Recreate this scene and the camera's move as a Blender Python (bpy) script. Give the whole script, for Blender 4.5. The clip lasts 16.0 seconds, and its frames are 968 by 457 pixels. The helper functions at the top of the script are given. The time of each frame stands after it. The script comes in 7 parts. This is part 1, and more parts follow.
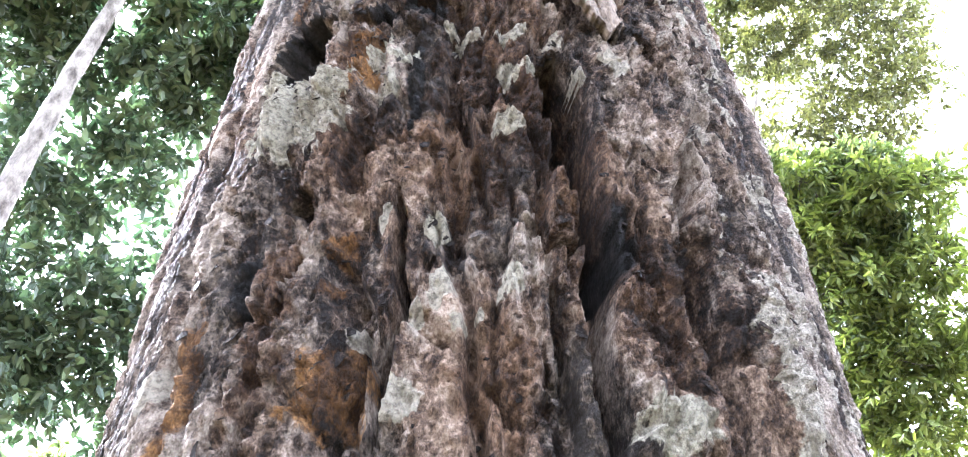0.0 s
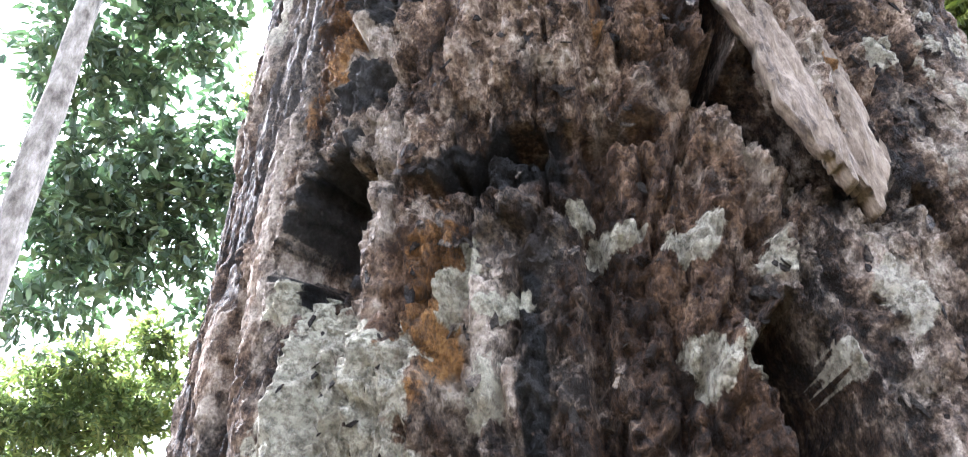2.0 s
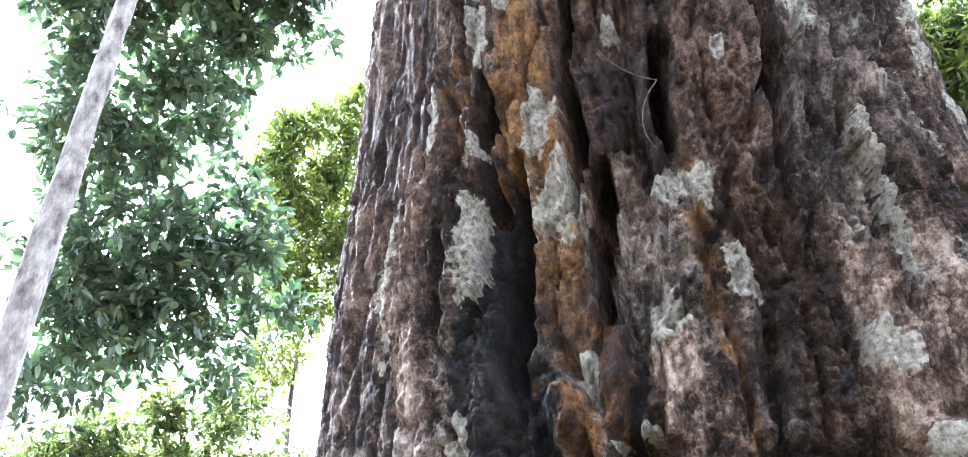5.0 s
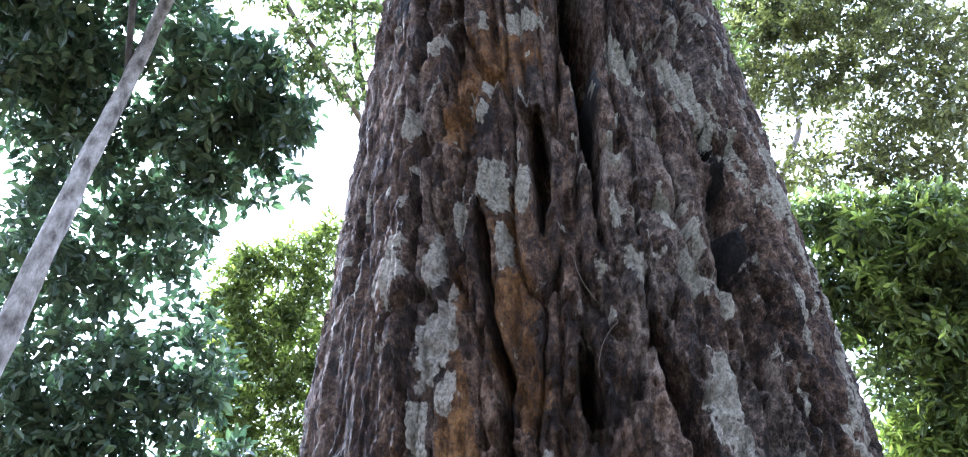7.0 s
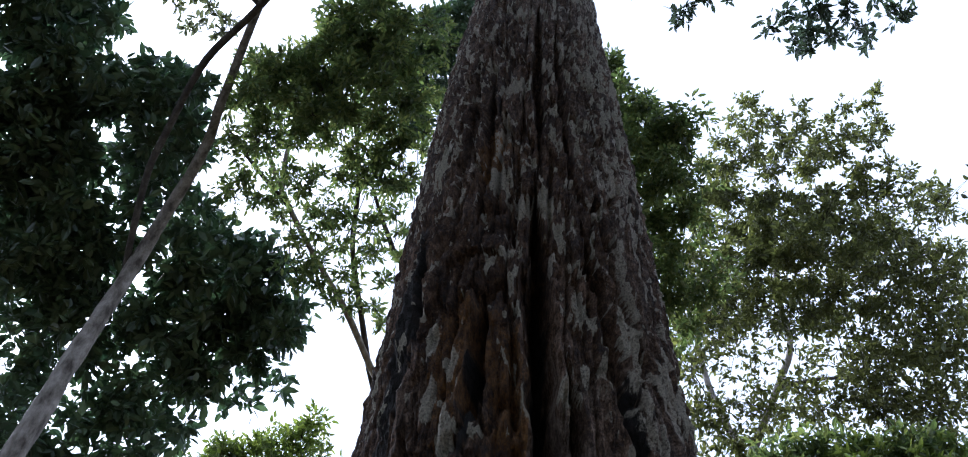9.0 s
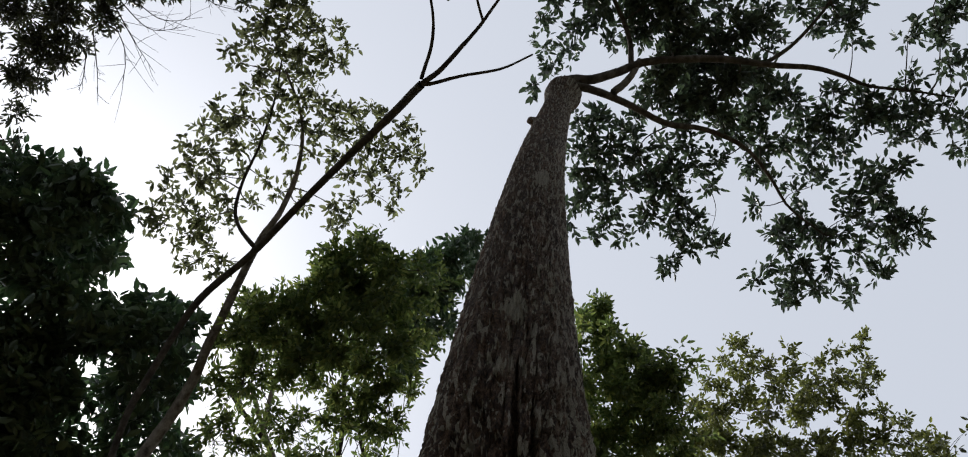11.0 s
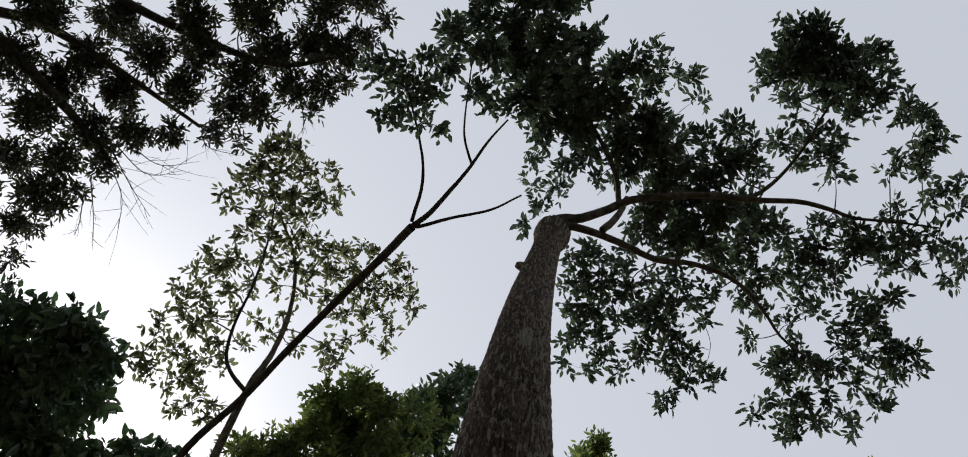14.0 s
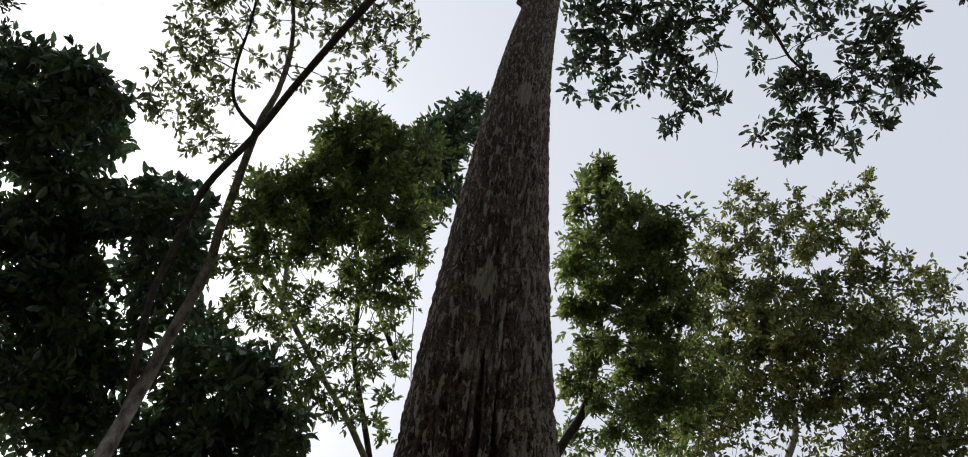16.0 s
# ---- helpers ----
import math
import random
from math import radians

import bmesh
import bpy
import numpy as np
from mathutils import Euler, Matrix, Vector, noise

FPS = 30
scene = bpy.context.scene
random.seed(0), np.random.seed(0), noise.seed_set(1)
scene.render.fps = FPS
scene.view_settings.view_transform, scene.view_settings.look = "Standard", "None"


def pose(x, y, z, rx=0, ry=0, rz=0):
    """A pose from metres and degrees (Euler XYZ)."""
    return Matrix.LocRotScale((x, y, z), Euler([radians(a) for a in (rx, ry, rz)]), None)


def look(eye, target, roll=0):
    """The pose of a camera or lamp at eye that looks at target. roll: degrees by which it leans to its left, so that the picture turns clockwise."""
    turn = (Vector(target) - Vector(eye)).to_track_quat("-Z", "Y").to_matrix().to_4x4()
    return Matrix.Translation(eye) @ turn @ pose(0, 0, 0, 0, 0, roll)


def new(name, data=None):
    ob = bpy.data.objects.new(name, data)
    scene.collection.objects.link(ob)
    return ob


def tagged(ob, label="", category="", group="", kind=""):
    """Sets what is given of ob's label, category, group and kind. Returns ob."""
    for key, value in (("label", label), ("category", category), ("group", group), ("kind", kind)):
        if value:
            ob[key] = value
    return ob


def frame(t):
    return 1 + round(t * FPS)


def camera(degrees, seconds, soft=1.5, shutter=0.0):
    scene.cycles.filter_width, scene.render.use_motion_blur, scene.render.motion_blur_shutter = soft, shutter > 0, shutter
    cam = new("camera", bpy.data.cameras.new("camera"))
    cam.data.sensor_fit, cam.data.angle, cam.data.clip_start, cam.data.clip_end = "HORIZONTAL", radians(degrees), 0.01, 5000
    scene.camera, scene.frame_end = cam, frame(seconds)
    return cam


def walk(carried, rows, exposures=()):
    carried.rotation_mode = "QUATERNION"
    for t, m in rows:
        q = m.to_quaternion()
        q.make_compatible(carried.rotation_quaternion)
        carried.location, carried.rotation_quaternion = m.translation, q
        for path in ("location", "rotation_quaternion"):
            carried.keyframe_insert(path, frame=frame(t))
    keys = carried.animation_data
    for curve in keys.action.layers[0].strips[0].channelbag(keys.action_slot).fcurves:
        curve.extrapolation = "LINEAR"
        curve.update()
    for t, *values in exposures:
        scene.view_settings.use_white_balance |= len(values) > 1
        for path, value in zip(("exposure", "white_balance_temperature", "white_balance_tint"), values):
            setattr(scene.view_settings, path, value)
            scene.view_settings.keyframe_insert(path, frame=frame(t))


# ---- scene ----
# ---- camera ----
cam = camera(57.85, 16.0, soft=1.0, shutter=0.1)
ROWS = [
    (0, pose(0.000, -0.541, 0.500, 136.66, 0.48, 0.32)),
    (0.5, pose(0.009, -0.504, 0.600, 133.83, 0.45, 1.44)),
    (1, pose(-0.008, -0.490, 0.693, 131.14, -0.01, 3.08)),
    (1.5, pose(-0.036, -0.475, 0.784, 128.64, 0.24, 5.01)),
    (2, pose(-0.028, -0.497, 0.834, 125.35, 0.59, 6.37)),
    (2.5, pose(-0.022, -0.526, 0.912, 124.95, 0.75, 7.47)),
    (3, pose(-0.006, -0.559, 0.979, 123.60, 1.29, 9.24)),
    (3.5, pose(-0.031, -0.569, 1.043, 123.90, 1.07, 8.75)),
    (6, pose(-0.065, -0.565, 1.144, 132.81, 1.06, 5.65)),
    (6.5, pose(-0.059, -0.623, 1.197, 135.31, 0.68, 4.11)),
    (7, pose(-0.039, -0.663, 1.238, 136.93, 0.71, 3.56)),
    (7.5, pose(-0.034, -0.729, 1.297, 140.24, 0.40, 3.06)),
    (8, pose(-0.028, -0.793, 1.359, 143.18, 0.02, 2.28)),
    (8.5, pose(-0.010, -0.862, 1.393, 145.96, -0.43, 1.54)),
    (9, pose(-0.012, -0.904, 1.444, 148.82, -0.85, 0.76)),
    (9.5, pose(-0.006, -0.949, 1.511, 152.12, -1.06, 0.20)),
    (10, pose(0.004, -1.025, 1.545, 155.67, -1.04, -0.17)),
    (12.5, pose(0.065, -1.412, 1.692, 169.55, -0.78, -0.69)),
    (13, pose(0.088, -1.414, 1.681, 170.44, -0.64, 0.39)),
    (13.5, pose(0.107, -1.406, 1.658, 170.54, -0.66, 0.49)),
    (14, pose(0.107, -1.431, 1.664, 170.07, -0.68, 0.50)),
    (14.5, pose(0.111, -1.478, 1.672, 167.60, -0.76, 0.81)),
    (15, pose(0.138, -1.526, 1.672, 162.35, -0.87, 1.25)),
    (15.5, pose(0.172, -1.568, 1.683, 156.30, -0.92, 2.06)),
    (16, pose(0.179, -1.683, 1.736, 150.89, -0.82, 2.48)),
]

walk(cam, ROWS, [(0, 5.0, 5600, 20), (1, 5.15, 5600, 19), (2, 4.6, 5600, 17), (3.5, 4.65, 5450, 15), (6, 4.5, 5350, 18), (6.5, 4.05, 5150, 18), (7, 3.65, 5000, 18), (7.5, 3.1, 4950, 18), (8, 2.5, 5000, 18), (9, 1.5, 5250, 16), (10, 0.85, 5900, 12), (12.5, 0.4, 6350, 12), (14.5, 0.4, 6350, 12), (16, 0.6, 6350, 12)])

# ---- sky and light ----
SUN_AZ, SUN_EL = radians(-52), radians(48)
world = bpy.data.worlds.new("overcast_sky")
scene.world = world
world.use_nodes = True
wn, wl = world.node_tree.nodes, world.node_tree.links
wn.clear()
sky = wn.new("ShaderNodeTexSky")
sky.sky_type, sky.sun_disc = "NISHITA", False
sky.sun_elevation, sky.sun_rotation = SUN_EL, SUN_AZ
sky.air_density, sky.dust_density, sky.ozone_density = 1.2, 6.0, 1.5
hsv = wn.new("ShaderNodeHueSaturation")
hsv.inputs["Saturation"].default_value = 0.35
cloud = wn.new("ShaderNodeMix")
cloud.data_type = "RGBA"
cloud.inputs[0].default_value = 0.8
cloud.inputs[7].default_value = (4.4, 4.65, 5.0, 1)
back = wn.new("ShaderNodeBackground")
back.inputs["Strength"].default_value = 0.108
wout = wn.new("ShaderNodeOutputWorld")
wl.new(sky.outputs[0], hsv.inputs["Color"])
wl.new(hsv.outputs[0], cloud.inputs[6])
wl.new(cloud.outputs[2], back.inputs["Color"])
wl.new(back.outputs[0], wout.inputs["Surface"])
sun = new("sun", bpy.data.lights.new("sun", "SUN"))
sun.data.energy, sun.data.angle, sun.data.color = 2.6, radians(14), (1.0, 0.95, 0.87)
toward = Vector((math.sin(SUN_AZ) * math.cos(SUN_EL), math.cos(SUN_AZ) * math.cos(SUN_EL), math.sin(SUN_EL)))
sun.matrix_world = look(toward * 60, (0, 0, 0))


# ---- materials ----
class Nodes:
    """A small builder for node materials."""

    def __init__(self, name):
        self.mat = bpy.data.materials.new(name)
        self.mat.use_nodes = True
        self.n, self.l = self.mat.node_tree.nodes, self.mat.node_tree.links
        self.bsdf = self.n["Principled BSDF"]
        self.out = self.n["Material Output"]
        self.co = self.n.new("ShaderNodeTexCoord").outputs["Object"]

    def mapped(self, scale):
        m = self.n.new("ShaderNodeMapping")
        m.inputs["Scale"].default_value = scale
        self.l.new(self.co, m.inputs["Vector"])
        return m.outputs[0]

    def noise(self, scale, detail=5, rough=0.6, stretch=(1, 1, 1), distort=0.0):
        t = self.n.new("ShaderNodeTexNoise")
        t.inputs["Scale"].default_value, t.inputs["Detail"].default_value = scale, detail
        t.inputs["Roughness"].default_value, t.inputs["Distortion"].default_value = rough, distort
        self.l.new(self.mapped(stretch), t.inputs["Vector"])
        return t.outputs[0]

    def flakes(self, scale, stretch):
        """A random value for each small flake, and the distance from its middle."""
        t = self.n.new("ShaderNodeTexVoronoi")
        t.inputs["Scale"].default_value = scale
        self.l.new(self.mapped(stretch), t.inputs["Vector"])
        sep = self.n.new("ShaderNodeSeparateColor")
        self.l.new(t.outputs["Color"], sep.inputs[0])
        return sep.outputs[0], t.outputs["Distance"]

    def ramp(self, fac, *stops):
        r = self.n.new("ShaderNodeValToRGB")
        while len(r.color_ramp.elements) < len(stops):
            r.color_ramp.elements.new(0.5)
        for e, (p, c) in zip(r.color_ramp.elements, stops):
            e.position = p
            e.color = (*c, 1) if isinstance(c, tuple) else (c, c, c, 1)
        self.l.new(fac, r.inputs[0])
        return r.outputs[0]

    def mix(self, fac, a, b, blend="MIX"):
        m = self.n.new("ShaderNodeMix")
        m.data_type, m.blend_type = "RGBA", blend
        for sock, v in ((m.inputs[0], fac), (m.inputs[6], a), (m.inputs[7], b)):
            if isinstance(v, (int, float)):
                sock.default_value = v
            elif isinstance(v, tuple):
                sock.default_value = (*v, 1)
            else:
                self.l.new(v, sock)
        return m.outputs[2]

    def maths(self, op, a, b=0.0, clamp=False):
        m = self.n.new("ShaderNodeMath")
        m.operation, m.use_clamp = op, clamp
        for sock, v in ((m.inputs[0], a), (m.inputs[1], b)):
            if isinstance(v, (int, float)):
                sock.default_value = v
            else:
                self.l.new(v, sock)
        return m.outputs[0]

    def attr(self, name):
        a = self.n.new("ShaderNodeAttribute")
        a.attribute_name = name
        return a.outputs["Fac"]

    def bump(self, height, strength, distance, normal=None):
        b = self.n.new("ShaderNodeBump")
        b.inputs["Strength"].default_value, b.inputs["Distance"].default_value = strength, distance
        self.l.new(height, b.inputs["Height"])
        if normal:
            self.l.new(normal, b.inputs["Normal"])
        return b.outputs[0]

    def done(self, color, rough=0.85, normal=None, specular=0.25):
        for sock, v in ((self.bsdf.inputs["Base Color"], color), (self.bsdf.inputs["Roughness"], rough)):
            if isinstance(v, (int, float)):
                sock.default_value = v
            elif isinstance(v, tuple):
                sock.default_value = (*v, 1)
            else:
                self.l.new(v, sock)
        self.bsdf.inputs["Specular IOR Level"].default_value = specular
        if normal:
            self.l.new(normal, self.bsdf.inputs["Normal"])
        return self.mat


def bark_material():
    """Furrowed scaly brown-grey bark with pale lichen, rusty algae, rotten patches and painted furrow shade."""
    k = Nodes("furrowed_bark")
    broad = k.noise(5, 4, 0.55, (1, 1, 0.35))
    mottle = k.noise(26, 6, 0.65, (1, 1, 0.4))
    plates = k.noise(95, 7, 0.72, (1, 1, 0.62))
    grain = k.noise(330, 5, 0.7, (1, 1, 0.85))
    specks = k.noise(900, 2, 0.6, (1, 1, 0.8))
    tone = k.attr("tone")
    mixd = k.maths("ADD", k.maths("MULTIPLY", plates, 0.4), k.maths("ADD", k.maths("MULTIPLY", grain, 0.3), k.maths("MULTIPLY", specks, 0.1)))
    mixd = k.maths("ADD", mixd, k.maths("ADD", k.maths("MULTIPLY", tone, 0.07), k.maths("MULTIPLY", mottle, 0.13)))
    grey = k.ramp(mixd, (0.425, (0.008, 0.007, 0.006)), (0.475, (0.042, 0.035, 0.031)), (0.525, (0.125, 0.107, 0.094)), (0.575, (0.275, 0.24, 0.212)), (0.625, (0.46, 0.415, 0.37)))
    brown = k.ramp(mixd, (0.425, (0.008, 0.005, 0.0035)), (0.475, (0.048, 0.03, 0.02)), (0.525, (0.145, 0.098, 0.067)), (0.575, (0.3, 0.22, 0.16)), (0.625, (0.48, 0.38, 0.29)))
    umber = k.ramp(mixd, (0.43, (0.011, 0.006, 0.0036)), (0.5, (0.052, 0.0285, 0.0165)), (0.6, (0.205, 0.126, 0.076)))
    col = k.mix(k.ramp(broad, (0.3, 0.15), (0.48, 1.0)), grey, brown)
    weathered = k.maths("ADD", k.noise(17, 4, 0.6, (1, 1, 0.38), 0.2), k.maths("MULTIPLY", k.maths("SUBTRACT", plates, 0.5), 0.5))
    ashen = k.ramp(mixd, (0.43, (0.03, 0.025, 0.021)), (0.49, (0.148, 0.12, 0.096)), (0.55, (0.31, 0.26, 0.212)), (0.62, (0.5, 0.435, 0.36)))
    col = k.mix(k.ramp(weathered, (0.5, 0.0), (0.58, 0.85)), col, ashen)
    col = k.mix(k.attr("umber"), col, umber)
    rust_edge = k.maths("MULTIPLY", k.attr("rust"), k.maths("SUBTRACT", k.maths("MULTIPLY", mixd, 5.0), 1.5))
    rust = k.ramp(mixd, (0.43, (0.035, 0.018, 0.009)), (0.51, (0.125, 0.062, 0.022)), (0.61, (0.32, 0.165, 0.052)))
    col = k.mix(k.ramp(rust_edge, (0.25, 0.0), (0.55, 0.92)), col, rust)
    # near-black for rotten patches, and for furrow and hollow shade put into the colour
    rot_shade_edge = k.maths("ADD", k.attr("rot_shade"), k.maths("MULTIPLY", k.maths("SUBTRACT", grain, 0.5), 1.4))
    col = k.mix(k.ramp(rot_shade_edge, (0.3, 0.0), (0.6, 0.95)), col, k.ramp(mixd, (0.44, (0.003, 0.003, 0.003)), (0.62, (0.03, 0.029, 0.028))))
    crust = k.noise(300, 5, 0.7)
    blot = k.noise(85, 5, 0.7, (1, 1, 0.6), 0.6)
    lich_edge = k.maths("ADD", k.attr("lichen"), k.maths("MULTIPLY", k.maths("SUBTRACT", blot, 0.5), 0.8))
    lich_edge = k.maths("ADD", lich_edge, k.maths("MULTIPLY", k.maths("SUBTRACT", plates, 0.5), 0.6))
    lich_edge = k.maths("ADD", lich_edge, k.maths("MULTIPLY", k.maths("SUBTRACT", crust, 0.5), 0.5))
    lich_mask = k.ramp(lich_edge, (0.42, 0.0), (0.58, 0.86))
    lichen = k.mix(k.ramp(broad, (0.35, 0.0), (0.65, 1.0)), (0.43, 0.385, 0.315), (0.4, 0.375, 0.285))
    lichen = k.mix(0.9, lichen, k.ramp(crust, (0.36, 0.22), (0.58, 1.0)), "MULTIPLY")
    col = k.mix(lich_mask, col, lichen)
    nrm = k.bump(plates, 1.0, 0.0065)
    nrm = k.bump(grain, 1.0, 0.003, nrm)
    nrm = k.bump(specks, 0.7, 0.001, nrm)
    return k.done(col, k.ramp(grain, (0.35, 0.72), (0.65, 1.0)), nrm, 0.18)


def slab_material():
    """Freshly peeled flaky bark, pinkish tan with dark chips."""
    k = Nodes("peeled_bark")
    plates, grain = k.noise(90, 6, 0.74, (1, 1, 0.16), 0.2), k.noise(330, 5, 0.78, (1, 1, 0.3), 0.1)
    flake, _ = k.flakes(150, (1, 1, 0.4))
    v = k.maths("ADD", k.maths("MULTIPLY", plates, 0.5), k.maths("ADD", k.maths("MULTIPLY", grain, 0.46), k.maths("MULTIPLY", flake, 0.04)))
    col = k.ramp(v, (0.4, (0.045, 0.033, 0.025)), (0.46, (0.105, 0.079, 0.058)), (0.53, (0.168, 0.13, 0.097)), (0.6, (0.235, 0.188, 0.145)))
    return k.done(col, 0.85, k.bump(grain, 0.6, 0.0012, k.bump(plates, 0.8, 0.003)), 0.2)


def stem_material(name, dark, mid, pale, stretch=0.3, scale=14):
    """Smooth or mottled bark for the slimmer trees."""
    k = Nodes(name)
    a = k.noise(scale, 5, 0.6, (1, 1, stretch))
    b = k.noise(scale * 6, 5, 0.65, (1, 1, stretch))
    col = k.ramp(a, (0.32, dark), (0.5, mid), (0.68, pale))
    col = k.mix(0.6, col, k.ramp(b, (0.3, 0.45), (0.65, 1.0)), "MULTIPLY")
    return k.done(col, 0.85, k.bump(b, 0.6, 0.01), 0.25)


def leaf_material(name, dark, mid, light, glow, through_light=0.35):
    """Leaves that let some light through, each a little different in tone."""
    k = Nodes(name)
    geo = k.n.new("ShaderNodeNewGeometry")
    tone = k.ramp(geo.outputs["Random Per Island"], (0.0, dark), (0.55, mid), (1.0, light))
    patch = k.noise(1.1, 3, 0.5)
    tone = k.mix(0.55, tone, k.ramp(patch, (0.35, 0.55), (0.65, 1.25)), "MULTIPLY")
    k.done(tone, 0.42, None, 0.45)
    tr = k.n.new("ShaderNodeBsdfTranslucent")
    k.l.new(k.mix(1.0, tone, glow, "MULTIPLY"), tr.inputs["Color"])
    mx = k.n.new("ShaderNodeMixShader")
    mx.inputs[0].default_value = through_light
    k.l.new(k.bsdf.outputs[0], mx.inputs[1])
    k.l.new(tr.outputs[0], mx.inputs[2])
    k.l.new(mx.outputs[0], k.out.inputs["Surface"])
    return k.mat


def litter_material():
    """Forest floor of brown leaf litter and soil."""
    k = Nodes("leaf_litter")
    a, b = k.noise(0.6, 5, 0.6), k.noise(14, 6, 0.7)
    col = k.mix(k.ramp(a, (0.4, 0.0), (0.6, 1.0)), k.ramp(b, (0.3, (0.03, 0.02, 0.012)), (0.7, (0.16, 0.1, 0.055))),
                k.ramp(b, (0.3, (0.025, 0.03, 0.012)), (0.7, (0.1, 0.1, 0.04))))
    return k.done(col, 0.95, k.bump(b, 1.0, 0.05), 0.15)


BARK = bark_material()
LIMB = stem_material("limb_bark", (0.045, 0.036, 0.03), (0.09, 0.075, 0.065), (0.17, 0.15, 0.13))
GREY = stem_material("mottled_grey_bark", (0.065, 0.054, 0.044), (0.2, 0.176, 0.15), (0.35, 0.32, 0.285), 0.45, 13)
PALE = stem_material("pale_bark", (0.2, 0.16, 0.13), (0.34, 0.29, 0.24), (0.48, 0.43, 0.37))
DARK = stem_material("dark_bark", (0.03, 0.025, 0.022), (0.06, 0.05, 0.042), (0.11, 0.095, 0.08))
LEAF_MAIN = leaf_material("glossy_crown_leaf", (0.045, 0.06, 0.05), (0.075, 0.097, 0.073), (0.115, 0.14, 0.095), (1.2, 1.4, 1.05), 0.28)
LEAF_LEAN = leaf_material("olive_leaf", (0.06, 0.066, 0.045), (0.1, 0.108, 0.07), (0.15, 0.16, 0.1), (1.4, 1.45, 1.0), 0.55)
LEAF_BROAD = leaf_material("dark_broad_leaf", (0.0414, 0.068, 0.045), (0.0747, 0.11, 0.064), (0.127, 0.168, 0.09), (1.1, 1.4, 1.0), 0.24)
LEAF_SLIM = leaf_material("fresh_leaf", (0.055, 0.083, 0.042), (0.1, 0.14, 0.066), (0.175, 0.2, 0.09), (1.65, 1.65, 0.9), 0.55)
LEAF_TALL = leaf_material("grey_green_leaf", (0.058, 0.067, 0.034), (0.1, 0.113, 0.053), (0.163, 0.176, 0.08), (1.6, 1.6, 0.8), 0.45)
LEAF_LOW = leaf_material("yellow_green_leaf", (0.06, 0.085, 0.03), (0.115, 0.148, 0.046), (0.19, 0.225, 0.075), (1.8, 1.9, 0.8), 0.45)
LEAF_OVER = leaf_material("brown_green_leaf", (0.026, 0.028, 0.02), (0.042, 0.046, 0.03), (0.07, 0.075, 0.045), (1.4, 1.5, 0.9), 0.2)
LITTER = litter_material()


# ---- building helpers ----
def mesh_from(name, verts, quads, mat, smooth=True):
    """A mesh from arrays of places and four-cornered faces."""
    me = bpy.data.meshes.new(name)
    verts, quads = np.asarray(verts, np.float32), np.asarray(quads, np.int32)
    me.vertices.add(len(verts))
    me.vertices.foreach_set("co", verts.ravel())
    me.loops.add(quads.size)
    me.loops.foreach_set("vertex_index", quads.ravel())
    me.polygons.add(len(quads))
    me.polygons.foreach_set("loop_start", np.arange(0, quads.size, 4, dtype=np.int32))
    me.polygons.foreach_set("loop_total", np.full(len(quads), 4, np.int32))
    me.polygons.foreach_set("use_smooth", np.full(len(quads), smooth))
    me.materials.append(mat)
    me.update(calc_edges=True)
    return me


def part(name, me, parent, label=""):
    """One mesh object under a thing."""
    ob = new(name, me)
    ob.parent = parent
    return tagged(ob, label=label)


def thing(name, place, label, category, group="", kind=""):
    """An Empty at the base of a thing."""
    ob = new(name)
    ob.location = place
    ob.empty_display_size = 0.2
    return tagged(ob, label, category, group, kind)


def hashed(ix, iy, seed):
    h = (ix * 374761393 + iy * 668265263 + seed * 974634241) & 0xFFFFFFFF
    h = ((h ^ (h >> 13)) * 1274126177) & 0xFFFFFFFF
    return (h ^ (h >> 16)) & 0xFFFF


def perlin(x, y, seed=0):
    """Gradient noise over arrays, about -1 to 1."""
    x0, y0 = np.floor(x).astype(np.int64), np.floor(y).astype(np.int64)
    fx, fy = x - x0, y - y0

    def dot(i, j):
        a = hashed(x0 + i, y0 + j, seed) * (2 * math.pi / 65536)
        return np.cos(a) * (fx - i) + np.sin(a) * (fy - j)

    sx, sy = fx ** 3 * (fx * (fx * 6 - 15) + 10), fy ** 3 * (fy * (fy * 6 - 15) + 10)
    top = dot(0, 0) * (1 - sx) + dot(1, 0) * sx
    low = dot(0, 1) * (1 - sx) + dot(1, 1) * sx
    return (top * (1 - sy) + low * sy) * 1.5


def fbm(x, y, octaves=4, seed=0, gain=0.5):
    total, amp = 0.0, 1.0
    for o in range(octaves):
        total = total + amp * perlin(x * 2 ** o + 17.3 * o, y * 2 ** o - 9.1 * o, seed + o)
        amp *= gain
    return total


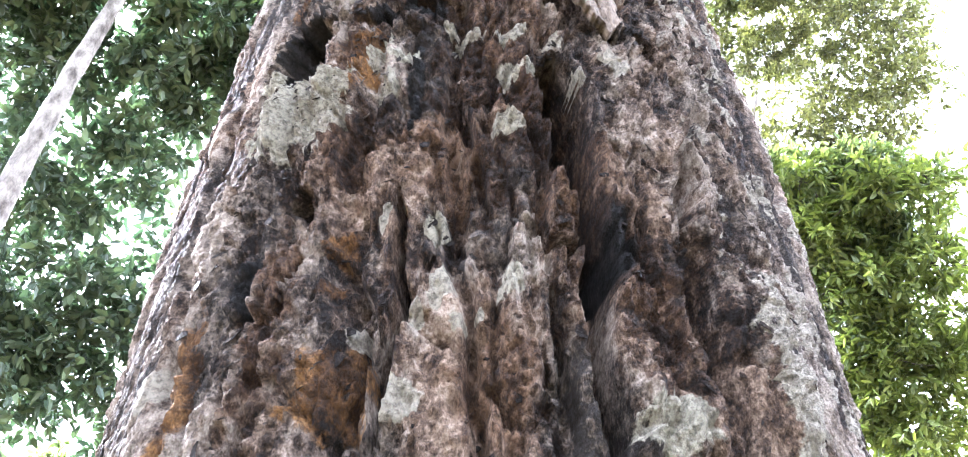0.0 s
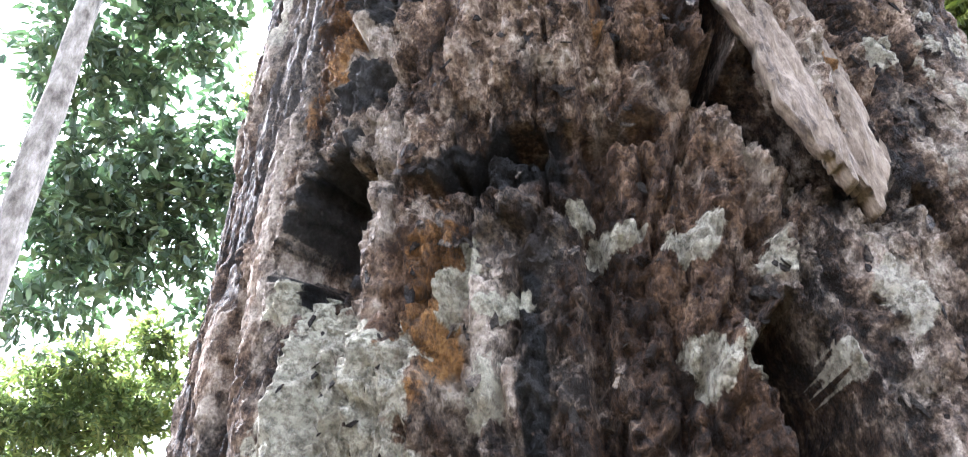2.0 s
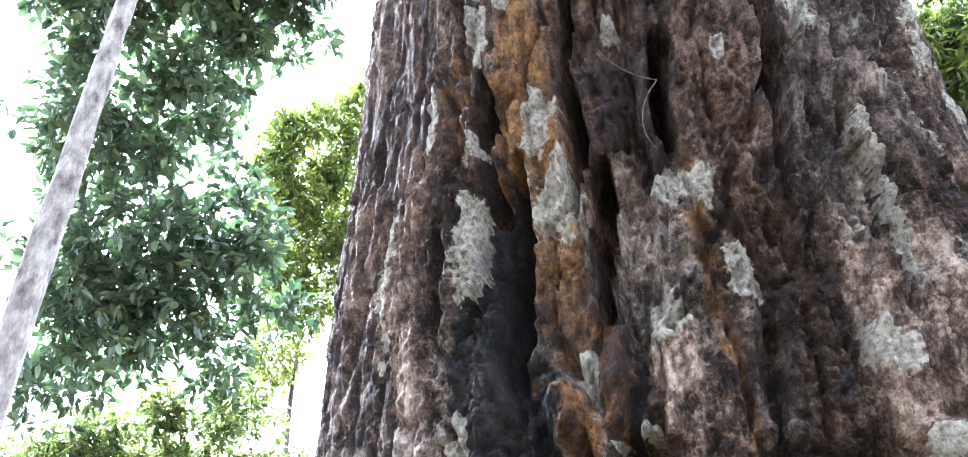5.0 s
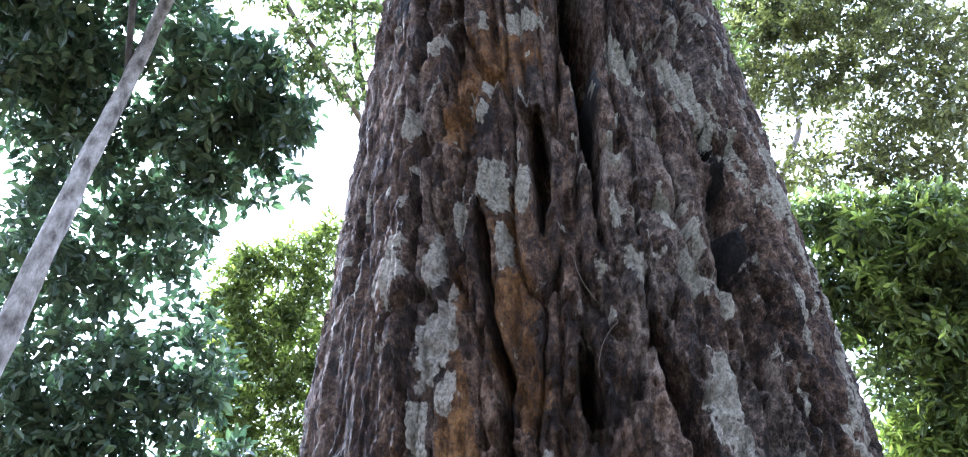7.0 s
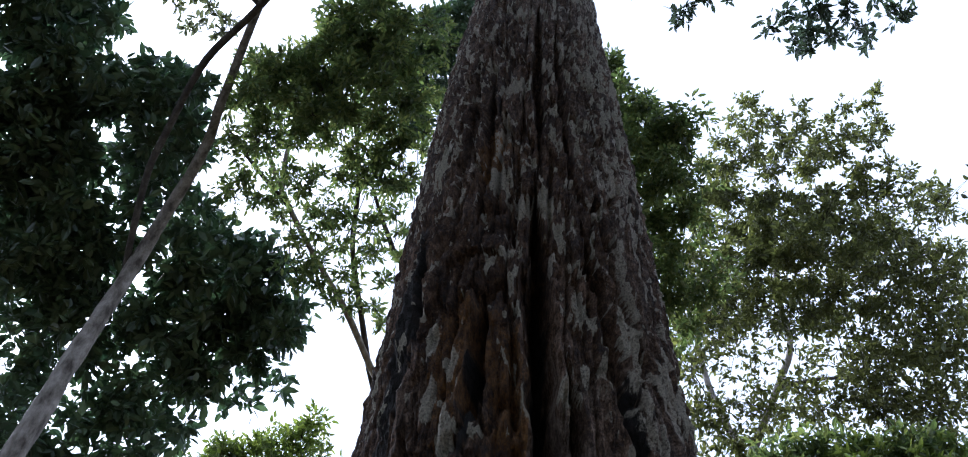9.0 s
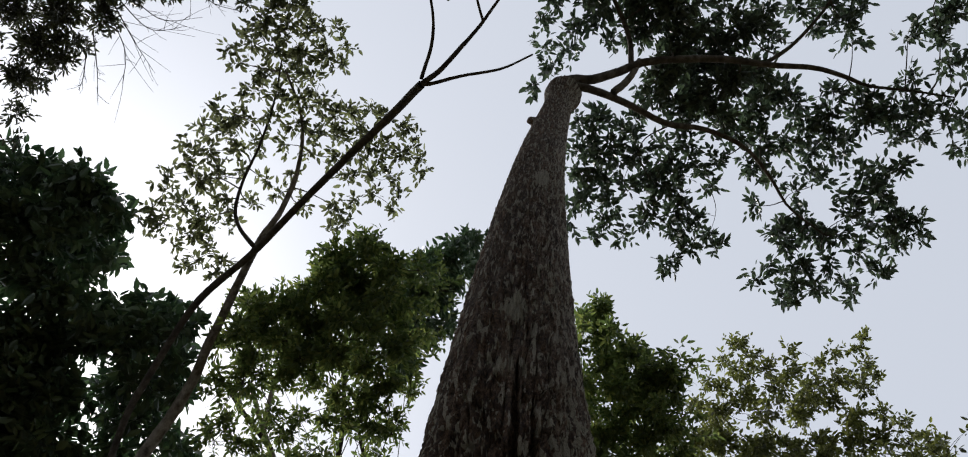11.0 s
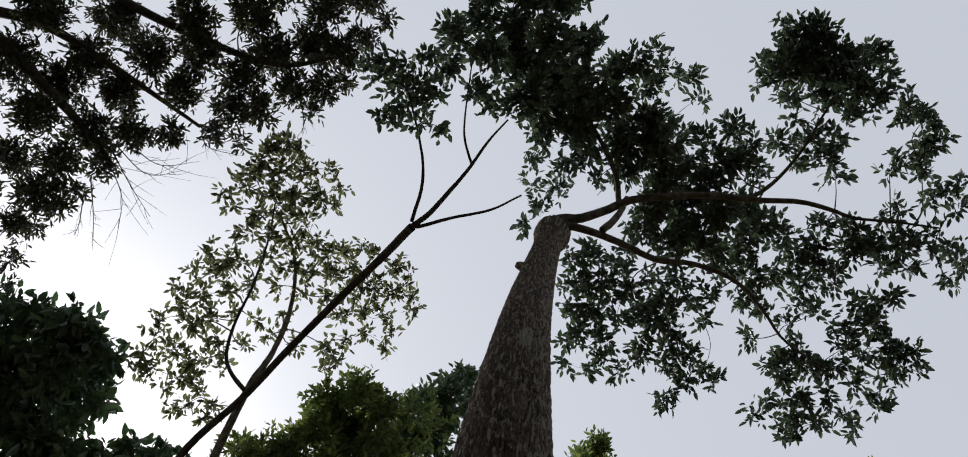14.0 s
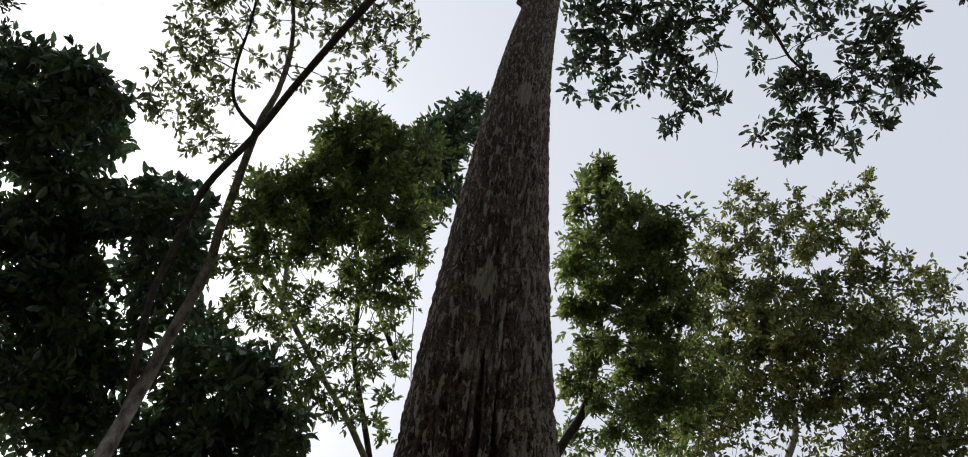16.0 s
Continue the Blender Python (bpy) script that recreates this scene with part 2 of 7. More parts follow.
def cells(x, y, seed=0):
    """Cell noise: the distance to the edge between two cells, and a random value and slope for each cell."""
    x0, y0 = np.floor(x).astype(np.int64), np.floor(y).astype(np.int64)
    f1, f2 = np.full(x.shape, 9.0), np.full(x.shape, 9.0)
    val, dx, dy = np.zeros(x.shape), np.zeros(x.shape), np.zeros(x.shape)
    for i in (-1, 0, 1):
        for j in (-1, 0, 1):
            cx, cy = x0 + i, y0 + j
            px, py = cx + hashed(cx, cy, seed) / 65536 - x, cy + hashed(cx, cy, seed + 1) / 65536 - y
            d = np.hypot(px, py)
            closer = d < f1
            f2 = np.where(closer, f1, np.minimum(f2, d))
            val = np.where(closer, hashed(cx, cy, seed + 2) / 65536, val)
            dx, dy = np.where(closer, px, dx), np.where(closer, py, dy)
            f1 = np.where(closer, d, f1)
    return f2 - f1, val, dx, dy


def terrace(x, seed):
    """Tilted layers with ragged steep edges between them, and a random value for each layer."""
    k = np.floor(x)
    f = x - k
    return step(0.0, 0.25, f) - f, hashed(k.astype(np.int64), k.astype(np.int64) * 0, seed) / 65536


def step(a, b, x):
    t = np.clip((x - a) / (b - a), 0, 1)
    return t * t * (3 - 2 * t)


def spline(points, n):
    """A smooth line through points, at n even places."""
    p = np.array(points, float)
    p = np.vstack([2 * p[0] - p[1], p, 2 * p[-1] - p[-2]])
    s = np.linspace(0, len(points) - 1 - 1e-6, n)
    i, t = s.astype(int), (s % 1)[:, None]
    a, b, c, d = p[i], p[i + 1], p[i + 2], p[i + 3]
    return 0.5 * (2 * b + (c - a) * t + (2 * a - 5 * b + 4 * c - d) * t ** 2 + (3 * b - a - 3 * c + d) * t ** 3)


def tube(path, radii, sides, base, rough=0.0, seed=0):
    """Places and faces of a tapering tube, in the frame of base; its tip is closed."""
    path = np.asarray(path, float)
    tang = np.gradient(path, axis=0)
    tang /= np.linalg.norm(tang, axis=1, keepdims=True) + 1e-9
    ref = np.where(np.abs(tang[:, 2:3]) > 0.8, [[1.0, 0, 0]], [[0, 0, 1.0]])
    u = np.cross(tang, ref)
    for k in range(1, len(u)):
        u[k] = u[k - 1] - tang[k] * (u[k - 1] @ tang[k])
        u[k] /= np.linalg.norm(u[k]) + 1e-9
    u[0] /= np.linalg.norm(u[0])
    w = np.cross(tang, u)
    a = np.linspace(0, 2 * math.pi, sides, endpoint=False)
    r = np.asarray(radii, float)[:, None] * np.ones(sides)
    if rough:
        r = r * (1 + rough * perlin(np.cos(a)[None] * 1.5 + seed, np.arange(len(path))[:, None] * 0.35 + np.sin(a)[None] * 1.5, seed))
    v = path[:, None] + r[:, :, None] * (np.cos(a)[None, :, None] * u[:, None] + np.sin(a)[None, :, None] * w[:, None])
    n = len(path)
    i, j = np.meshgrid(np.arange(n - 1), np.arange(sides), indexing="ij")
    jn = (j + 1) % sides
    q = np.stack([i * sides + j, i * sides + jn, (i + 1) * sides + jn, (i + 1) * sides + j], -1).reshape(-1, 4)
    return v.reshape(-1, 3) - np.array(base), q


def joined(pieces):
    """Several (places, faces) as one."""
    verts, quads, k = [], [], 0
    for v, q in pieces:
        verts.append(v)
        quads.append(q + k)
        k += len(v)
    return np.vstack(verts), np.vstack(quads)


def leaves(rng, clumps, size, density, base, slender=0.38, tuft=9, flat=0.75, hang=0.2):
    """Many folded leaves in tufts through and round each clump."""
    spots, ways, sizes = [], [], []
    for x, y, z, r in clumps:
        n = max(6, int(density * (r / size) ** 2))
        d = rng.normal(size=(n, 3))
        d /= np.linalg.norm(d, axis=1, keepdims=True)
        lump = 0.75 + 0.4 * np.sin(d @ rng.normal(size=3) * 3.1 + rng.uniform(0, 6)) * rng.uniform(0.4, 1)
        q = d * (r * lump * rng.uniform(0.12, 1.1, n) ** 0.55)[:, None]
        q[:, 2] *= flat
        spots.append(q + (x, y, z))
        ways.append(d)
        sizes.append(np.full(n, size))
    spots, ways, sizes = np.vstack(spots), np.vstack(ways), np.concatenate(sizes)
    n = len(spots)
    twig = ways + rng.normal(size=(n, 3)) * 0.5 + (0, 0, 0.15)
    twig /= np.linalg.norm(twig, axis=1, keepdims=True)
    rep = np.repeat(np.arange(n), tuft)
    m = len(rep)
    tw = twig[rep]
    x = tw * 0.5 + rng.normal(size=(m, 3)) * 0.62 - (0, 0, hang)
    x /= np.linalg.norm(x, axis=1, keepdims=True)
    up = np.array((0, 0, 1.0)) + rng.normal(size=(m, 3)) * 0.55
    y = np.cross(up, x)
    y /= np.linalg.norm(y, axis=1, keepdims=True) + 1e-9
    zz = np.cross(x, y)
    ln = sizes[rep] * rng.uniform(0.6, 1.25, m)
    wd = ln * slender * rng.uniform(0.8, 1.2, m) * 0.5
    at = spots[rep] + tw * (sizes[rep] * rng.uniform(-0.4, 1.2, m))[:, None] + rng.normal(size=(m, 3)) * (0.1 * sizes[rep])[:, None] + x * (ln * 0.12)[:, None] - np.array(base)
    fold = rng.uniform(0.1, 0.5, m)
    bend = rng.uniform(-0.05, 0.22, m)

    def point(a, b, c):
        return at + x * (ln * a)[:, None] + y * (wd * b)[:, None] + zz * (wd * c * fold - ln * bend * a * a)[:, None]

    v = np.stack([point(0, 0, 0), point(0.32, 0.95, 1), point(0.7, 0.75, 0.8), point(1, 0, 0), point(0.7, -0.75, 0.8), point(0.32, -0.95, 1)], 1)
    k = np.arange(m)[:, None] * 6
    q = np.concatenate([k + (0, 1, 2, 3), k + (0, 3, 4, 5)], 1).reshape(-1, 4)
    return v.reshape(-1, 3), q


def grow(rng, tree, base, lines, clumps, bark, leaf, size, density, thin=0.02, slender=0.38, tuft=9, hang=0.2, flat=0.75):
    """The boughs that reach every clump from the nearest of the given lines, the twigs and the leaves of a tree."""
    stock = np.vstack([spline(p, 40) for p in lines])
    cost = np.zeros(len(stock))
    twigs = []
    clumps = sorted(clumps, key=lambda c: np.linalg.norm(stock - np.array(c[:3]), axis=1).min())
    for x, y, z, r in clumps:
        c = np.array((x, y, z))
        d = np.linalg.norm(stock - c, axis=1) + 0.6 * np.maximum(0, stock[:, 2] - z) + cost
        a = stock[d.argmin()]
        rank = cost[d.argmin()]
        gap = np.linalg.norm(c - a)
        if gap > 0.12:
            mid = (a + c) / 2 + rng.normal(size=3) * gap * 0.1 + (0, 0, 0.06 * gap)
            line = spline([a, mid, c], 9)
            radius = thin * (0.45 + 0.55 * min(1.0, gap)) * 0.75 ** (rank / 0.12)
            part("bough", mesh_from("bough", *tube(line, np.linspace(radius, radius * 0.4, 9), 5, base), bark), tree)
            stock = np.vstack([stock, line[3:]])
            cost = np.concatenate([cost, np.full(6, rank + 0.12)])
        for _ in range(4 if r < 0.2 else 7):
            e = rng.normal(size=3)
            e /= np.linalg.norm(e)
            tip = c + e * r * rng.uniform(0.6, 1.0) * (1, 1, flat)
            m = (c + tip) / 2 + rng.normal(size=3) * r * 0.12
            twigs.append(tube(spline([c, m, tip], 6), np.linspace(thin * 0.4, thin * 0.12, 6), 3, base))
    tagged(part("twig_spray", mesh_from("twig_spray", *joined(twigs), bark), tree), kind="stuff")
    crown = part("crown", mesh_from("crown", *leaves(rng, clumps, size, density, base, slender, tuft, flat, hang), leaf, False), tree)
    return tagged(crown, kind="stuff")


def stem(tree, name, base, points, r0, r1, bark, label="", sides=12, n=36, rough=0.12, seed=3, flare=0.0):
    """One trunk or limb along points."""
    s = np.linspace(0, 1, n)
    r = r0 + (r1 - r0) * s + flare * np.exp(-s * 14)
    return part(name, mesh_from(name, *tube(spline(points, n), r, sides, base, rough, seed), bark), tree, label)


def to_ground(points):
    """The line carried on below its first point, ever steeper, into the ground."""
    a, b = np.array(points[0]), np.array(points[1])
    way = (a - b) / np.linalg.norm(a - b)
    low = a + way * min(1.6, 0.3 * a[2])
    foot = low + (way * (1, 1, 0)) * 0.5
    return [(foot[0], foot[1], -0.15), (foot[0], foot[1], low[2] * 0.5), tuple(low)] + points


# ---- ground ----
def make_ground():
    n = 121
    g = np.sinh(np.linspace(-6.2, 6.2, n)) * 4.1
    x, y = np.meshgrid(g, g, indexing="ij")
    z = 0.05 * fbm(x * 0.5, y * 0.5, 3, 5) * np.exp(-np.hypot(x, y) / 60)
    i, j = np.meshgrid(np.arange(n - 1), np.arange(n - 1), indexing="ij")
    q = np.stack([i * n + j, (i + 1) * n + j, (i + 1) * n + j + 1, i * n + j + 1], -1).reshape(-1, 4)
    ob = new("ground", mesh_from("ground", np.stack([x, y, z], -1).reshape(-1, 3), q, LITTER))
    tagged(ob, "brown leaf litter and soil of the forest floor", "ground", kind="structure")


make_ground()

# ---- the great tree ----
AXIS_Z = (0.2, 0.6, 1.0, 1.5, 2.2, 3.2, 5.0, 8.0, 12.0)
AXIS_R = (0.27, 0.252, 0.25, 0.239, 0.243, 0.23, 0.194, 0.144, 0.096)
ROUND = 0.245  # radius by which angles become lengths on the bark

# furrows: width, depth, then angle and height of each bend
FURROWS_LOW = [
    (0.014, 0.03, 23.4, 1.26, 23.1, 1.2, 22.6, 1.152, 23.3, 1.098),
    (0.02, 0.036, 11, 0.985, 12.5, 0.934, 12.8, 0.894, 12.9, 0.857, 13.7, 0.82),
    (0.021, 0.04, 10.7, 0.978, 11.4, 0.927, 11.8, 0.893),
    (0.012, 0.03, 11.8, 0.872, 13.4, 0.825, 14.3, 0.794, 12.7, 0.775, 12.3, 0.66),
    (0.015, 0.028, 30.5, 0.949, 30.8, 0.905, 26.9, 0.851, 27.8, 0.819, 26.5, 0.766, 27.4, 0.66),
    (0.006, 0.005, -3.1, 0.946, -1.3, 0.879, 0.6, 0.829),
    (0.009, 0.02, -22.6, 0.802, -24.5, 0.764, -25.7, 0.68),
    (0.007, 0.016, -10.3, 0.85, -8.4, 0.77, -10.7, 0.68),
    (0.03, 0.045, 10.6, 1.1, 11.6, 1.08, 14.5, 1.054, 18.6, 1.034),
    (0.016, 0.03, 12.5, 1.19, 11, 1.14, 10.6, 1.1),
    (0.01, 0.026, 27.1, 1.037, 27.7, 1.0),
    (0.01, 0.028, 20.2, 1.317, 22.1, 1.245, 21.8, 1.192, 20.5, 1.149),
    (0.008, 0.022, 31.1, 1.293, 31.3, 1.22),
    (0.007, 0.018, 14.2, 1.245, 12.6, 1.192, 10.5, 1.1),
]
FURROWS_MID = [
    (0.012, 0.024, 22.6, 1.41, 22.2, 1.328, 21.8, 1.278),
    (0.006, 0.016, -12.4, 1.357, -12.2, 1.309),
    (0.012, 0.018, -35.1, 1.407, -35.7, 1.318),
    (0.016, 0.02, -20.9, 1.426, -23.1, 1.346, -24, 1.27),
    (0.01, 0.022, 42.7, 1.426, 40.8, 1.341),
    (0.01, 0.03, -28, 1.503, -26.5, 1.414, -27.4, 1.336),
    (0.009, 0.024, -13.4, 1.55, -14.7, 1.506, -14.2, 1.427, -13.9, 1.374),
    (0.014, 0.03, 9.9, 1.616, 12.9, 1.538, 14.1, 1.468, 9.8, 1.363),
    (0.009, 0.026, 23, 1.461, 21, 1.408, 21.2, 1.327),
    (0.008, 0.024, -2, 1.49, -1.8, 1.4),
    (0.008, 0.018, -10.7, 1.399, -11.6, 1.329),
]
FURROWS_HIGH = [
    (0.008, 0.02, -32.3, 1.654, -30.9, 1.559),
    (0.007, 0.024, -17.7, 1.74, -16.4, 1.628, -13.8, 1.573, -13.4, 1.534),
    (0.014, 0.03, 29.8, 1.806, 30.4, 1.683, 30.6, 1.543),
    (0.012, 0.03, -6.5, 1.85, -5.8, 1.748, -6.2, 1.69),
    (0.01, 0.026, -0.8, 1.585, -0.2, 1.525),
    (0.014, 0.026, -33.6, 1.9, -32.4, 1.8, -32.1, 1.698, -30.5, 1.575),
    (0.012, 0.024, -23.6, 2.03, -23.4, 1.911),
    (0.016, 0.024, 28.5, 1.85, 32, 1.78, 35, 1.69),
    (0.006, 0.008, -32.1, 2.121, -24, 2.09, -15.6, 2.068),
]
FURROWS_TOP = [
    (0.024, 0.036, 3.6, 2.7, 3.6, 2.436, 4.4, 2.25, 4.4, 2.13, 5, 1.979, 3.8, 1.872, 4.7, 1.781, 3.5, 1.68),
    (0.016, 0.03, 20.3, 2.62, 28.6, 2.308, 29.2, 2.185, 36.5, 2.09, 42, 1.98),
    (0.013, 0.024, 28, 2.75, 33.5, 2.481, 41, 2.3),
    (0.015, 0.03, -14.4, 2.4, -15.2, 2.22, -17.5, 2.12),
    (0.009, 0.02, -25.2, 2.514, -11.2, 2.49),
    (0.014, 0.024, -36.7, 2.2, -34.4, 2.01, -37, 1.9),
    (0.013, 0.024, -43.9, 2.64, -39, 2.3),
    (0.014, 0.013, -20, 3.2, -17, 2.8, -19, 2.56),
    (0.014, 0.013, 5, 3.7, 4.5, 3.2, 5.7, 2.75),
    (0.012, 0.012, 16, 3.6, 17, 3.0, 20, 2.66),
    (0.013, 0.012, -31, 3.4, -28, 2.9, -30, 2.6),
    (0.013, 0.022, 13, 2.25, 14, 2.05, 15.5, 1.9),
]
# hollows: angle, height, half width, half height, depth
HOLLOWS = [
    (-33, 1.055, 0.034, 0.04, 0.042), (-16.5, 1.056, 0.016, 0.007, 0.02), (-10, 1.062, 0.014, 0.008, 0.025), (-2, 1.062, 0.03, 0.008, 0.01),
    (10.1, 0.81, 0.018, 0.008, 0.03), (28.6, 1.018, 0.012, 0.022, 0.03), (-10.7, 1.238, 0.017, 0.012, 0.05), (-2.5, 1.158, 0.007, 0.005, 0.02), (22.7, 1.242, 0.01, 0.014, 0.03),
    (-24, 1.215, 0.02, 0.045, 0.01), (-0.5, 1.477, 0.008, 0.018, 0.012),
    (-25.1, 0.861, 0.011, 0.012, 0.03), (3.3, 1.199, 0.01, 0.009, 0.006),
    (-22, 2.49, 0.03, 0.012, 0.004), (37, 1.662, 0.016, 0.03, 0.02), (-48, 1.0, 0.012, 0.05, 0.02),
]
# swellings: angle, height, half width, half height, rise
SWELLINGS = [
    (-12.4, 1.028, 0.017, 0.015, 0.009),
    (-30, 0.965, 0.035, 0.05, 0.012), (-22, 0.965, 0.022, 0.03, 0.01), (-17, 1.262, 0.014, 0.022, 0.018),
    (-11, 1.275, 0.012, 0.03, 0.012), (20, 1.24, 0.016, 0.014, 0.014), (30, 1.24, 0.014, 0.014, 0.014),
    (5, 1.12, 0.04, 0.06, 0.008), (-18, 2.1, 0.05, 0.12, 0.012), (19, 0.71, 0.025, 0.03, 0.01),
    (35, 0.77, 0.025, 0.08, 0.012), (-8, 1.12, 0.05, 0.05, 0.01), (-72, 8.1, 0.07, 0.07, 0.09),
]
# lichen: angle, height, half width, half height
LICHEN_LOW = [
    (-5, 1.027, 0.007, 0.006), (-3, 1.015, 0.011, 0.007), (4.3, 1.006, 0.012, 0.008), (6.3, 1.013, 0.007, 0.008), (11.3, 1.0, 0.008, 0.01),
    (-16.8, 0.998, 0.005, 0.014), (-12, 0.988, 0.012, 0.006), (-38, 1.022, 0.014, 0.012), (7.5, 0.965, 0.005, 0.012),
    (-31.7, 0.962, 0.032, 0.042), (-23.5, 0.935, 0.018, 0.028), (-5.3, 0.818, 0.007, 0.012), (-4.2, 0.774, 0.006, 0.016), (3.1, 0.776, 0.007, 0.015),
    (-2.4, 0.752, 0.006, 0.005), (-6.8, 0.756, 0.004, 0.008), (0, 0.755, 0.003, 0.005), (-11.1, 0.826, 0.004, 0.013), (44, 0.809, 0.02, 0.025),
    (-31, 0.975, 0.028, 0.04), (-23, 0.965, 0.018, 0.024), (-33, 1.016, 0.01, 0.012), (19, 0.706, 0.018, 0.016), (36, 0.76, 0.016, 0.06),
    (-14, 0.759, 0.006, 0.009), 
    (21, 0.985, 0.012, 0.016), (-13.7, 0.954, 0.008, 0.016), (-15, 1.012, 0.006, 0.014),
    (13.5, 0.955, 0.007, 0.014), (-1.4, 1.016, 0.009, 0.006), (3.9, 0.903, 0.01, 0.012), (7.6, 0.968, 0.005, 0.01),
    (-44, 0.77, 0.006, 0.016), (-8, 0.71, 0.012, 0.012), (4, 0.96, 0.01, 0.012),
]
LICHEN_MID = [
    (-8.9, 1.247, 0.006, 0.007), (-14.6, 1.28, 0.003, 0.008), (18.8, 1.238, 0.009, 0.006), (17.8, 1.284, 0.008, 0.013), (34.2, 1.275, 0.02, 0.024), (30.3, 1.12, 0.011, 0.006),
    (-31, 1.266, 0.009, 0.018), (18.5, 1.239, 0.01, 0.01), (36, 1.275, 0.014, 0.03), (9, 1.212, 0.009, 0.014), (-6, 1.305, 0.011, 0.016),
    (-8.7, 1.247, 0.006, 0.005), (-12, 1.247, 0.004, 0.004), (30, 1.12, 0.012, 0.012), (16.7, 1.287, 0.01, 0.018),
    (-14.8, 1.283, 0.005, 0.01), (-16.3, 1.381, 0.016, 0.03), (-47, 1.388, 0.01, 0.06), (-55, 1.266, 0.01, 0.04),
    (-6, 1.3, 0.01, 0.012), (-25, 1.618, 0.012, 0.025), (-28.6, 1.536, 0.008, 0.022), (-19, 1.442, 0.013, 0.028), (-30, 1.377, 0.011, 0.045),
    (-29.4, 1.445, 0.011, 0.012), (-21, 1.394, 0.005, 0.016), (-3.6, 1.376, 0.009, 0.017), (0.2, 1.37, 0.011, 0.013), (6, 1.466, 0.005, 0.012),
]
LICHEN_HIGH = [
    (-26.7, 1.615, 0.013, 0.034), (4, 1.612, 0.004, 0.008), (-23.5, 1.569, 0.008, 0.016), (-29.2, 1.555, 0.009, 0.02), (24.5, 1.646, 0.011, 0.02), (20.6, 1.559, 0.011, 0.03), (-23.7, 1.659, 0.004, 0.011),
    (-7.6, 1.504, 0.006, 0.01), (25, 1.385, 0.012, 0.06), (20, 1.539, 0.016, 0.04), (3, 1.321, 0.01, 0.016), (-38, 1.494, 0.006, 0.03),
    (-24.5, 1.621, 0.012, 0.036), (8.8, 1.657, 0.008, 0.022), (-16, 1.895, 0.009, 0.017), (-30, 1.993, 0.018, 0.016), (-36.2, 1.897, 0.015, 0.022),
    (-17.2, 1.852, 0.006, 0.018), (-15.2, 1.758, 0.016, 0.036), (-21.7, 1.735, 0.006, 0.03), (-9.6, 1.745, 0.009, 0.03), (28.6, 1.907, 0.02, 0.03),
    (32.3, 1.869, 0.014, 0.036), (-37.9, 1.722, 0.013, 0.045), (12.8, 1.917, 0.011, 0.04), (8.2, 1.783, 0.007, 0.022), (24.7, 1.926, 0.012, 0.03),
    (6.8, 1.709, 0.005, 0.02), (-27, 1.69, 0.008, 0.03), (17, 1.72, 0.007, 0.03), (20, 1.66, 0.008, 0.035), (-13.5, 1.69, 0.006, 0.03),
]
LICHEN_TOP = [
    (-22.5, 2.26, 0.011, 0.034), (-21.5, 2.125, 0.013, 0.036), (-8.9, 2.05, 0.018, 0.024), (-7.4, 1.985, 0.026, 0.02), (0, 2.173, 0.008, 0.026),
    (0.2, 2.371, 0.01, 0.03), (-1, 2.628, 0.026, 0.04), (7.5, 2.64, 0.016, 0.05), (-6.8, 2.484, 0.02, 0.022), (12, 2.2, 0.018, 0.038),
    (24.1, 2.257, 0.013, 0.03), (38, 2.447, 0.026, 0.045), (-44, 2.9, 0.03, 0.1), (-8, 3.12, 0.034, 0.04), (-30, 2.32, 0.01, 0.05),
    (17, 2.38, 0.01, 0.05), (1, 4.07, 0.04, 0.12), (16, 5.84, 0.06, 0.2), (-12, 2.72, 0.02, 0.05), (-28, 2.2, 0.009, 0.04),
]
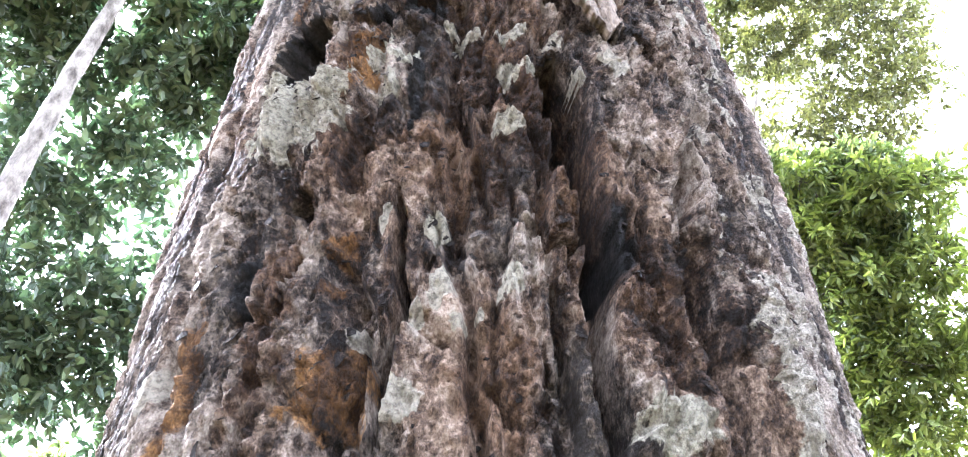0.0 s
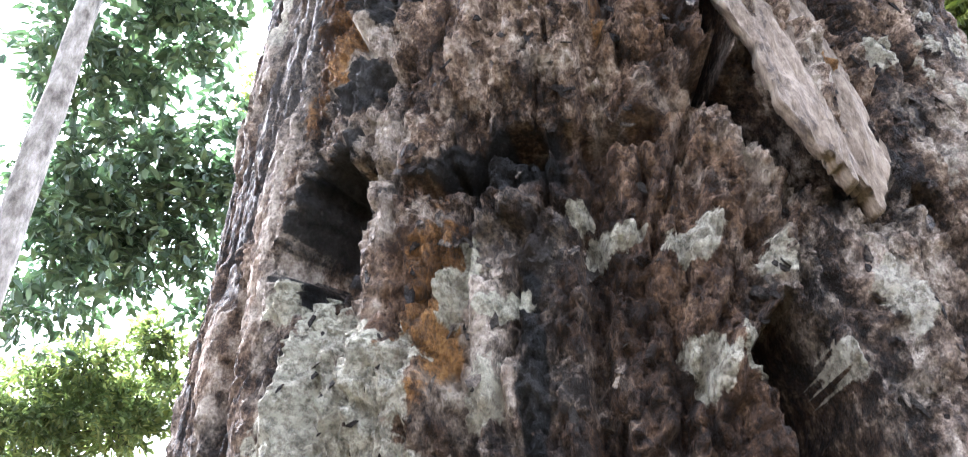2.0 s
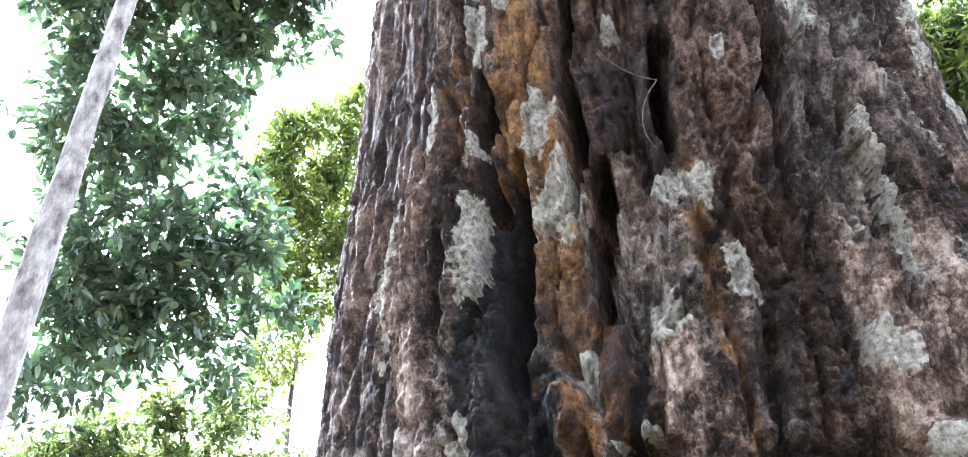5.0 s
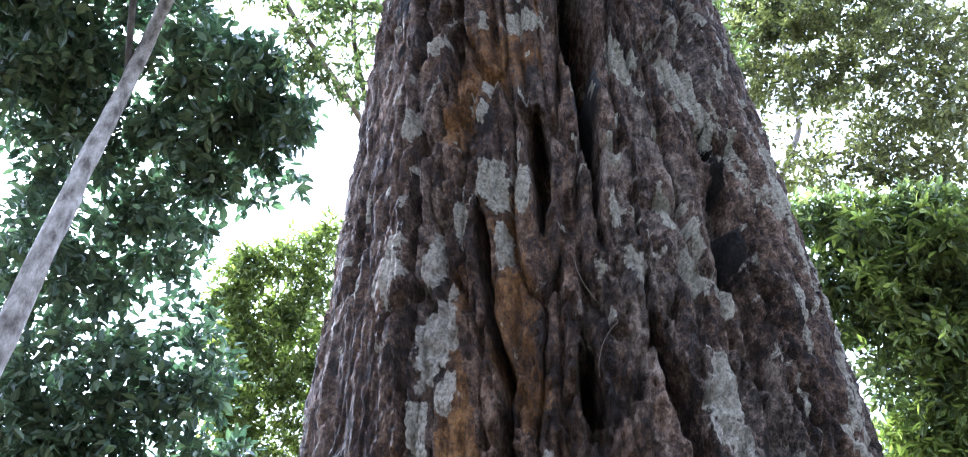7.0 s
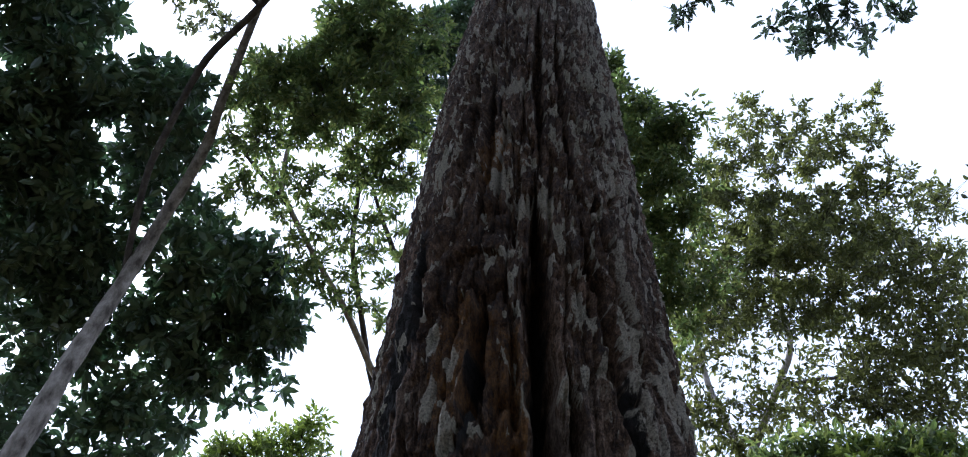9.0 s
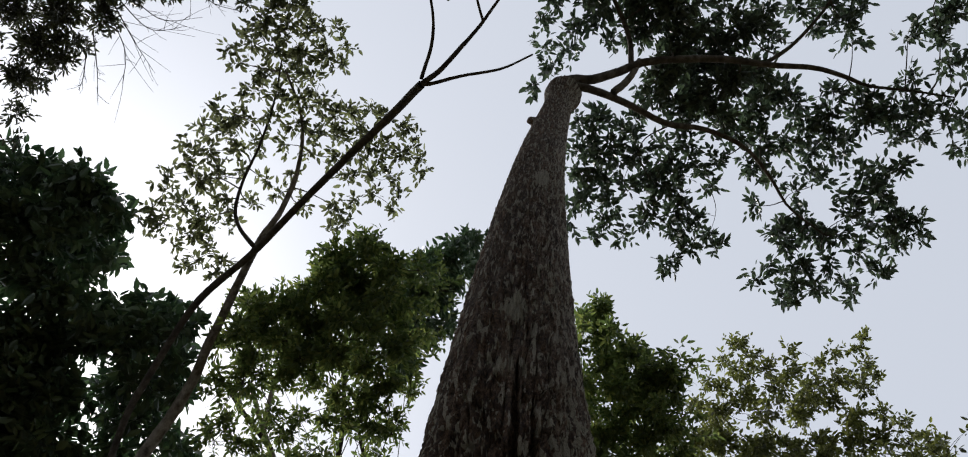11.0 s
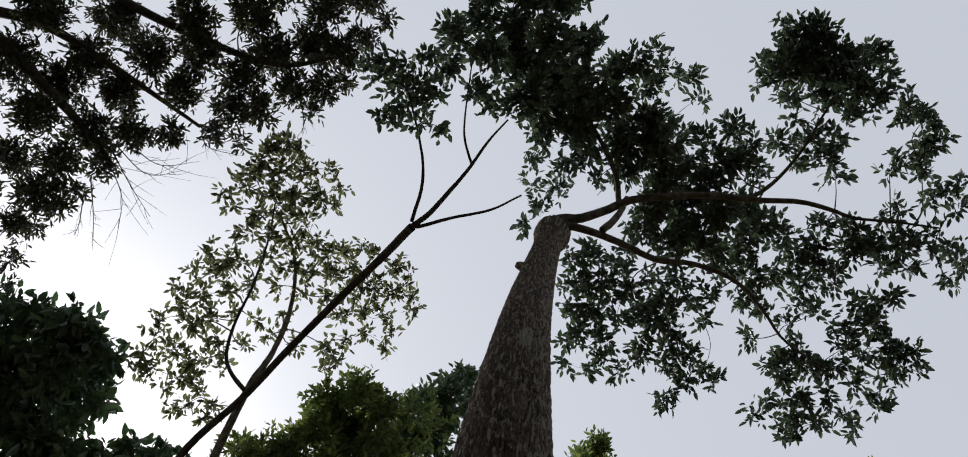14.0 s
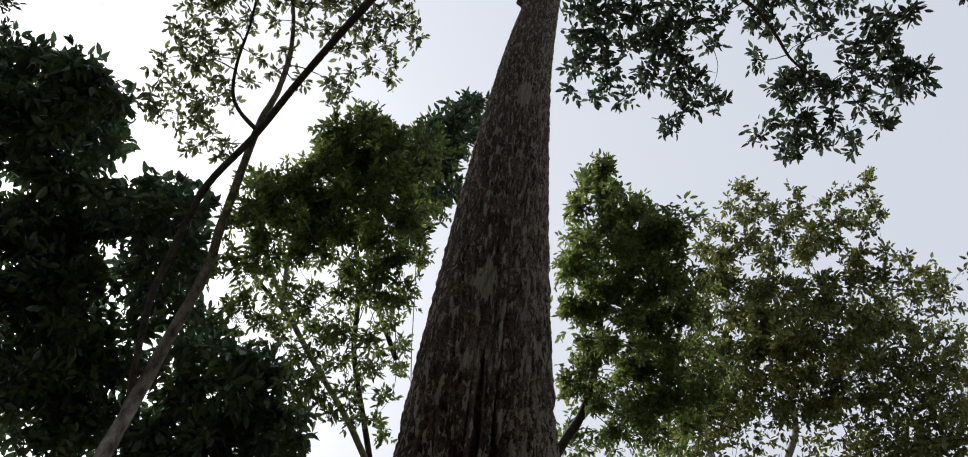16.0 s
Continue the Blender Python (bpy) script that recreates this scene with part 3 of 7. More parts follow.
# rusty algae: angle, height, half width, half height
RUST = [
    (-19.3, 1.015, 0.006, 0.012), (-21, 0.975, 0.008, 0.01),
    (-36.5, 1.2, 0.02, 0.055), (-38, 1.15, 0.014, 0.03),
    (-18.5, 1.928, 0.03, 0.06), (-22.6, 1.852, 0.02, 0.04), (-14.6, 1.727, 0.015, 0.033), (-9.3, 1.558, 0.016, 0.027), (-22.5, 1.646, 0.01, 0.035),
    (-37.5, 1.213, 0.02, 0.034), (-34.1, 1.162, 0.014, 0.026), (-16, 1.249, 0.01, 0.02), (-12.4, 1.292, 0.007, 0.034), (-16, 1.307, 0.013, 0.022),
    (0.5, 1.261, 0.0035, 0.04), (-0.1, 1.185, 0.0035, 0.02), (-1.4, 1.139, 0.004, 0.027), (22.9, 1.111, 0.006, 0.023), (-17.2, 0.821, 0.01, 0.013), (-17.8, 0.789, 0.006, 0.006),
    (-38, 0.745, 0.01, 0.06), (-15, 0.727, 0.02, 0.025), (-18, 1.0, 0.008, 0.04),
    (-0.6, 1.34, 0.006, 0.06),
    (-12, 1.28, 0.008, 0.03), (-29, 1.357, 0.01, 0.05), (-19.6, 1.51, 0.009, 0.035), (-24.3, 1.431, 0.01, 0.08),
    (-19, 1.35, 0.024, 0.07), (-20, 1.44, 0.022, 0.07), (-22, 1.55, 0.012, 0.05), (-33, 1.487, 0.012, 0.05), (-21.5, 2.27, 0.036, 0.13), (-5, 2.17, 0.024, 0.15),
    (-18.4, 1.936, 0.026, 0.06), (-9.8, 1.931, 0.02, 0.05), (-9.8, 2.278, 0.014, 0.08), (-15, 2.838, 0.03, 0.08), (-12, 1.62, 0.02, 0.06),
]
# rotten patches, and shade painted dark in furrows and hollows: angle, height, half width, half height
ROT_SHADE = [(-14, 1.058, 0.03, 0.006), (-9.5, 1.062, 0.02, 0.007), (-26.5, 1.33, 0.024, 0.05), (-25, 1.265, 0.028, 0.045), (-25.5, 1.2, 0.026, 0.035), (-34, 1.075, 0.03, 0.03), (-12.5, 1.06, 0.026, 0.012), (4.2, 2.25, 0.013, 0.22), (4.2, 1.9, 0.012, 0.13), (32, 1.77, 0.012, 0.09), (33, 2.15, 0.012, 0.13), (-16, 2.2, 0.01, 0.1), (-24.4, 1.225, 0.022, 0.055), (-24.2, 1.331, 0.016, 0.034), (-29.4, 1.128, 0.018, 0.021), (-31, 0.817, 0.014, 0.022), (16.7, 0.818, 0.008, 0.026), (-9.5, 0.95, 0.005, 0.05), (-23.5, 1.36, 0.014, 0.06), (-33, 1.055, 0.034, 0.042),
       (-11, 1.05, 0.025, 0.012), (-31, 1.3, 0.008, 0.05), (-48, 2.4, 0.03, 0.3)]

# dark brown stretches: angle, height, half width, half height
UMBER = [(-9, 1.05, 0.06, 0.014), (2, 1.055, 0.045, 0.02), (-1, 1.035, 0.045, 0.03), (0, 0.985, 0.045, 0.03), (6, 1.2, 0.026, 0.1), (5, 1.11, 0.03, 0.04), (6.7, 1.22, 0.03, 0.07), (5.4, 1.142, 0.024, 0.034), (9.5, 1.105, 0.01, 0.02), (3, 1.02, 0.05, 0.04), (-4, 0.9, 0.03, 0.06), (-18, 0.9, 0.02, 0.06), (2, 0.72, 0.02, 0.04), (6, 0.93, 0.028, 0.06), (0, 0.86, 0.022, 0.05), (12, 0.86, 0.025, 0.08), (9, 1.2, 0.035, 0.12), (8, 1.34, 0.04, 0.08),
         (-20, 1.0, 0.02, 0.05), (-25, 0.78, 0.02, 0.08), (20, 0.78, 0.02, 0.06), (-12, 1.47, 0.03, 0.12), (5, 1.45, 0.03, 0.1)]

# dry tan plates: angle, height, half width, half height
DRY = [(-10.8, 1.134, 0.029, 0.041), (-6.3, 1.279, 0.012, 0.033), (34, 1.182, 0.02, 0.044), (-6.5, 0.875, 0.026, 0.046), (22.6, 0.992, 0.022, 0.036), (22.5, 0.919, 0.019, 0.036),
       (3.5, 0.91, 0.014, 0.022), (18.4, 0.781, 0.015, 0.018), (43.3, 0.82, 0.026, 0.035), (-15.5, 0.98, 0.018, 0.029), (-17.4, 0.849, 0.013, 0.028),
       (-30.8, 1.155, 0.027, 0.036), (-13.8, 1.112, 0.024, 0.034), (22.2, 0.993, 0.018, 0.022), (5.3, 0.959, 0.01, 0.014), (-12.2, 0.956, 0.013, 0.014),
       (-43.2, 1.059, 0.03, 0.05), (21, 1.111, 0.026, 0.04), (2, 1.115, 0.016, 0.018), (30, 0.9, 0.02, 0.05), (18, 0.87, 0.012, 0.04), (-42, 0.86, 0.025, 0.06),
       (-14, 0.86, 0.012, 0.03), (6, 0.8, 0.012, 0.03), (-2, 0.7, 0.02, 0.03), (16, 1.3, 0.014, 0.05), (28, 1.33, 0.014, 0.05), (-6, 1.2, 0.014, 0.04)]


def axis_of(z):
    return 0.005 * (z - 1) + 0.0078 * (z - 1) ** 2, -0.0007 * (z - 1) + 0.0006 * (z - 1) ** 2


def blob(ang, z, wa, wz, rows):
    """How far inside the nearest of some ovals, 1 at the middle and 0 at half beyond the edge."""
    total = np.zeros_like(ang)
    for row in rows:
        a, h, u, v = row[:4]
        d = np.hypot((ang - a) * (math.pi / 180 * ROUND) / u + wa, (z - h) / v + wz)
        np.maximum(total, 1 - step(0.45, 1.35, d), out=total)
    return total


def relief(ang, z):
    """Height of the bark over the trunk's round, with the masks of lichen, rust, and rotten patches with furrow shade.
    """
    u = np.radians(ang) * ROUND
    true_z = z
    # higher up the plates grow longer
    grid = np.linspace(-0.5, 9.5, 800)
    z = np.interp(true_z, grid, np.cumsum(1 - 0.62 * step(1.3, 2.0, grid)) * (grid[1] - grid[0]))
    near = step(1.3, 1.9, true_z)
    far = step(2.0, 3.5, true_z)
    h = 0.009 * fbm(u * 5, z * 1.6, 2, 3)
    jx, jz = 0.008 * fbm(u * 38, z * 14, 3, 22), 0.014 * fbm(u * 38 + 4, z * 20, 3, 23)
    calm = 1 - 0.7 * step(32, 46, -ang) - 0.5 * step(36, 52, ang)
    long_grain = step(1.2, 1.4, true_z)
    # flat-topped ridges between near-upright furrows
    n = np.abs(np.mod(u * 17 + 0.8 * perlin(u * 7, z * 1.8, 9) + 0.12 * fbm(u * 30, z * 14, 3, 10) + 0.5, 1) - 0.5)
    deep = step(-0.35, 0.25, perlin(u * 9 + 3, z * 2.6, 11))
    # above reach the furrows break up into offset lengths
    aloft = step(1.95, 2.4, true_z)
    broken = step(1.32, 1.7, true_z)
    deep = deep * (1 - broken * (1 - step(-0.1, 0.2, perlin(u * 13 + 7, true_z * (7.5 - 3 * aloft), 19))))
    wide = 0.09 + 0.06 * perlin(u * 20, z * 9, 14)
    h -= (0.013 + 0.01 * near - 0.012 * far) * deep * (1 - step(wide * 0.35, wide * 1.7, n))
    n2 = np.abs(np.mod(u * 41 + 0.9 * perlin(u * 16, z * 5, 12) + 0.1 * fbm(u * 60, z * 30, 3, 17), 1) - 0.5)
    h -= (0.006 - 0.003 * far) * (1 - step(0.03, 0.17, n2)) * step(-0.2, 0.2, perlin(u * 8, z * 4, 15)) * (0.4 + 0.6 * calm)
    # long plates with cracks between them
    gap, val, sx, sy = cells((u + jx) * 27, (z + jz) * 9, 24)
    h += calm * (0.0032 - 0.0012 * long_grain) * (val - 0.5) - calm * (0.0065 + 0.006 * near) * (1 - step(0.02, 0.1 + 0.04 * near, gap)) + 0.0015 * (sy * (val - 0.3) + sx * (0.5 - val))
    # layers of flakes that end in ragged steps, of two sizes
    lay = 4.5 * fbm((u + 0.5 * jx) * 22, (z + 0.5 * jz) * 5.5, 4, 61, 0.5)
    lay_tone = terrace(lay, 62)
    h += 0.0027 * lay_tone[0] * calm * (1 - 0.25 * long_grain)
    chip = 3.0 * fbm((u + 0.4 * jx) * 70 + 5, (z + 0.4 * jz) * 22, 4, 65, 0.6)
    chip_tone = terrace(chip, 66)
    h += 0.0019 * chip_tone[0] * (1 - 0.4 * long_grain + 0.5 * broken + 0.6 * aloft) * calm
    # crumbs
    gap3, val3, _, sy3 = cells((u + 0.3 * jx) * 190, (z + 0.3 * jz) * 120, 44)
    rubble = step(-0.15, 0.35, fbm(u * 15 + 8, z * 8, 3, 47)) * (1 - 0.1 * long_grain) * calm
    rubble = np.maximum(rubble, 1.25 * blob(ang, true_z, 0, 0, UMBER + ROT_SHADE) * (1 - 0.2 * long_grain))
    h += rubble * (0.003 * (val3 - 0.5) - 0.0022 * (1 - step(0.03, 0.2, gap3)) + 0.001 * sy3)
    tone = 0.25 * val + 0.4 * lay_tone[1] + 0.35 * chip_tone[1]
    h += 0.0028 * calm * fbm(u * 110, z * 62, 3, 21, 0.7) + 0.0026 * (0.3 + 0.7 * long_grain) * (1 - 0.35 * broken - 0.3 * aloft) * fbm(u * 130, z * 12, 3, 28, 0.6) + (0.003 * broken + 0.003 * aloft) * fbm(u * 34, true_z * 14, 4, 18, 0.65)
    # furrows in known places
    wu, wz = 0.0028 * fbm(u * 30, z * 22, 3, 51), 0.006 * fbm(u * 30 + 9, z * 22, 3, 52)
    fine_z, z = z, true_z
    cut = np.zeros_like(h)
    for width, depth, *bends in FURROWS_LOW + FURROWS_MID + FURROWS_HIGH + FURROWS_TOP:
        ba, bz = np.radians(np.array(bends[0::2])) * ROUND, np.array(bends[1::2])
        rows = np.where((z[:, 0] > bz.min() - 0.06) & (z[:, 0] < bz.max() + 0.06))[0]
        if not len(rows):
            continue
        s = slice(rows[0], rows[-1] + 1)
        pu, pz = u[s] + wu[s], z[s] + wz[s]
        best = np.full(pu.shape, 9.0)
        for k in range(len(ba) - 1):
            eu, ez = ba[k + 1] - ba[k], bz[k + 1] - bz[k]
            t = np.clip(((pu - ba[k]) * eu + (pz - bz[k]) * ez) / (eu * eu + ez * ez), 0, 1)
            np.minimum(best, np.hypot(pu - ba[k] - t * eu, pz - bz[k] - t * ez), out=best)
        w = width * (0.74 + 0.26 * step(1.75, 2.0, bz.mean())) * (0.6 + 0.55 * np.clip(perlin(pu * 30, pz * 12, 61) + 0.5, 0, 1))
        span = bz.max() - bz.min()
        if span > 0.04:
            w = w * np.clip(np.minimum(pz - bz.min() + 0.012, bz.max() + 0.012 - pz) / (0.3 * span), 0.12, 1)
        cut[s] = np.maximum(cut[s], 2.1 * depth * (1 - step(0.55, 1.05, best / w)))
        h[s] += 0.004 * np.exp(-((best - w * 1.25) / (0.5 * w)) ** 2)
    for a, hz, hu, hv, depth in HOLLOWS:
        d = np.hypot((u + wu - math.radians(a) * ROUND) / hu, (z + wz - hz) / hv)
        np.maximum(cut, 1.4 * depth * (1 - step(0.65, 1.05, d + 0.3 * fbm(u * 60, z * 45, 4, 53, 0.6))), out=cut)
    for a, hz, hu, hv, rise in SWELLINGS:
        d = np.hypot((u + wu - math.radians(a) * ROUND) / hu, (z + wz - hz) / hv)
        h += rise * (1 - step(0.3, 1.1, d))
    cut *= 1 + 0.45 * fbm(u * 70, z * 45, 4, 54, 0.65)
    h -= cut
    rag = 0.36
    zf = fine_z
    wa, wb = rag * fbm(u * 80, zf * 50, 4, 71, 0.65), rag * fbm(u * 80 + 5, zf * 50, 4, 72, 0.65)
    lich = blob(ang, z, wa, wb, LICHEN_LOW + LICHEN_MID + LICHEN_HIGH + LICHEN_TOP)
    spread = step(0.6, 0.72, fbm(u * 48, zf * 48, 4, 81, 0.55) + 0.12 * step(8, 30, ang)) * step(1.3, 1.9, z) * 0.8
    spread = np.maximum(spread, far * 0.9 * step(0.34, 0.48, fbm(u * 36, zf * 20, 4, 85, 0.65)))
    side = step(14, 40, ang) * step(0.12, 0.45, fbm(u * 34, zf * 16, 4, 83, 0.6)) * 0.6
    # grey crusts on the faces of the plates above reach
    crust = fbm(u * 30 + 3, true_z * 9.5, 4, 87, 0.62) + 0.35 * (val - 0.5) + 0.16 * step(5, 35, ang) - 0.1 * step(5, 30, -ang)
    spread = np.maximum(spread, aloft * (0.9 - 0.4 * step(2.7, 4.2, true_z)) * step(0.36, 0.7, crust) * step(0.06, 0.2, gap))
    lich = np.maximum(lich, np.maximum(spread, side)) * (1 - step(0.004, 0.014, cut))
    rust = blob(ang, z, wa, wb, RUST)
    rust = np.maximum(rust, 0.25 * step(0.15, 0.5, fbm(u * 12, zf * 4, 3, 91)) * step(1.4, 1.7, z) * (1 - step(2.4, 3.2, z)) * (1 - step(0, 15, ang)))
    rot_shade = blob(ang, z, wa, wb, ROT_SHADE)
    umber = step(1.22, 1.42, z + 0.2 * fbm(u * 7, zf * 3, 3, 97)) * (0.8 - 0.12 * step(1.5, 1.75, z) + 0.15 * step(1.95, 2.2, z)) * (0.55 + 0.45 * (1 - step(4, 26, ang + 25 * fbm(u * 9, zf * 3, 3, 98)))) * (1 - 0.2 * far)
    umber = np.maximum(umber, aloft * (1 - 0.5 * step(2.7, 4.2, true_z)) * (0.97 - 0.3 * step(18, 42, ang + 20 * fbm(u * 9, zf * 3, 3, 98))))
    umber = np.maximum(umber, 0.95 * blob(ang, z, 1.5 * wa, 1.5 * wb, UMBER))
    dry = np.maximum(blob(ang, z, wa, wb, DRY), 0.8 * step(-0.05, 0.4, fbm(u * 16 + 2, zf * 6, 4, 99)))
    tone = tone + 1.25 * (dry - 0.6) * (1 - 0.7 * near)
    h += 0.004 * step(0.3, 0.7, dry) * (1 - near)
    h += 0.0013 * step(0.4, 0.6, lich) * (0.6 + 0.6 * fbm(u * 180, zf * 150, 2, 95))
    return h, lich, rust, rot_shade, tone, umber


def make_trunk(tree):
    fine = np.linspace(-80, 80, 440)
    coarse = np.linspace(82, 278, 46)[1:-1]
    ang = np.concatenate([fine, coarse])
    z = np.concatenate([np.arange(-0.1, 0.6, 0.02), np.arange(0.6, 1.45, 0.0016), np.arange(1.45, 2.1, 0.0026), np.arange(2.1, 3.6, 0.0065),
                        np.arange(3.6, 9.9, 0.02)])
    A, Z = np.meshgrid(np.where(ang > 180, ang - 360, ang), z)
    h, lich, rust, rot_shade, tone, umber = relief(A, Z)
    h = h * np.clip(np.interp(Z, AXIS_Z, AXIS_R) / 0.24, 0.4, 1)
    seam = np.clip((180 - np.abs(A)) / 60, 0, 1)
    h *= 0.25 + 0.75 * seam
    r = np.interp(Z, AXIS_Z, AXIS_R) + h - 0.008 - 0.004 * step(30, 60, np.abs(A)) + 0.16 * np.exp(-np.maximum(Z + 0.1, 0) * 6) * (1 + 0.4 * np.sin(np.radians(A) * 5))
    # swelling under the fork
    r += 0.06 * np.exp(-((Z - 9.75) / 0.4) ** 2)
    r *= np.sqrt(np.clip((9.92 - Z) / 0.1, 0.02, 1))
    ax, ay = axis_of(Z)
    v = np.stack([ax + r * np.sin(np.radians(A)), ay - r * np.cos(np.radians(A)), Z], -1).reshape(-1, 3)
    n, m = A.shape
    i, j = np.meshgrid(np.arange(n - 1), np.arange(m), indexing="ij")
    jn = (j + 1) % m
    q = np.stack([i * m + j, i * m + jn, (i + 1) * m + jn, (i + 1) * m + j], -1).reshape(-1, 4)
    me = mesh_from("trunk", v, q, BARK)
    for name, values in (("lichen", lich), ("rust", rust), ("rot_shade", rot_shade), ("tone", tone), ("umber", umber)):
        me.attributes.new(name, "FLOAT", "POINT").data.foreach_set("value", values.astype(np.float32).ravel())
    return part("trunk", me, tree, "deeply furrowed grey-brown bark with pale lichen patches")


def bark_slab(tree, name, label, a0, z0, a1, z1, width, lift0, lift1, thick, seed):
    """A flake of bark lying along the trunk from (a0, z0) to (a1, z1), its lower end sprung away."""
    n, m = 150, 60
    s, c = np.meshgrid(np.linspace(0, 1, n), np.linspace(-1, 1, m), indexing="ij")
    w = width * (0.78 + 0.22 * np.sin(s * 3.0) + 0.14 * fbm(s * 4, np.sign(c) * 3 + seed, 3, seed, 0.5)) * (0.72 + 0.28 * step(0, 0.3, s))
    zz = z0 + (z1 - z0) * s + (0.006 * fbm(c * 1.1 + seed, s * 0, 2, seed + 1) - 0.02 * (1 - np.abs(c)) + 0.016 * c) * s * s + 0.014 * fbm(c * 2.5 + seed, s * 0 + 4, 4, seed + 6, 0.6) * ((1 - s) ** 2 + 0.7 * s ** 3)
    aa = a0 + (a1 - a0) * s + np.degrees(c * w / ROUND)
    base_r = np.interp(zz, AXIS_Z, AXIS_R) - 0.005
    u = np.radians(aa) * ROUND
    h = lift0 + (lift1 - lift0) * s - 0.0025 * c * c - 0.0105 * (c + 1) - 0.003 * np.maximum(c, 0) ** 2 + 0.004 * fbm(u * 55, zz * 9, 4, seed + 2, 0.55) + 0.0012 * fbm(u * 260, zz * 30, 3, seed + 3)
    h += 0.002 * terrace(2.2 * fbm(u * 45 - 3 * zz, zz * 7, 3, seed + 4, 0.5), seed + 5)[0]
    layers = []
    for drop in (0.0, thick):
        r = base_r + h - drop * (1 - 0.4 * c * c)
        ax, ay = axis_of(zz)
        layers.append(np.stack([ax + r * np.sin(np.radians(aa)), ay - r * np.cos(np.radians(aa)), zz], -1).reshape(-1, 3))
    v = np.vstack(layers)
    i, j = np.meshgrid(np.arange(n - 1), np.arange(m - 1), indexing="ij")
    top = np.stack([i * m + j, (i + 1) * m + j, (i + 1) * m + j + 1, i * m + j + 1], -1).reshape(-1, 4)
    k = n * m
    rim = np.concatenate([np.arange(m), np.arange(1, n) * m + m - 1, (n - 1) * m + np.arange(m - 2, -1, -1), np.arange(n - 2, 0, -1) * m])
    rn = np.roll(rim, -1)
    side = np.stack([rim, rn, rn + k, rim + k], -1)
    q = np.vstack([top, top[:, ::-1] + k, side])
    return part(name, mesh_from(name, v, q, SLAB), tree, label)


SLAB = slab_material()
great_tree = thing("tree", (0, 0, 0), "tall tree with deeply furrowed lichen-spotted bark and dark spreading crown", "tree")
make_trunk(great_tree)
bark_slab(great_tree, "bark_flake", "pinkish-tan peeled flake of bark", 18, 1.215, 22, 1.048, 0.037, -0.008, 0.013, 0.009, 5)


def loose_scales(tree, count, seed):
    """Small curled chips of bark that stand off the trunk at their lower ends."""
    r = np.random.default_rng(seed)
    a, z = r.uniform(-78, 78, count), 0.6 + 0.62 * r.random(count)
    w, l = 0.0006 + 0.0022 * r.random(count) ** 2, 0.0025 + 0.009 * r.random(count) ** 2
    lift, turn = 0.0006 + 0.0024 * r.random(count) ** 2, r.normal(size=count) * 0.6
    keep = (np.abs(a) < 40) & (fbm(np.radians(a) * ROUND * 20, z * 9, 3, 123) > -0.12)
    a, z, w, l, lift, turn = (q[keep] for q in (a, z, w, l, lift, turn))
    base = relief_at(a, z) - 0.008
    rows = []
    for thick in (0.0, -0.0006):
        for k in range(3):
            for side in (-1, 1):
                du = side * w * (1.0, 1.15, 0.6)[k] * r.uniform(0.6, 1.2, len(a))
                dz = (0.5 - k * 0.5) * l * r.uniform(0.8, 1.2, len(a))
                uu, zz = du * np.cos(turn) - dz * np.sin(turn), z + du * np.sin(turn) + dz * np.cos(turn)
                rr = np.interp(zz, AXIS_Z, AXIS_R) + base + lift * (-0.4, 0.45, 1.0)[k] + thick
                aa = np.radians(a) + uu / ROUND
                ax, ay = axis_of(zz)
                rows.append(np.stack([ax + rr * np.sin(aa), ay - rr * np.cos(aa), zz], -1))
    v = np.stack(rows, 1).reshape(-1, 3)
    one = np.array([(0, 2, 3, 1), (2, 4, 5, 3), (6, 7, 9, 8), (8, 9, 11, 10), (0, 6, 8, 2), (2, 8, 10, 4), (1, 3, 9, 7), (3, 5, 11, 9), (4, 10, 11, 5)])
    q = (np.arange(len(a))[:, None, None] * 12 + one).reshape(-1, 4)
    me = mesh_from("bark_chaff", v, q, BARK, False)
    me.attributes.new("tone", "FLOAT", "POINT").data.foreach_set("value", np.repeat(r.uniform(-1.2, 0.2, len(a)), 12).astype(np.float32))
    tagged(part("bark_chaff", me, tree, "loose curled chips of bark"), kind="stuff")


def relief_at(a, z):
    """Height of the bark at single spots."""
    order = np.argsort(z)
    out = np.empty_like(z)
    out[order] = relief(a[order][:, None], z[order][:, None])[0][:, 0]
    return out


loose_scales(great_tree, 2600, 31)


def rootlet(tree, angle, z, length, seed):
    """A thin pale fibre that hugs the bark."""
    r = np.random.default_rng(seed)
    n = 26
    s = np.linspace(0, 1, n)
    zz = z + length * s + 0.006 * np.sin(s * r.uniform(3, 9))
    aa = angle + np.degrees((0.01 * np.sin(s * r.uniform(2, 8) + r.uniform(0, 6)) + 0.02 * r.normal() * s) / ROUND)
    rr = np.interp(zz, AXIS_Z, AXIS_R) - 0.001 + 0.004 * np.sin(s * 9 + seed)
    ax, ay = axis_of(zz)
    line = np.stack([ax + rr * np.sin(np.radians(aa)), ay - rr * np.cos(np.radians(aa)), zz], -1)
    part("rootlet", mesh_from("rootlet", *tube(line, np.full(n, 0.0002), 4, (0, 0, 0)), SLAB), tree, "thin pale fibre")


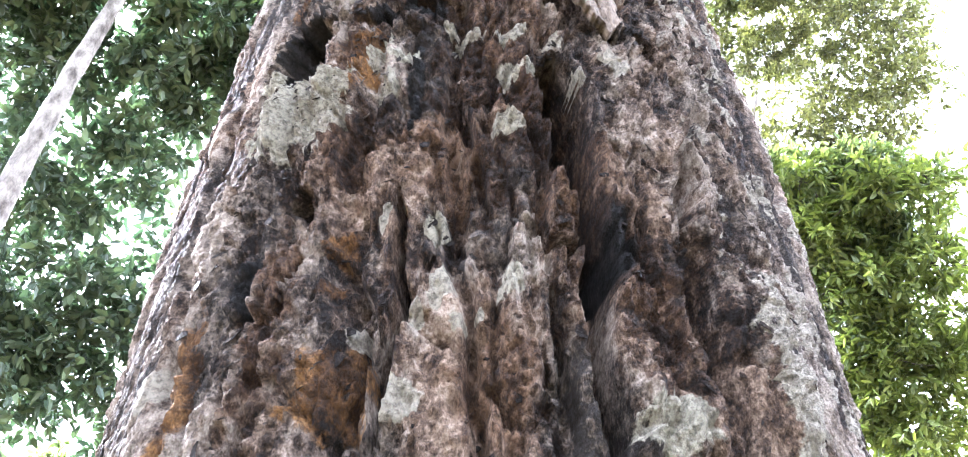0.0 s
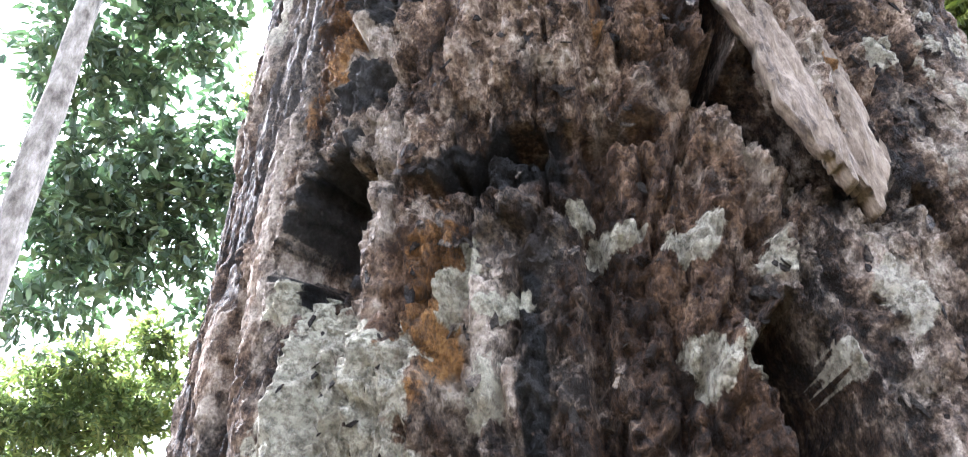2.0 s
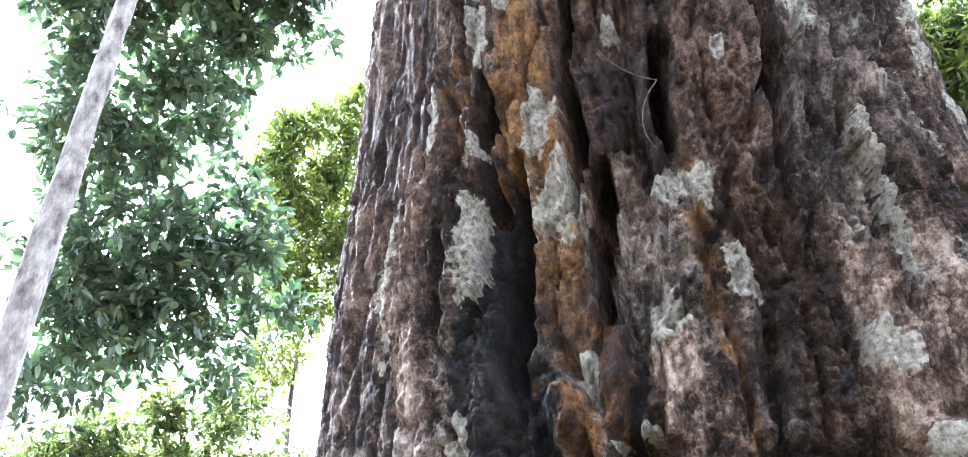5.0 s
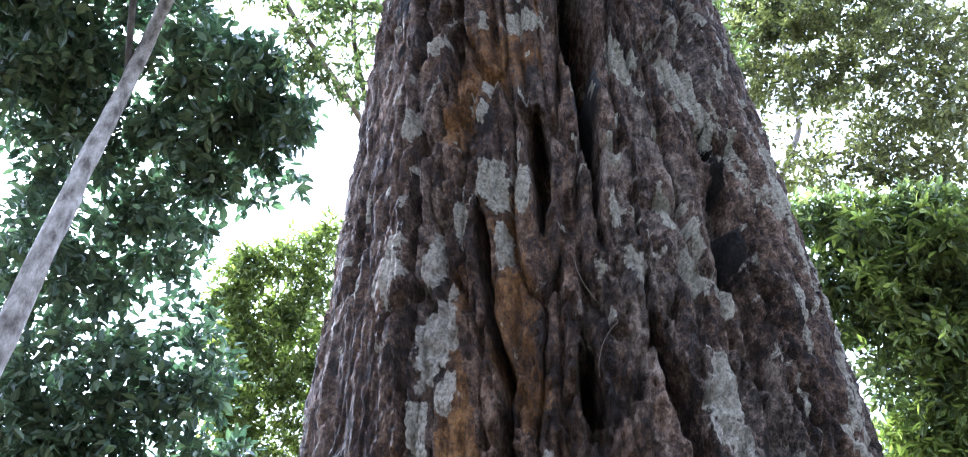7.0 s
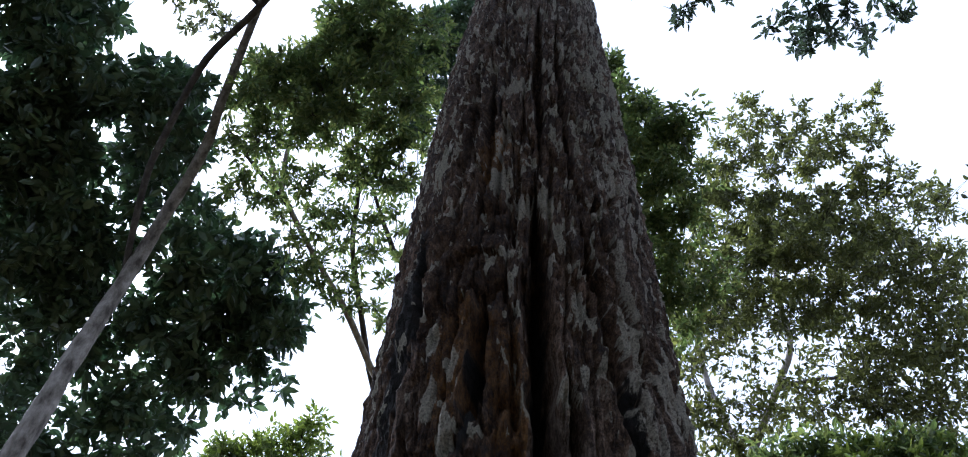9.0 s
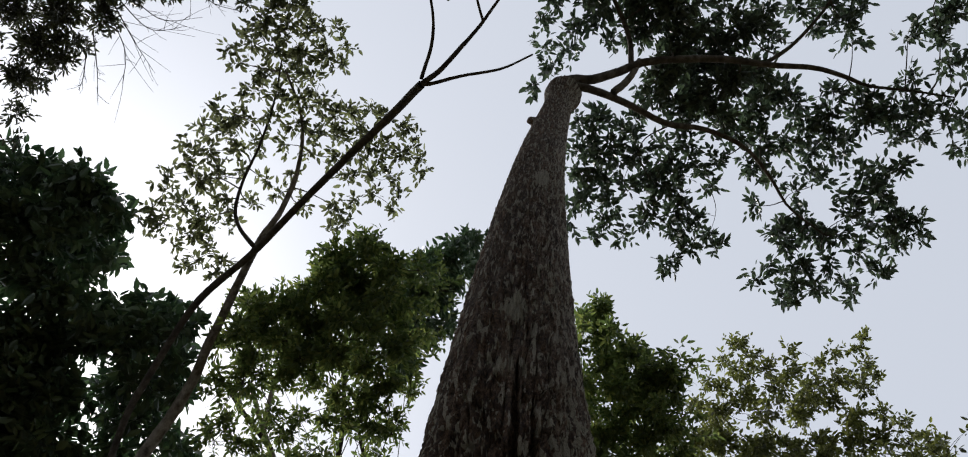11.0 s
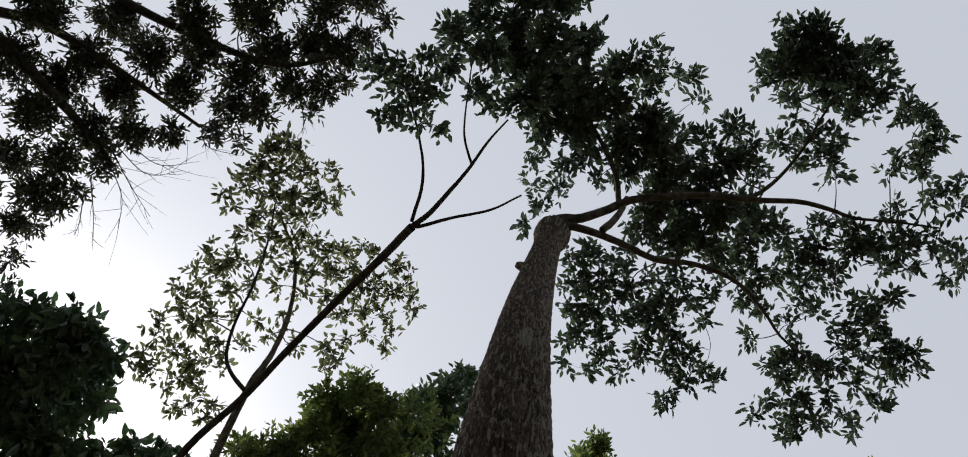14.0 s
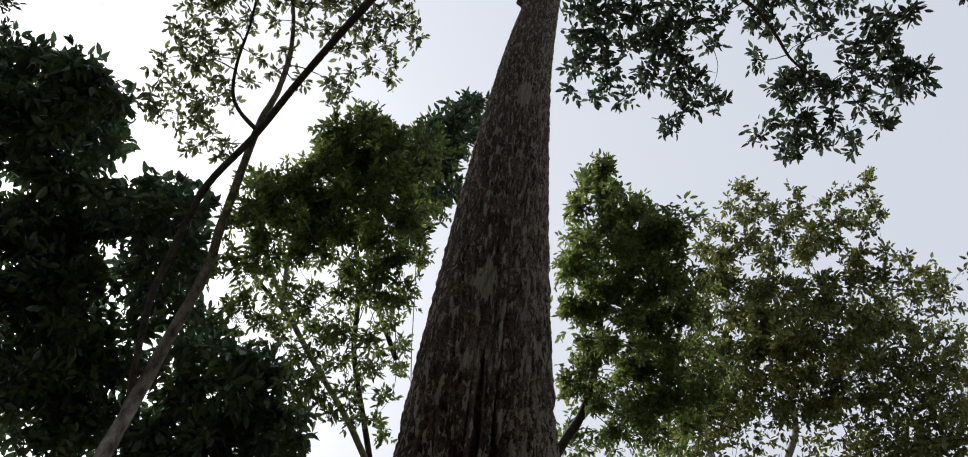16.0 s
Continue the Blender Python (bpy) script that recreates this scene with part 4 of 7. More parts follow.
for k, (angle, z, length) in enumerate([(-23, 0.82, 0.03), (-2, 1.4, 0.08), (3, 1.56, 0.09)]):
    rootlet(great_tree, angle, z, length, 60 + k)

LIMB_A = [
    (0.7, -0.09, 9.76), (0.91, -0.09, 9.84), (1.15, -0.14, 9.97), (1.49, -0.24, 10.09),
    (2.16, -0.26, 10.16), (2.66, -0.2, 10.22), (3.11, -0.17, 10.29), (3.45, -0.08, 10.36),
    (3.7, 0.01, 10.36), (4.05, 0.04, 10.31), (4.48, 0.09, 10.2),
]

LIMB_B = [
    (0.72, -0.05, 9.7), (0.99, 0.02, 9.76), (1.29, 0.15, 9.85), (1.67, 0.34, 9.96),
    (2.06, 0.41, 10.07), (2.48, 0.6, 10.13), (2.78, 0.92, 10.17), (3.01, 1.23, 10.22),
    (3.36, 1.48, 10.12),
]

LIMB_C = [
    (1.3, -0.18, 10.01), (1.28, -0.51, 10.36), (0.98, -1.11, 10.64), (0.53, -1.65, 10.68),
]

LIMB_D = [
    (2.61, -0.2, 10.24), (2.91, -0.38, 10.38), (3.21, -0.68, 10.52), (3.45, -1.01, 10.67),
    (3.7, -1.38, 10.68),
]

LIMB_E = [
    (1.11, 0.02, 9.8), (1.23, -0.06, 9.9), (1.32, -0.15, 10), (1.39, -0.24, 10.16),
]

MAIN_DENSE_A = [
    (-0.29, -1.84, 10.36, 0.14), (-0.37, -1.52, 10.77, 0.12), (-0.03, -1.95, 10.77, 0.17), (0.04, -1.64, 10.4, 0.16),
    (-0.08, -1.28, 10.52, 0.1), (0.05, -1.13, 10.48, 0.08), (0.34, -1.89, 10.69, 0.22), (0.35, -1.53, 10.71, 0.22),
    (0.41, -1.17, 10.42, 0.2), (0.66, -1.76, 10.27, 0.21), (0.74, -1.35, 10.77, 0.25), (0.7, -0.98, 10.62, 0.2),
    (1, -1.72, 10.74, 0.17), (0.99, -1.3, 10.24, 0.2), (0.97, -0.93, 10.49, 0.2), (1.15, -1.84, 10.74, 0.07),
    (1.25, -1.12, 10.35, 0.19), (1.39, -0.79, 10.76, 0.21), (1.45, -0.48, 10.67, 0.18), (1.66, -0.99, 10.56, 0.17),
    (1.72, -0.69, 10.51, 0.2), (1.81, -0.37, 10.57, 0.2), (2.01, -0.02, 10.83, 0.21), (1.68, -0.14, 10.45, 0.15),
]

MAIN_DENSE_B = [
    (1.63, 0.12, 10.47, 0.15), (2.08, 0.18, 10.49, 0.18), (2.35, -0.03, 10.39, 0.17), (2.5, -0.51, 10.59, 0.17),
    (2.68, -0.05, 10.68, 0.15), (2.29, -0.24, 10.7, 0.16), (3.06, -1.5, 10.62, 0.2), (3.3, -1.5, 10.62, 0.22),
    (3.35, -1.83, 10.67, 0.16), (3.16, -1.81, 10.82, 0.17), (3.61, -1.57, 10.65, 0.17), (3.66, -1.33, 10.4, 0.19),
    (3.57, -1.19, 10.93, 0.17), (3.99, -1.63, 10.82, 0.12), (4.05, -1.2, 10.72, 0.12), (4.3, -0.98, 10.31, 0.11),
    (4.59, -0.71, 10.7, 0.12), (4.43, -0.5, 10.59, 0.1), (0.45, -2.23, 10.42, 0.23), (0.82, -2.24, 10.56, 0.21),
    (0.03, -2.26, 10.8, 0.18),
]

MAIN_OPEN_A = [
    (1.28, -1.48, 10.65, 0.15), (1.06, -0.67, 10.69, 0.17), (1.5, -1.54, 10.52, 0.15), (1.69, -1.63, 10.58, 0.08),
    (1.82, -1.49, 10.87, 0.09), (1.66, -1.3, 10.67, 0.12), (1.92, -0.92, 10.95, 0.12), (2.04, -0.79, 10.88, 0.11),
    (2.15, -1.36, 10.92, 0.09), (2.26, -1.17, 11.02, 0.07), (2, -1.39, 10.87, 0.05), (1.12, -0.37, 10.53, 0.07),
    (0.56, -0.79, 10.71, 0.11), (0.49, -0.57, 10.88, 0.08), (0.83, -0.52, 10.84, 0.1), (0.79, -0.23, 11.07, 0.1),
    (0.51, -0.25, 11.14, 0.07), (0.6, -0.05, 10.96, 0.09), (0.41, 0.11, 10.9, 0.06), (2.14, -0.49, 10.67, 0.15),
    (2.32, -0.75, 10.7, 0.12), (2.58, -0.87, 10.75, 0.13), (2.73, -0.67, 10.8, 0.13), (2.81, -0.4, 10.74, 0.1),
]

MAIN_OPEN_B = [
    (1.83, 0.28, 10.5, 0.14), (2.92, 0.16, 10.79, 0.18), (3.09, 0.23, 10.66, 0.12), (2.62, 0.32, 10.61, 0.17),
    (2.26, 0.36, 10.42, 0.15), (1.94, 0.42, 10.37, 0.11), (2.89, -1.5, 10.86, 0.1), (2.8, -1.34, 10.8, 0.06),
    (4.08, -1.44, 10.68, 0.09), (3.19, -1.19, 10.94, 0.12), (3.77, -1.01, 10.77, 0.12), (3.2, -0.96, 10.74, 0.05),
    (4.26, -1.09, 10.63, 0.11), (4.18, -0.57, 10.53, 0.05), (4.08, -0.44, 10.51, 0.05), (4.2, -0.96, 10.6, 0.07),
    (3.08, -0.71, 10.85, 0.11), (3.37, -0.75, 10.83, 0.12), (3.51, -0.58, 10.65, 0.14), (3.7, -0.72, 10.83, 0.1),
    (3.27, -0.48, 10.83, 0.1), (3.55, -0.39, 10.53, 0.07), (3.48, -0.88, 10.8, 0.06), (3.41, 0.1, 10.48, 0.1),
]

MAIN_OPEN_C = [
    (3.66, 0.11, 10.4, 0.11), (3.39, 0.34, 10.44, 0.14), (3.18, 0.49, 10.53, 0.14), (3.55, 0.61, 10.49, 0.15),
    (3.73, 0.32, 10.37, 0.15), (4, 0.03, 10.48, 0.08), (4.08, -0.1, 10.27, 0.05), (3.99, 0.27, 10.42, 0.12),
    (4.19, 0.24, 10.32, 0.15), (4.01, 0.49, 10.26, 0.12), (4.21, 0.46, 10.16, 0.06), (4.4, 0.16, 10.23, 0.05),
    (3.27, 0.76, 10.54, 0.1), (3, 0.63, 10.52, 0.11), (2.73, 0.62, 10.47, 0.14), (2.47, 0.55, 10.45, 0.11),
    (2.7, 0.9, 10.53, 0.12), (2.85, 0.96, 10.38, 0.06), (4.56, -0.25, 10.31, 0.09), (4.64, -0.33, 10.22, 0.07),
    (4.43, -0.2, 10.3, 0.05), (4.57, -0.08, 10.1, 0.05), (4.58, 0.27, 10.17, 0.07), (4.65, 0.37, 10.08, 0.09),
]

MAIN_OPEN_D = [
    (4.51, 0.55, 10.02, 0.06), (4.38, 0.33, 10.06, 0.05), (3.72, 0.92, 10.21, 0.12), (3.95, 0.85, 10.18, 0.1),
    (4.04, 0.76, 10.11, 0.05), (3.58, 1.09, 10.14, 0.1), (3.88, 1.08, 10.11, 0.1), (3.27, 0.95, 10.51, 0.08),
    (3.38, 0.98, 10.41, 0.06), (3.09, 1.09, 10.32, 0.06), (3.2, 1.37, 10.38, 0.11), (2.94, 1.49, 10.33, 0.11),
    (3.32, 1.56, 10.34, 0.14), (3.02, 1.58, 10.18, 0.1), (3.51, 1.5, 10.18, 0.11), (3.55, 1.25, 10.03, 0.08),
    (3.78, 1.34, 10.12, 0.09), (3.96, 1.29, 9.97, 0.12), (4.13, 1.28, 9.96, 0.12), (4.05, 1.55, 10.12, 0.11),
    (4.19, 1.41, 9.91, 0.06), (3.83, 1.75, 10, 0.08), (3.69, 1.67, 10.12, 0.08), (3.43, 1.78, 10.06, 0.08),
]

MAIN_OPEN_E = [
    (3.2, 1.8, 10.11, 0.11), (3.14, 2.06, 10.24, 0.12), (3.35, 2.07, 10.12, 0.08), (2.88, 1.89, 10.28, 0.06),
    (2.72, 1.96, 10.07, 0.06), (3.15, 2.19, 10.07, 0.06), (2.96, 2.13, 10.05, 0.05), (3.63, 1.99, 10.07, 0.06),
    (3.87, 1.81, 9.89, 0.05), (2.74, 1.29, 10.47, 0.05), (3.65, 2.04, 9.9, 0.05),
]

MAIN_LOWER_A = [
    (0.91, 0.49, 10.65, 0.11), (1.11, 0.43, 10.71, 0.11), (1.35, 0.54, 10.6, 0.13), (1.49, 0.42, 10.67, 0.09),
    (0.98, 0.76, 10.68, 0.15), (1.22, 0.71, 10.5, 0.12), (1.46, 0.75, 10.41, 0.12), (1.12, 1.01, 10.63, 0.14),
    (0.88, 0.99, 10.53, 0.09), (1.35, 1.02, 10.43, 0.1), (0.99, 1.29, 10.63, 0.13), (1.24, 1.3, 10.48, 0.11),
    (0.83, 1.34, 10.58, 0.05), (1.15, 1.5, 10.45, 0.08), (1.06, 1.62, 10.47, 0.05), (1.35, 1.58, 10.27, 0.05),
    (1.61, 0.97, 10.51, 0.11), (1.8, 0.85, 10.54, 0.11), (1.72, 1.07, 10.38, 0.11), (1.92, 0.95, 10.44, 0.11),
    (2.1, 0.88, 10.44, 0.1), (2.26, 0.78, 10.32, 0.08), (1.98, 0.64, 10.51, 0.1), (1.73, 0.65, 10.52, 0.07),
]

MAIN_LOWER_B = [
    (1.9, 1.17, 10.29, 0.11), (1.59, 1.3, 10.28, 0.1), (1.86, 1.39, 10.37, 0.11), (2.1, 1.36, 10.28, 0.09),
    (1.92, 1.56, 10.29, 0.09), (1.87, 1.85, 10.31, 0.07), (2.05, 1.7, 10.29, 0.08), (2.26, 1.57, 10.34, 0.06),
    (2.3, 1.67, 10.21, 0.05), (1.56, 1.5, 10.43, 0.05), (2.22, 1.05, 10.36, 0.06), (1.83, 1.95, 10.31, 0.05),
    (0.87, 1.58, 10.54, 0.05),
]

rng = np.random.default_rng(7)
O = (0, 0, 0)
TOP = [(0.55, 0.03, 9.1), (0.63, 0.03, 9.55)]
stem(great_tree, "limb", O, TOP + LIMB_A, 0.058, 0.009, LIMB, "long dark limb")
stem(great_tree, "limb", O, TOP + LIMB_B, 0.048, 0.01, LIMB)
stem(great_tree, "limb", O, LIMB_C, 0.03, 0.01, LIMB)
stem(great_tree, "limb", O, LIMB_D, 0.022, 0.008, LIMB)
stem(great_tree, "limb", O, LIMB_E, 0.038, 0.026, GREY, "pale grey limb")
MAIN_BOUGHS = [LIMB_A, LIMB_B, LIMB_C, LIMB_D, LIMB_E]
grow(rng, great_tree, O, MAIN_BOUGHS, MAIN_DENSE_A + MAIN_DENSE_B, LIMB, LEAF_MAIN, 0.09, 13, 0.014, 0.43, 8, 0.3)
grow(rng, great_tree, O, MAIN_BOUGHS, MAIN_OPEN_A + MAIN_OPEN_B + MAIN_OPEN_C + MAIN_OPEN_D + MAIN_OPEN_E, LIMB, LEAF_MAIN, 0.09, 10.5, 0.011, 0.43, 7, 0.3)
grow(rng, great_tree, O, MAIN_BOUGHS, MAIN_LOWER_A + MAIN_LOWER_B, LIMB, LEAF_MAIN, 0.09, 11, 0.011, 0.43, 7, 0.3)

# ---- the slender tree beside it, with a grey trunk and a dark second stem ----
LEAN_TRUNK = [
    (-3.35, 3.47, 5.8), (-3.36, 3.46, 6.87), (-3.34, 3.45, 7.76), (-3.18, 3.22, 8.57),
    (-2.9, 2.82, 9.09), (-2.75, 2.44, 9.44), (-2.41, 1.69, 9.99), (-2.19, 1.35, 10.28),
    (-2.05, 0.97, 10.53), (-2.03, 0.49, 10.76), (-2.21, -0.01, 10.91),
]

LEAN_STEM = [
    (-3.4, 3.52, 7.87), (-3.36, 3.23, 8.14), (-3.27, 2.81, 8.54), (-3.14, 2.53, 8.85),
    (-2.82, 2.01, 9.36), (-2.36, 1.63, 9.7), (-1.92, 1.19, 9.92), (-1.36, 0.64, 9.92),
    (-0.98, 0.27, 9.8), (-0.66, -0.07, 9.55),
]

FORK_A = [
    (-0.66, -0.07, 9.55), (-0.5, -0.19, 9.58), (-0.31, -0.39, 9.62), (-0.13, -0.59, 9.74),
    (0.05, -0.83, 9.86), (0.23, -1.02, 9.9),
]

FORK_B = [
    (-0.66, -0.07, 9.55), (-0.56, -0.08, 9.56), (-0.28, -0.15, 9.58), (0.06, -0.2, 9.7),
    (0.35, -0.32, 9.81),
]

FORK_C = [
    (-0.66, -0.12, 9.55), (-0.58, -0.39, 9.7), (-0.56, -0.61, 9.73), (-0.6, -0.86, 9.85),
    (-0.69, -1.28, 9.86),
]

FORK_D = [
    (-0.11, -0.62, 9.75), (-0.17, -0.84, 9.77), (-0.17, -1.06, 9.88), (-0.1, -1.57, 9.99),
]

LEAN_BOUGH = [
    (-2.38, 1.64, 9.91), (-2.55, 1.48, 10.02), (-2.63, 1.33, 10.16), (-2.59, 1.07, 10.36),
    (-2.45, 0.73, 10.6), (-2.33, 0.31, 10.83), (-2.24, -0.14, 10.92),
]

LEAN_CROWN_A = [
    (-2.1, -0.77, 10.94, 0.1), (-2.28, -0.67, 10.86, 0.12), (-1.98, -0.64, 10.98, 0.1), (-2.41, -0.48, 10.84, 0.12),
    (-2.15, -0.48, 10.84, 0.12), (-1.92, -0.41, 10.99, 0.12), (-1.69, -0.42, 11.17, 0.07), (-1.6, -0.26, 11.11, 0.05),
    (-2.58, -0.3, 10.97, 0.1), (-2.73, -0.25, 10.79, 0.05), (-2.31, -0.24, 10.94, 0.12), (-2.04, -0.21, 10.91, 0.12),
    (-1.78, -0.19, 10.91, 0.12), (-1.61, -0.09, 10.9, 0.08), (-2.64, -0.09, 10.79, 0.07), (-2.47, 0, 11, 0.11),
    (-2.21, 0.04, 11.02, 0.11), (-1.94, 0.07, 11.03, 0.09), (-2.58, 0.19, 10.89, 0.1), (-2.28, 0.23, 10.76, 0.1),
    (-2.03, 0.27, 10.8, 0.11), (-1.86, 0.32, 10.95, 0.1), (-1.74, 0.5, 11, 0.1), (-1.56, 0.48, 11.09, 0.09),
]

LEAN_CROWN_B = [
    (-1.34, 0.44, 11.12, 0.06), (-2.88, 0.36, 10.56, 0.09), (-2.73, 0.46, 10.71, 0.1), (-3.07, 0.56, 10.69, 0.07),
    (-2.84, 0.61, 10.63, 0.1), (-2.57, 0.46, 10.59, 0.07), (-2.35, 0.46, 10.76, 0.09), (-2.09, 0.52, 10.74, 0.1),
    (-1.95, 0.68, 11.01, 0.1), (-1.68, 0.71, 11.01, 0.11), (-1.4, 0.66, 10.97, 0.1), (-1.13, 0.51, 10.93, 0.07),
    (-1.02, 0.62, 11.11, 0.09), (-0.86, 0.73, 10.99, 0.07), (-0.79, 0.95, 11.05, 0.06), (-0.79, 1.11, 11.01, 0.05),
    (-1, 0.86, 10.95, 0.09), (-1.2, 0.85, 10.92, 0.1), (-1.47, 0.9, 10.93, 0.1), (-1.71, 0.9, 10.8, 0.09),
    (-1.95, 0.84, 10.68, 0.07), (-2.21, 0.74, 10.68, 0.07), (-2.5, 0.77, 10.76, 0.09), (-2.68, 0.77, 10.5, 0.09),
]

LEAN_CROWN_C = [
    (-2.91, 0.75, 10.4, 0.1), (-3.17, 0.73, 10.57, 0.06), (-3.17, 0.89, 10.42, 0.09), (-3.35, 1.01, 10.35, 0.07),
    (-3.38, 1.15, 10.26, 0.08), (-3.49, 1.32, 10.18, 0.07), (-3.67, 1.54, 10.33, 0.06), (-3.37, 1.45, 10.1, 0.1),
    (-3.19, 1.29, 10.22, 0.1), (-3.03, 1.07, 10.35, 0.11), (-2.89, 1.05, 10.52, 0.1), (-2.63, 1.04, 10.51, 0.07),
    (-3.12, 1.6, 10.16, 0.09), (-3.34, 1.71, 10.24, 0.06), (-2.93, 1.41, 10.18, 0.1), (-2.8, 1.28, 10.39, 0.1),
    (-2.61, 1.38, 10.62, 0.05), (-2.38, 1.11, 10.52, 0.07), (-2.12, 1.04, 10.54, 0.07), (-1.57, 1.09, 10.74, 0.08),
    (-1.34, 1.14, 10.94, 0.09), (-1.13, 1.13, 10.92, 0.08), (-1.03, 1.29, 10.76, 0.06), (-1.1, 1.46, 10.74, 0.05),
]

LEAN_CROWN_D = [
    (-1.31, 1.28, 10.72, 0.07), (-1.51, 1.36, 10.75, 0.07), (-1.68, 1.38, 10.56, 0.08), (-1.77, 1.64, 10.69, 0.05),
    (-1.66, 1.59, 10.79, 0.05), (-2.99, 1.72, 10.32, 0.09), (-3.09, 1.89, 10.22, 0.06), (-3.25, 1.96, 10.27, 0.05),
    (-2.77, 1.81, 10.02, 0.05), (-2.85, 2, 10.06, 0.05), (-2.83, 1.57, 10.46, 0.07), (-2.04, 1.43, 10.72, 0.05),
    (-2.27, 1.26, 10.59, 0.05),
]

FORK_CROWN = [
    (-0.75, -1.5, 9.89, 0.11), (-0.93, -1.56, 9.92, 0.06), (-1.05, -1.59, 9.94, 0.05), (-1.04, -1.41, 9.93, 0.05),
    (-0.81, -1.34, 9.89, 0.09), (-0.59, -1.56, 9.96, 0.07), (-0.41, -1.63, 9.84, 0.05), (-0.58, -1.34, 9.86, 0.1),
    (-0.7, -1.17, 9.93, 0.1), (-0.52, -1.17, 9.89, 0.06), (-0.87, -1.07, 9.89, 0.05), (-0.57, -0.99, 9.77, 0.06),
    (-0.4, -1.29, 9.87, 0.05), (-0.42, -0.97, 9.79, 0.05), (-0.96, -1.08, 9.82, 0.05),
]

base = (*to_ground(LEAN_TRUNK)[0][:2], 0)
slender_tree = thing("tree", base, "slender tree with mottled grey trunk, forked dark stem and airy crown", "tree")
stem(slender_tree, "trunk", base, to_ground(LEAN_TRUNK), 0.098, 0.01, GREY, "mottled grey trunk", 18, 110, 0.22, 3, 0.06)
stem(slender_tree, "second_stem", base, LEAN_STEM, 0.03, 0.04, DARK, "long dark bare stem", 10, 50)
stem(slender_tree, "limb", base, FORK_A, 0.028, 0.008, DARK)
stem(slender_tree, "limb", base, FORK_B, 0.02, 0.009, DARK)
stem(slender_tree, "limb", base, FORK_C, 0.018, 0.009, DARK)
stem(slender_tree, "limb", base, FORK_D, 0.013, 0.006, DARK)
stem(slender_tree, "limb", base, LEAN_BOUGH, 0.024, 0.008, DARK)
grow(rng, slender_tree, base, [LEAN_TRUNK[5:], LEAN_BOUGH], LEAN_CROWN_A + LEAN_CROWN_B + LEAN_CROWN_C + LEAN_CROWN_D, GREY, LEAF_LEAN, 0.082, 9.5, 0.013, 0.42, 6)
grow(rng, slender_tree, base, [FORK_C], FORK_CROWN, DARK, LEAF_MAIN, 0.09, 10, 0.012, 0.45, 7)

# ---- the dark broad-leaved tree ----
BROAD_CROWN_A = [
    (-5.23, 1.2, 10.93, 0.22), (-5.3, 1.16, 11.12, 0.24), (-5.18, 1.13, 10.72, 0.15), (-4.85, 1.12, 10.77, 0.18),
    (-4.73, 1.08, 10.7, 0.18), (-5.17, 1.36, 11.5, 0.17), (-4.38, 1.13, 10.55, 0.16), (-4.29, 0.99, 10.39, 0.13),
    (-4.36, 1.11, 10.52, 0.17), (-4.11, 1.21, 10.45, 0.12), (-4.14, 1.24, 10.53, 0.1), (-4.05, 1.21, 10.46, 0.11),
    (-3.9, 1.42, 10.25, 0.08), (-4.05, 1.51, 10.54, 0.07), (-4.03, 1.51, 10.52, 0.06), (-4.77, 1.54, 10.76, 0.26),
    (-4.55, 1.42, 10.27, 0.22), (-4.39, 1.49, 10.04, 0.19), (-4.19, 1.42, 10.26, 0.14), (-4.39, 1.56, 10.71, 0.16),
    (-4.29, 1.49, 10.51, 0.12), (-4.42, 1.98, 10.99, 0.13), (-4.6, 2, 11.14, 0.1), (-4.25, 1.84, 10.58, 0.1),
]

BROAD_CROWN_B = [
    (-3.9, 1.86, 10.04, 0.05), (-4.32, 2.14, 10.88, 0.05), (-4.29, 2.12, 10.93, 0.05), (-4.94, 1.55, 10.24, 0.27),
    (-5.11, 1.62, 10.64, 0.3), (-4.84, 1.48, 10.15, 0.26), (-4.95, 2.14, 11.2, 0.23), (-4.91, 2.06, 11.07, 0.23),
    (-4.92, 2.05, 11.01, 0.17), (-4.77, 2.34, 11.12, 0.11), (-4.29, 1.99, 10.2, 0.09), (-4.53, 2.18, 10.55, 0.1),
    (-5.26, 2.21, 10.69, 0.3), (-5.21, 2.3, 10.87, 0.28), (-4.9, 2.17, 10.3, 0.28), (-4.37, 2.14, 9.79, 0.24),
    (-4.66, 2.39, 10.41, 0.27), (-4.42, 2.1, 9.77, 0.18), (-4.42, 2.55, 10.5, 0.15), (-3.97, 2.21, 9.6, 0.11),
    (-4.32, 2.49, 10.15, 0.12), (-4.06, 2.52, 10.25, 0.1), (-3.83, 2.33, 9.79, 0.1), (-4.04, 2.51, 10.26, 0.09),
]

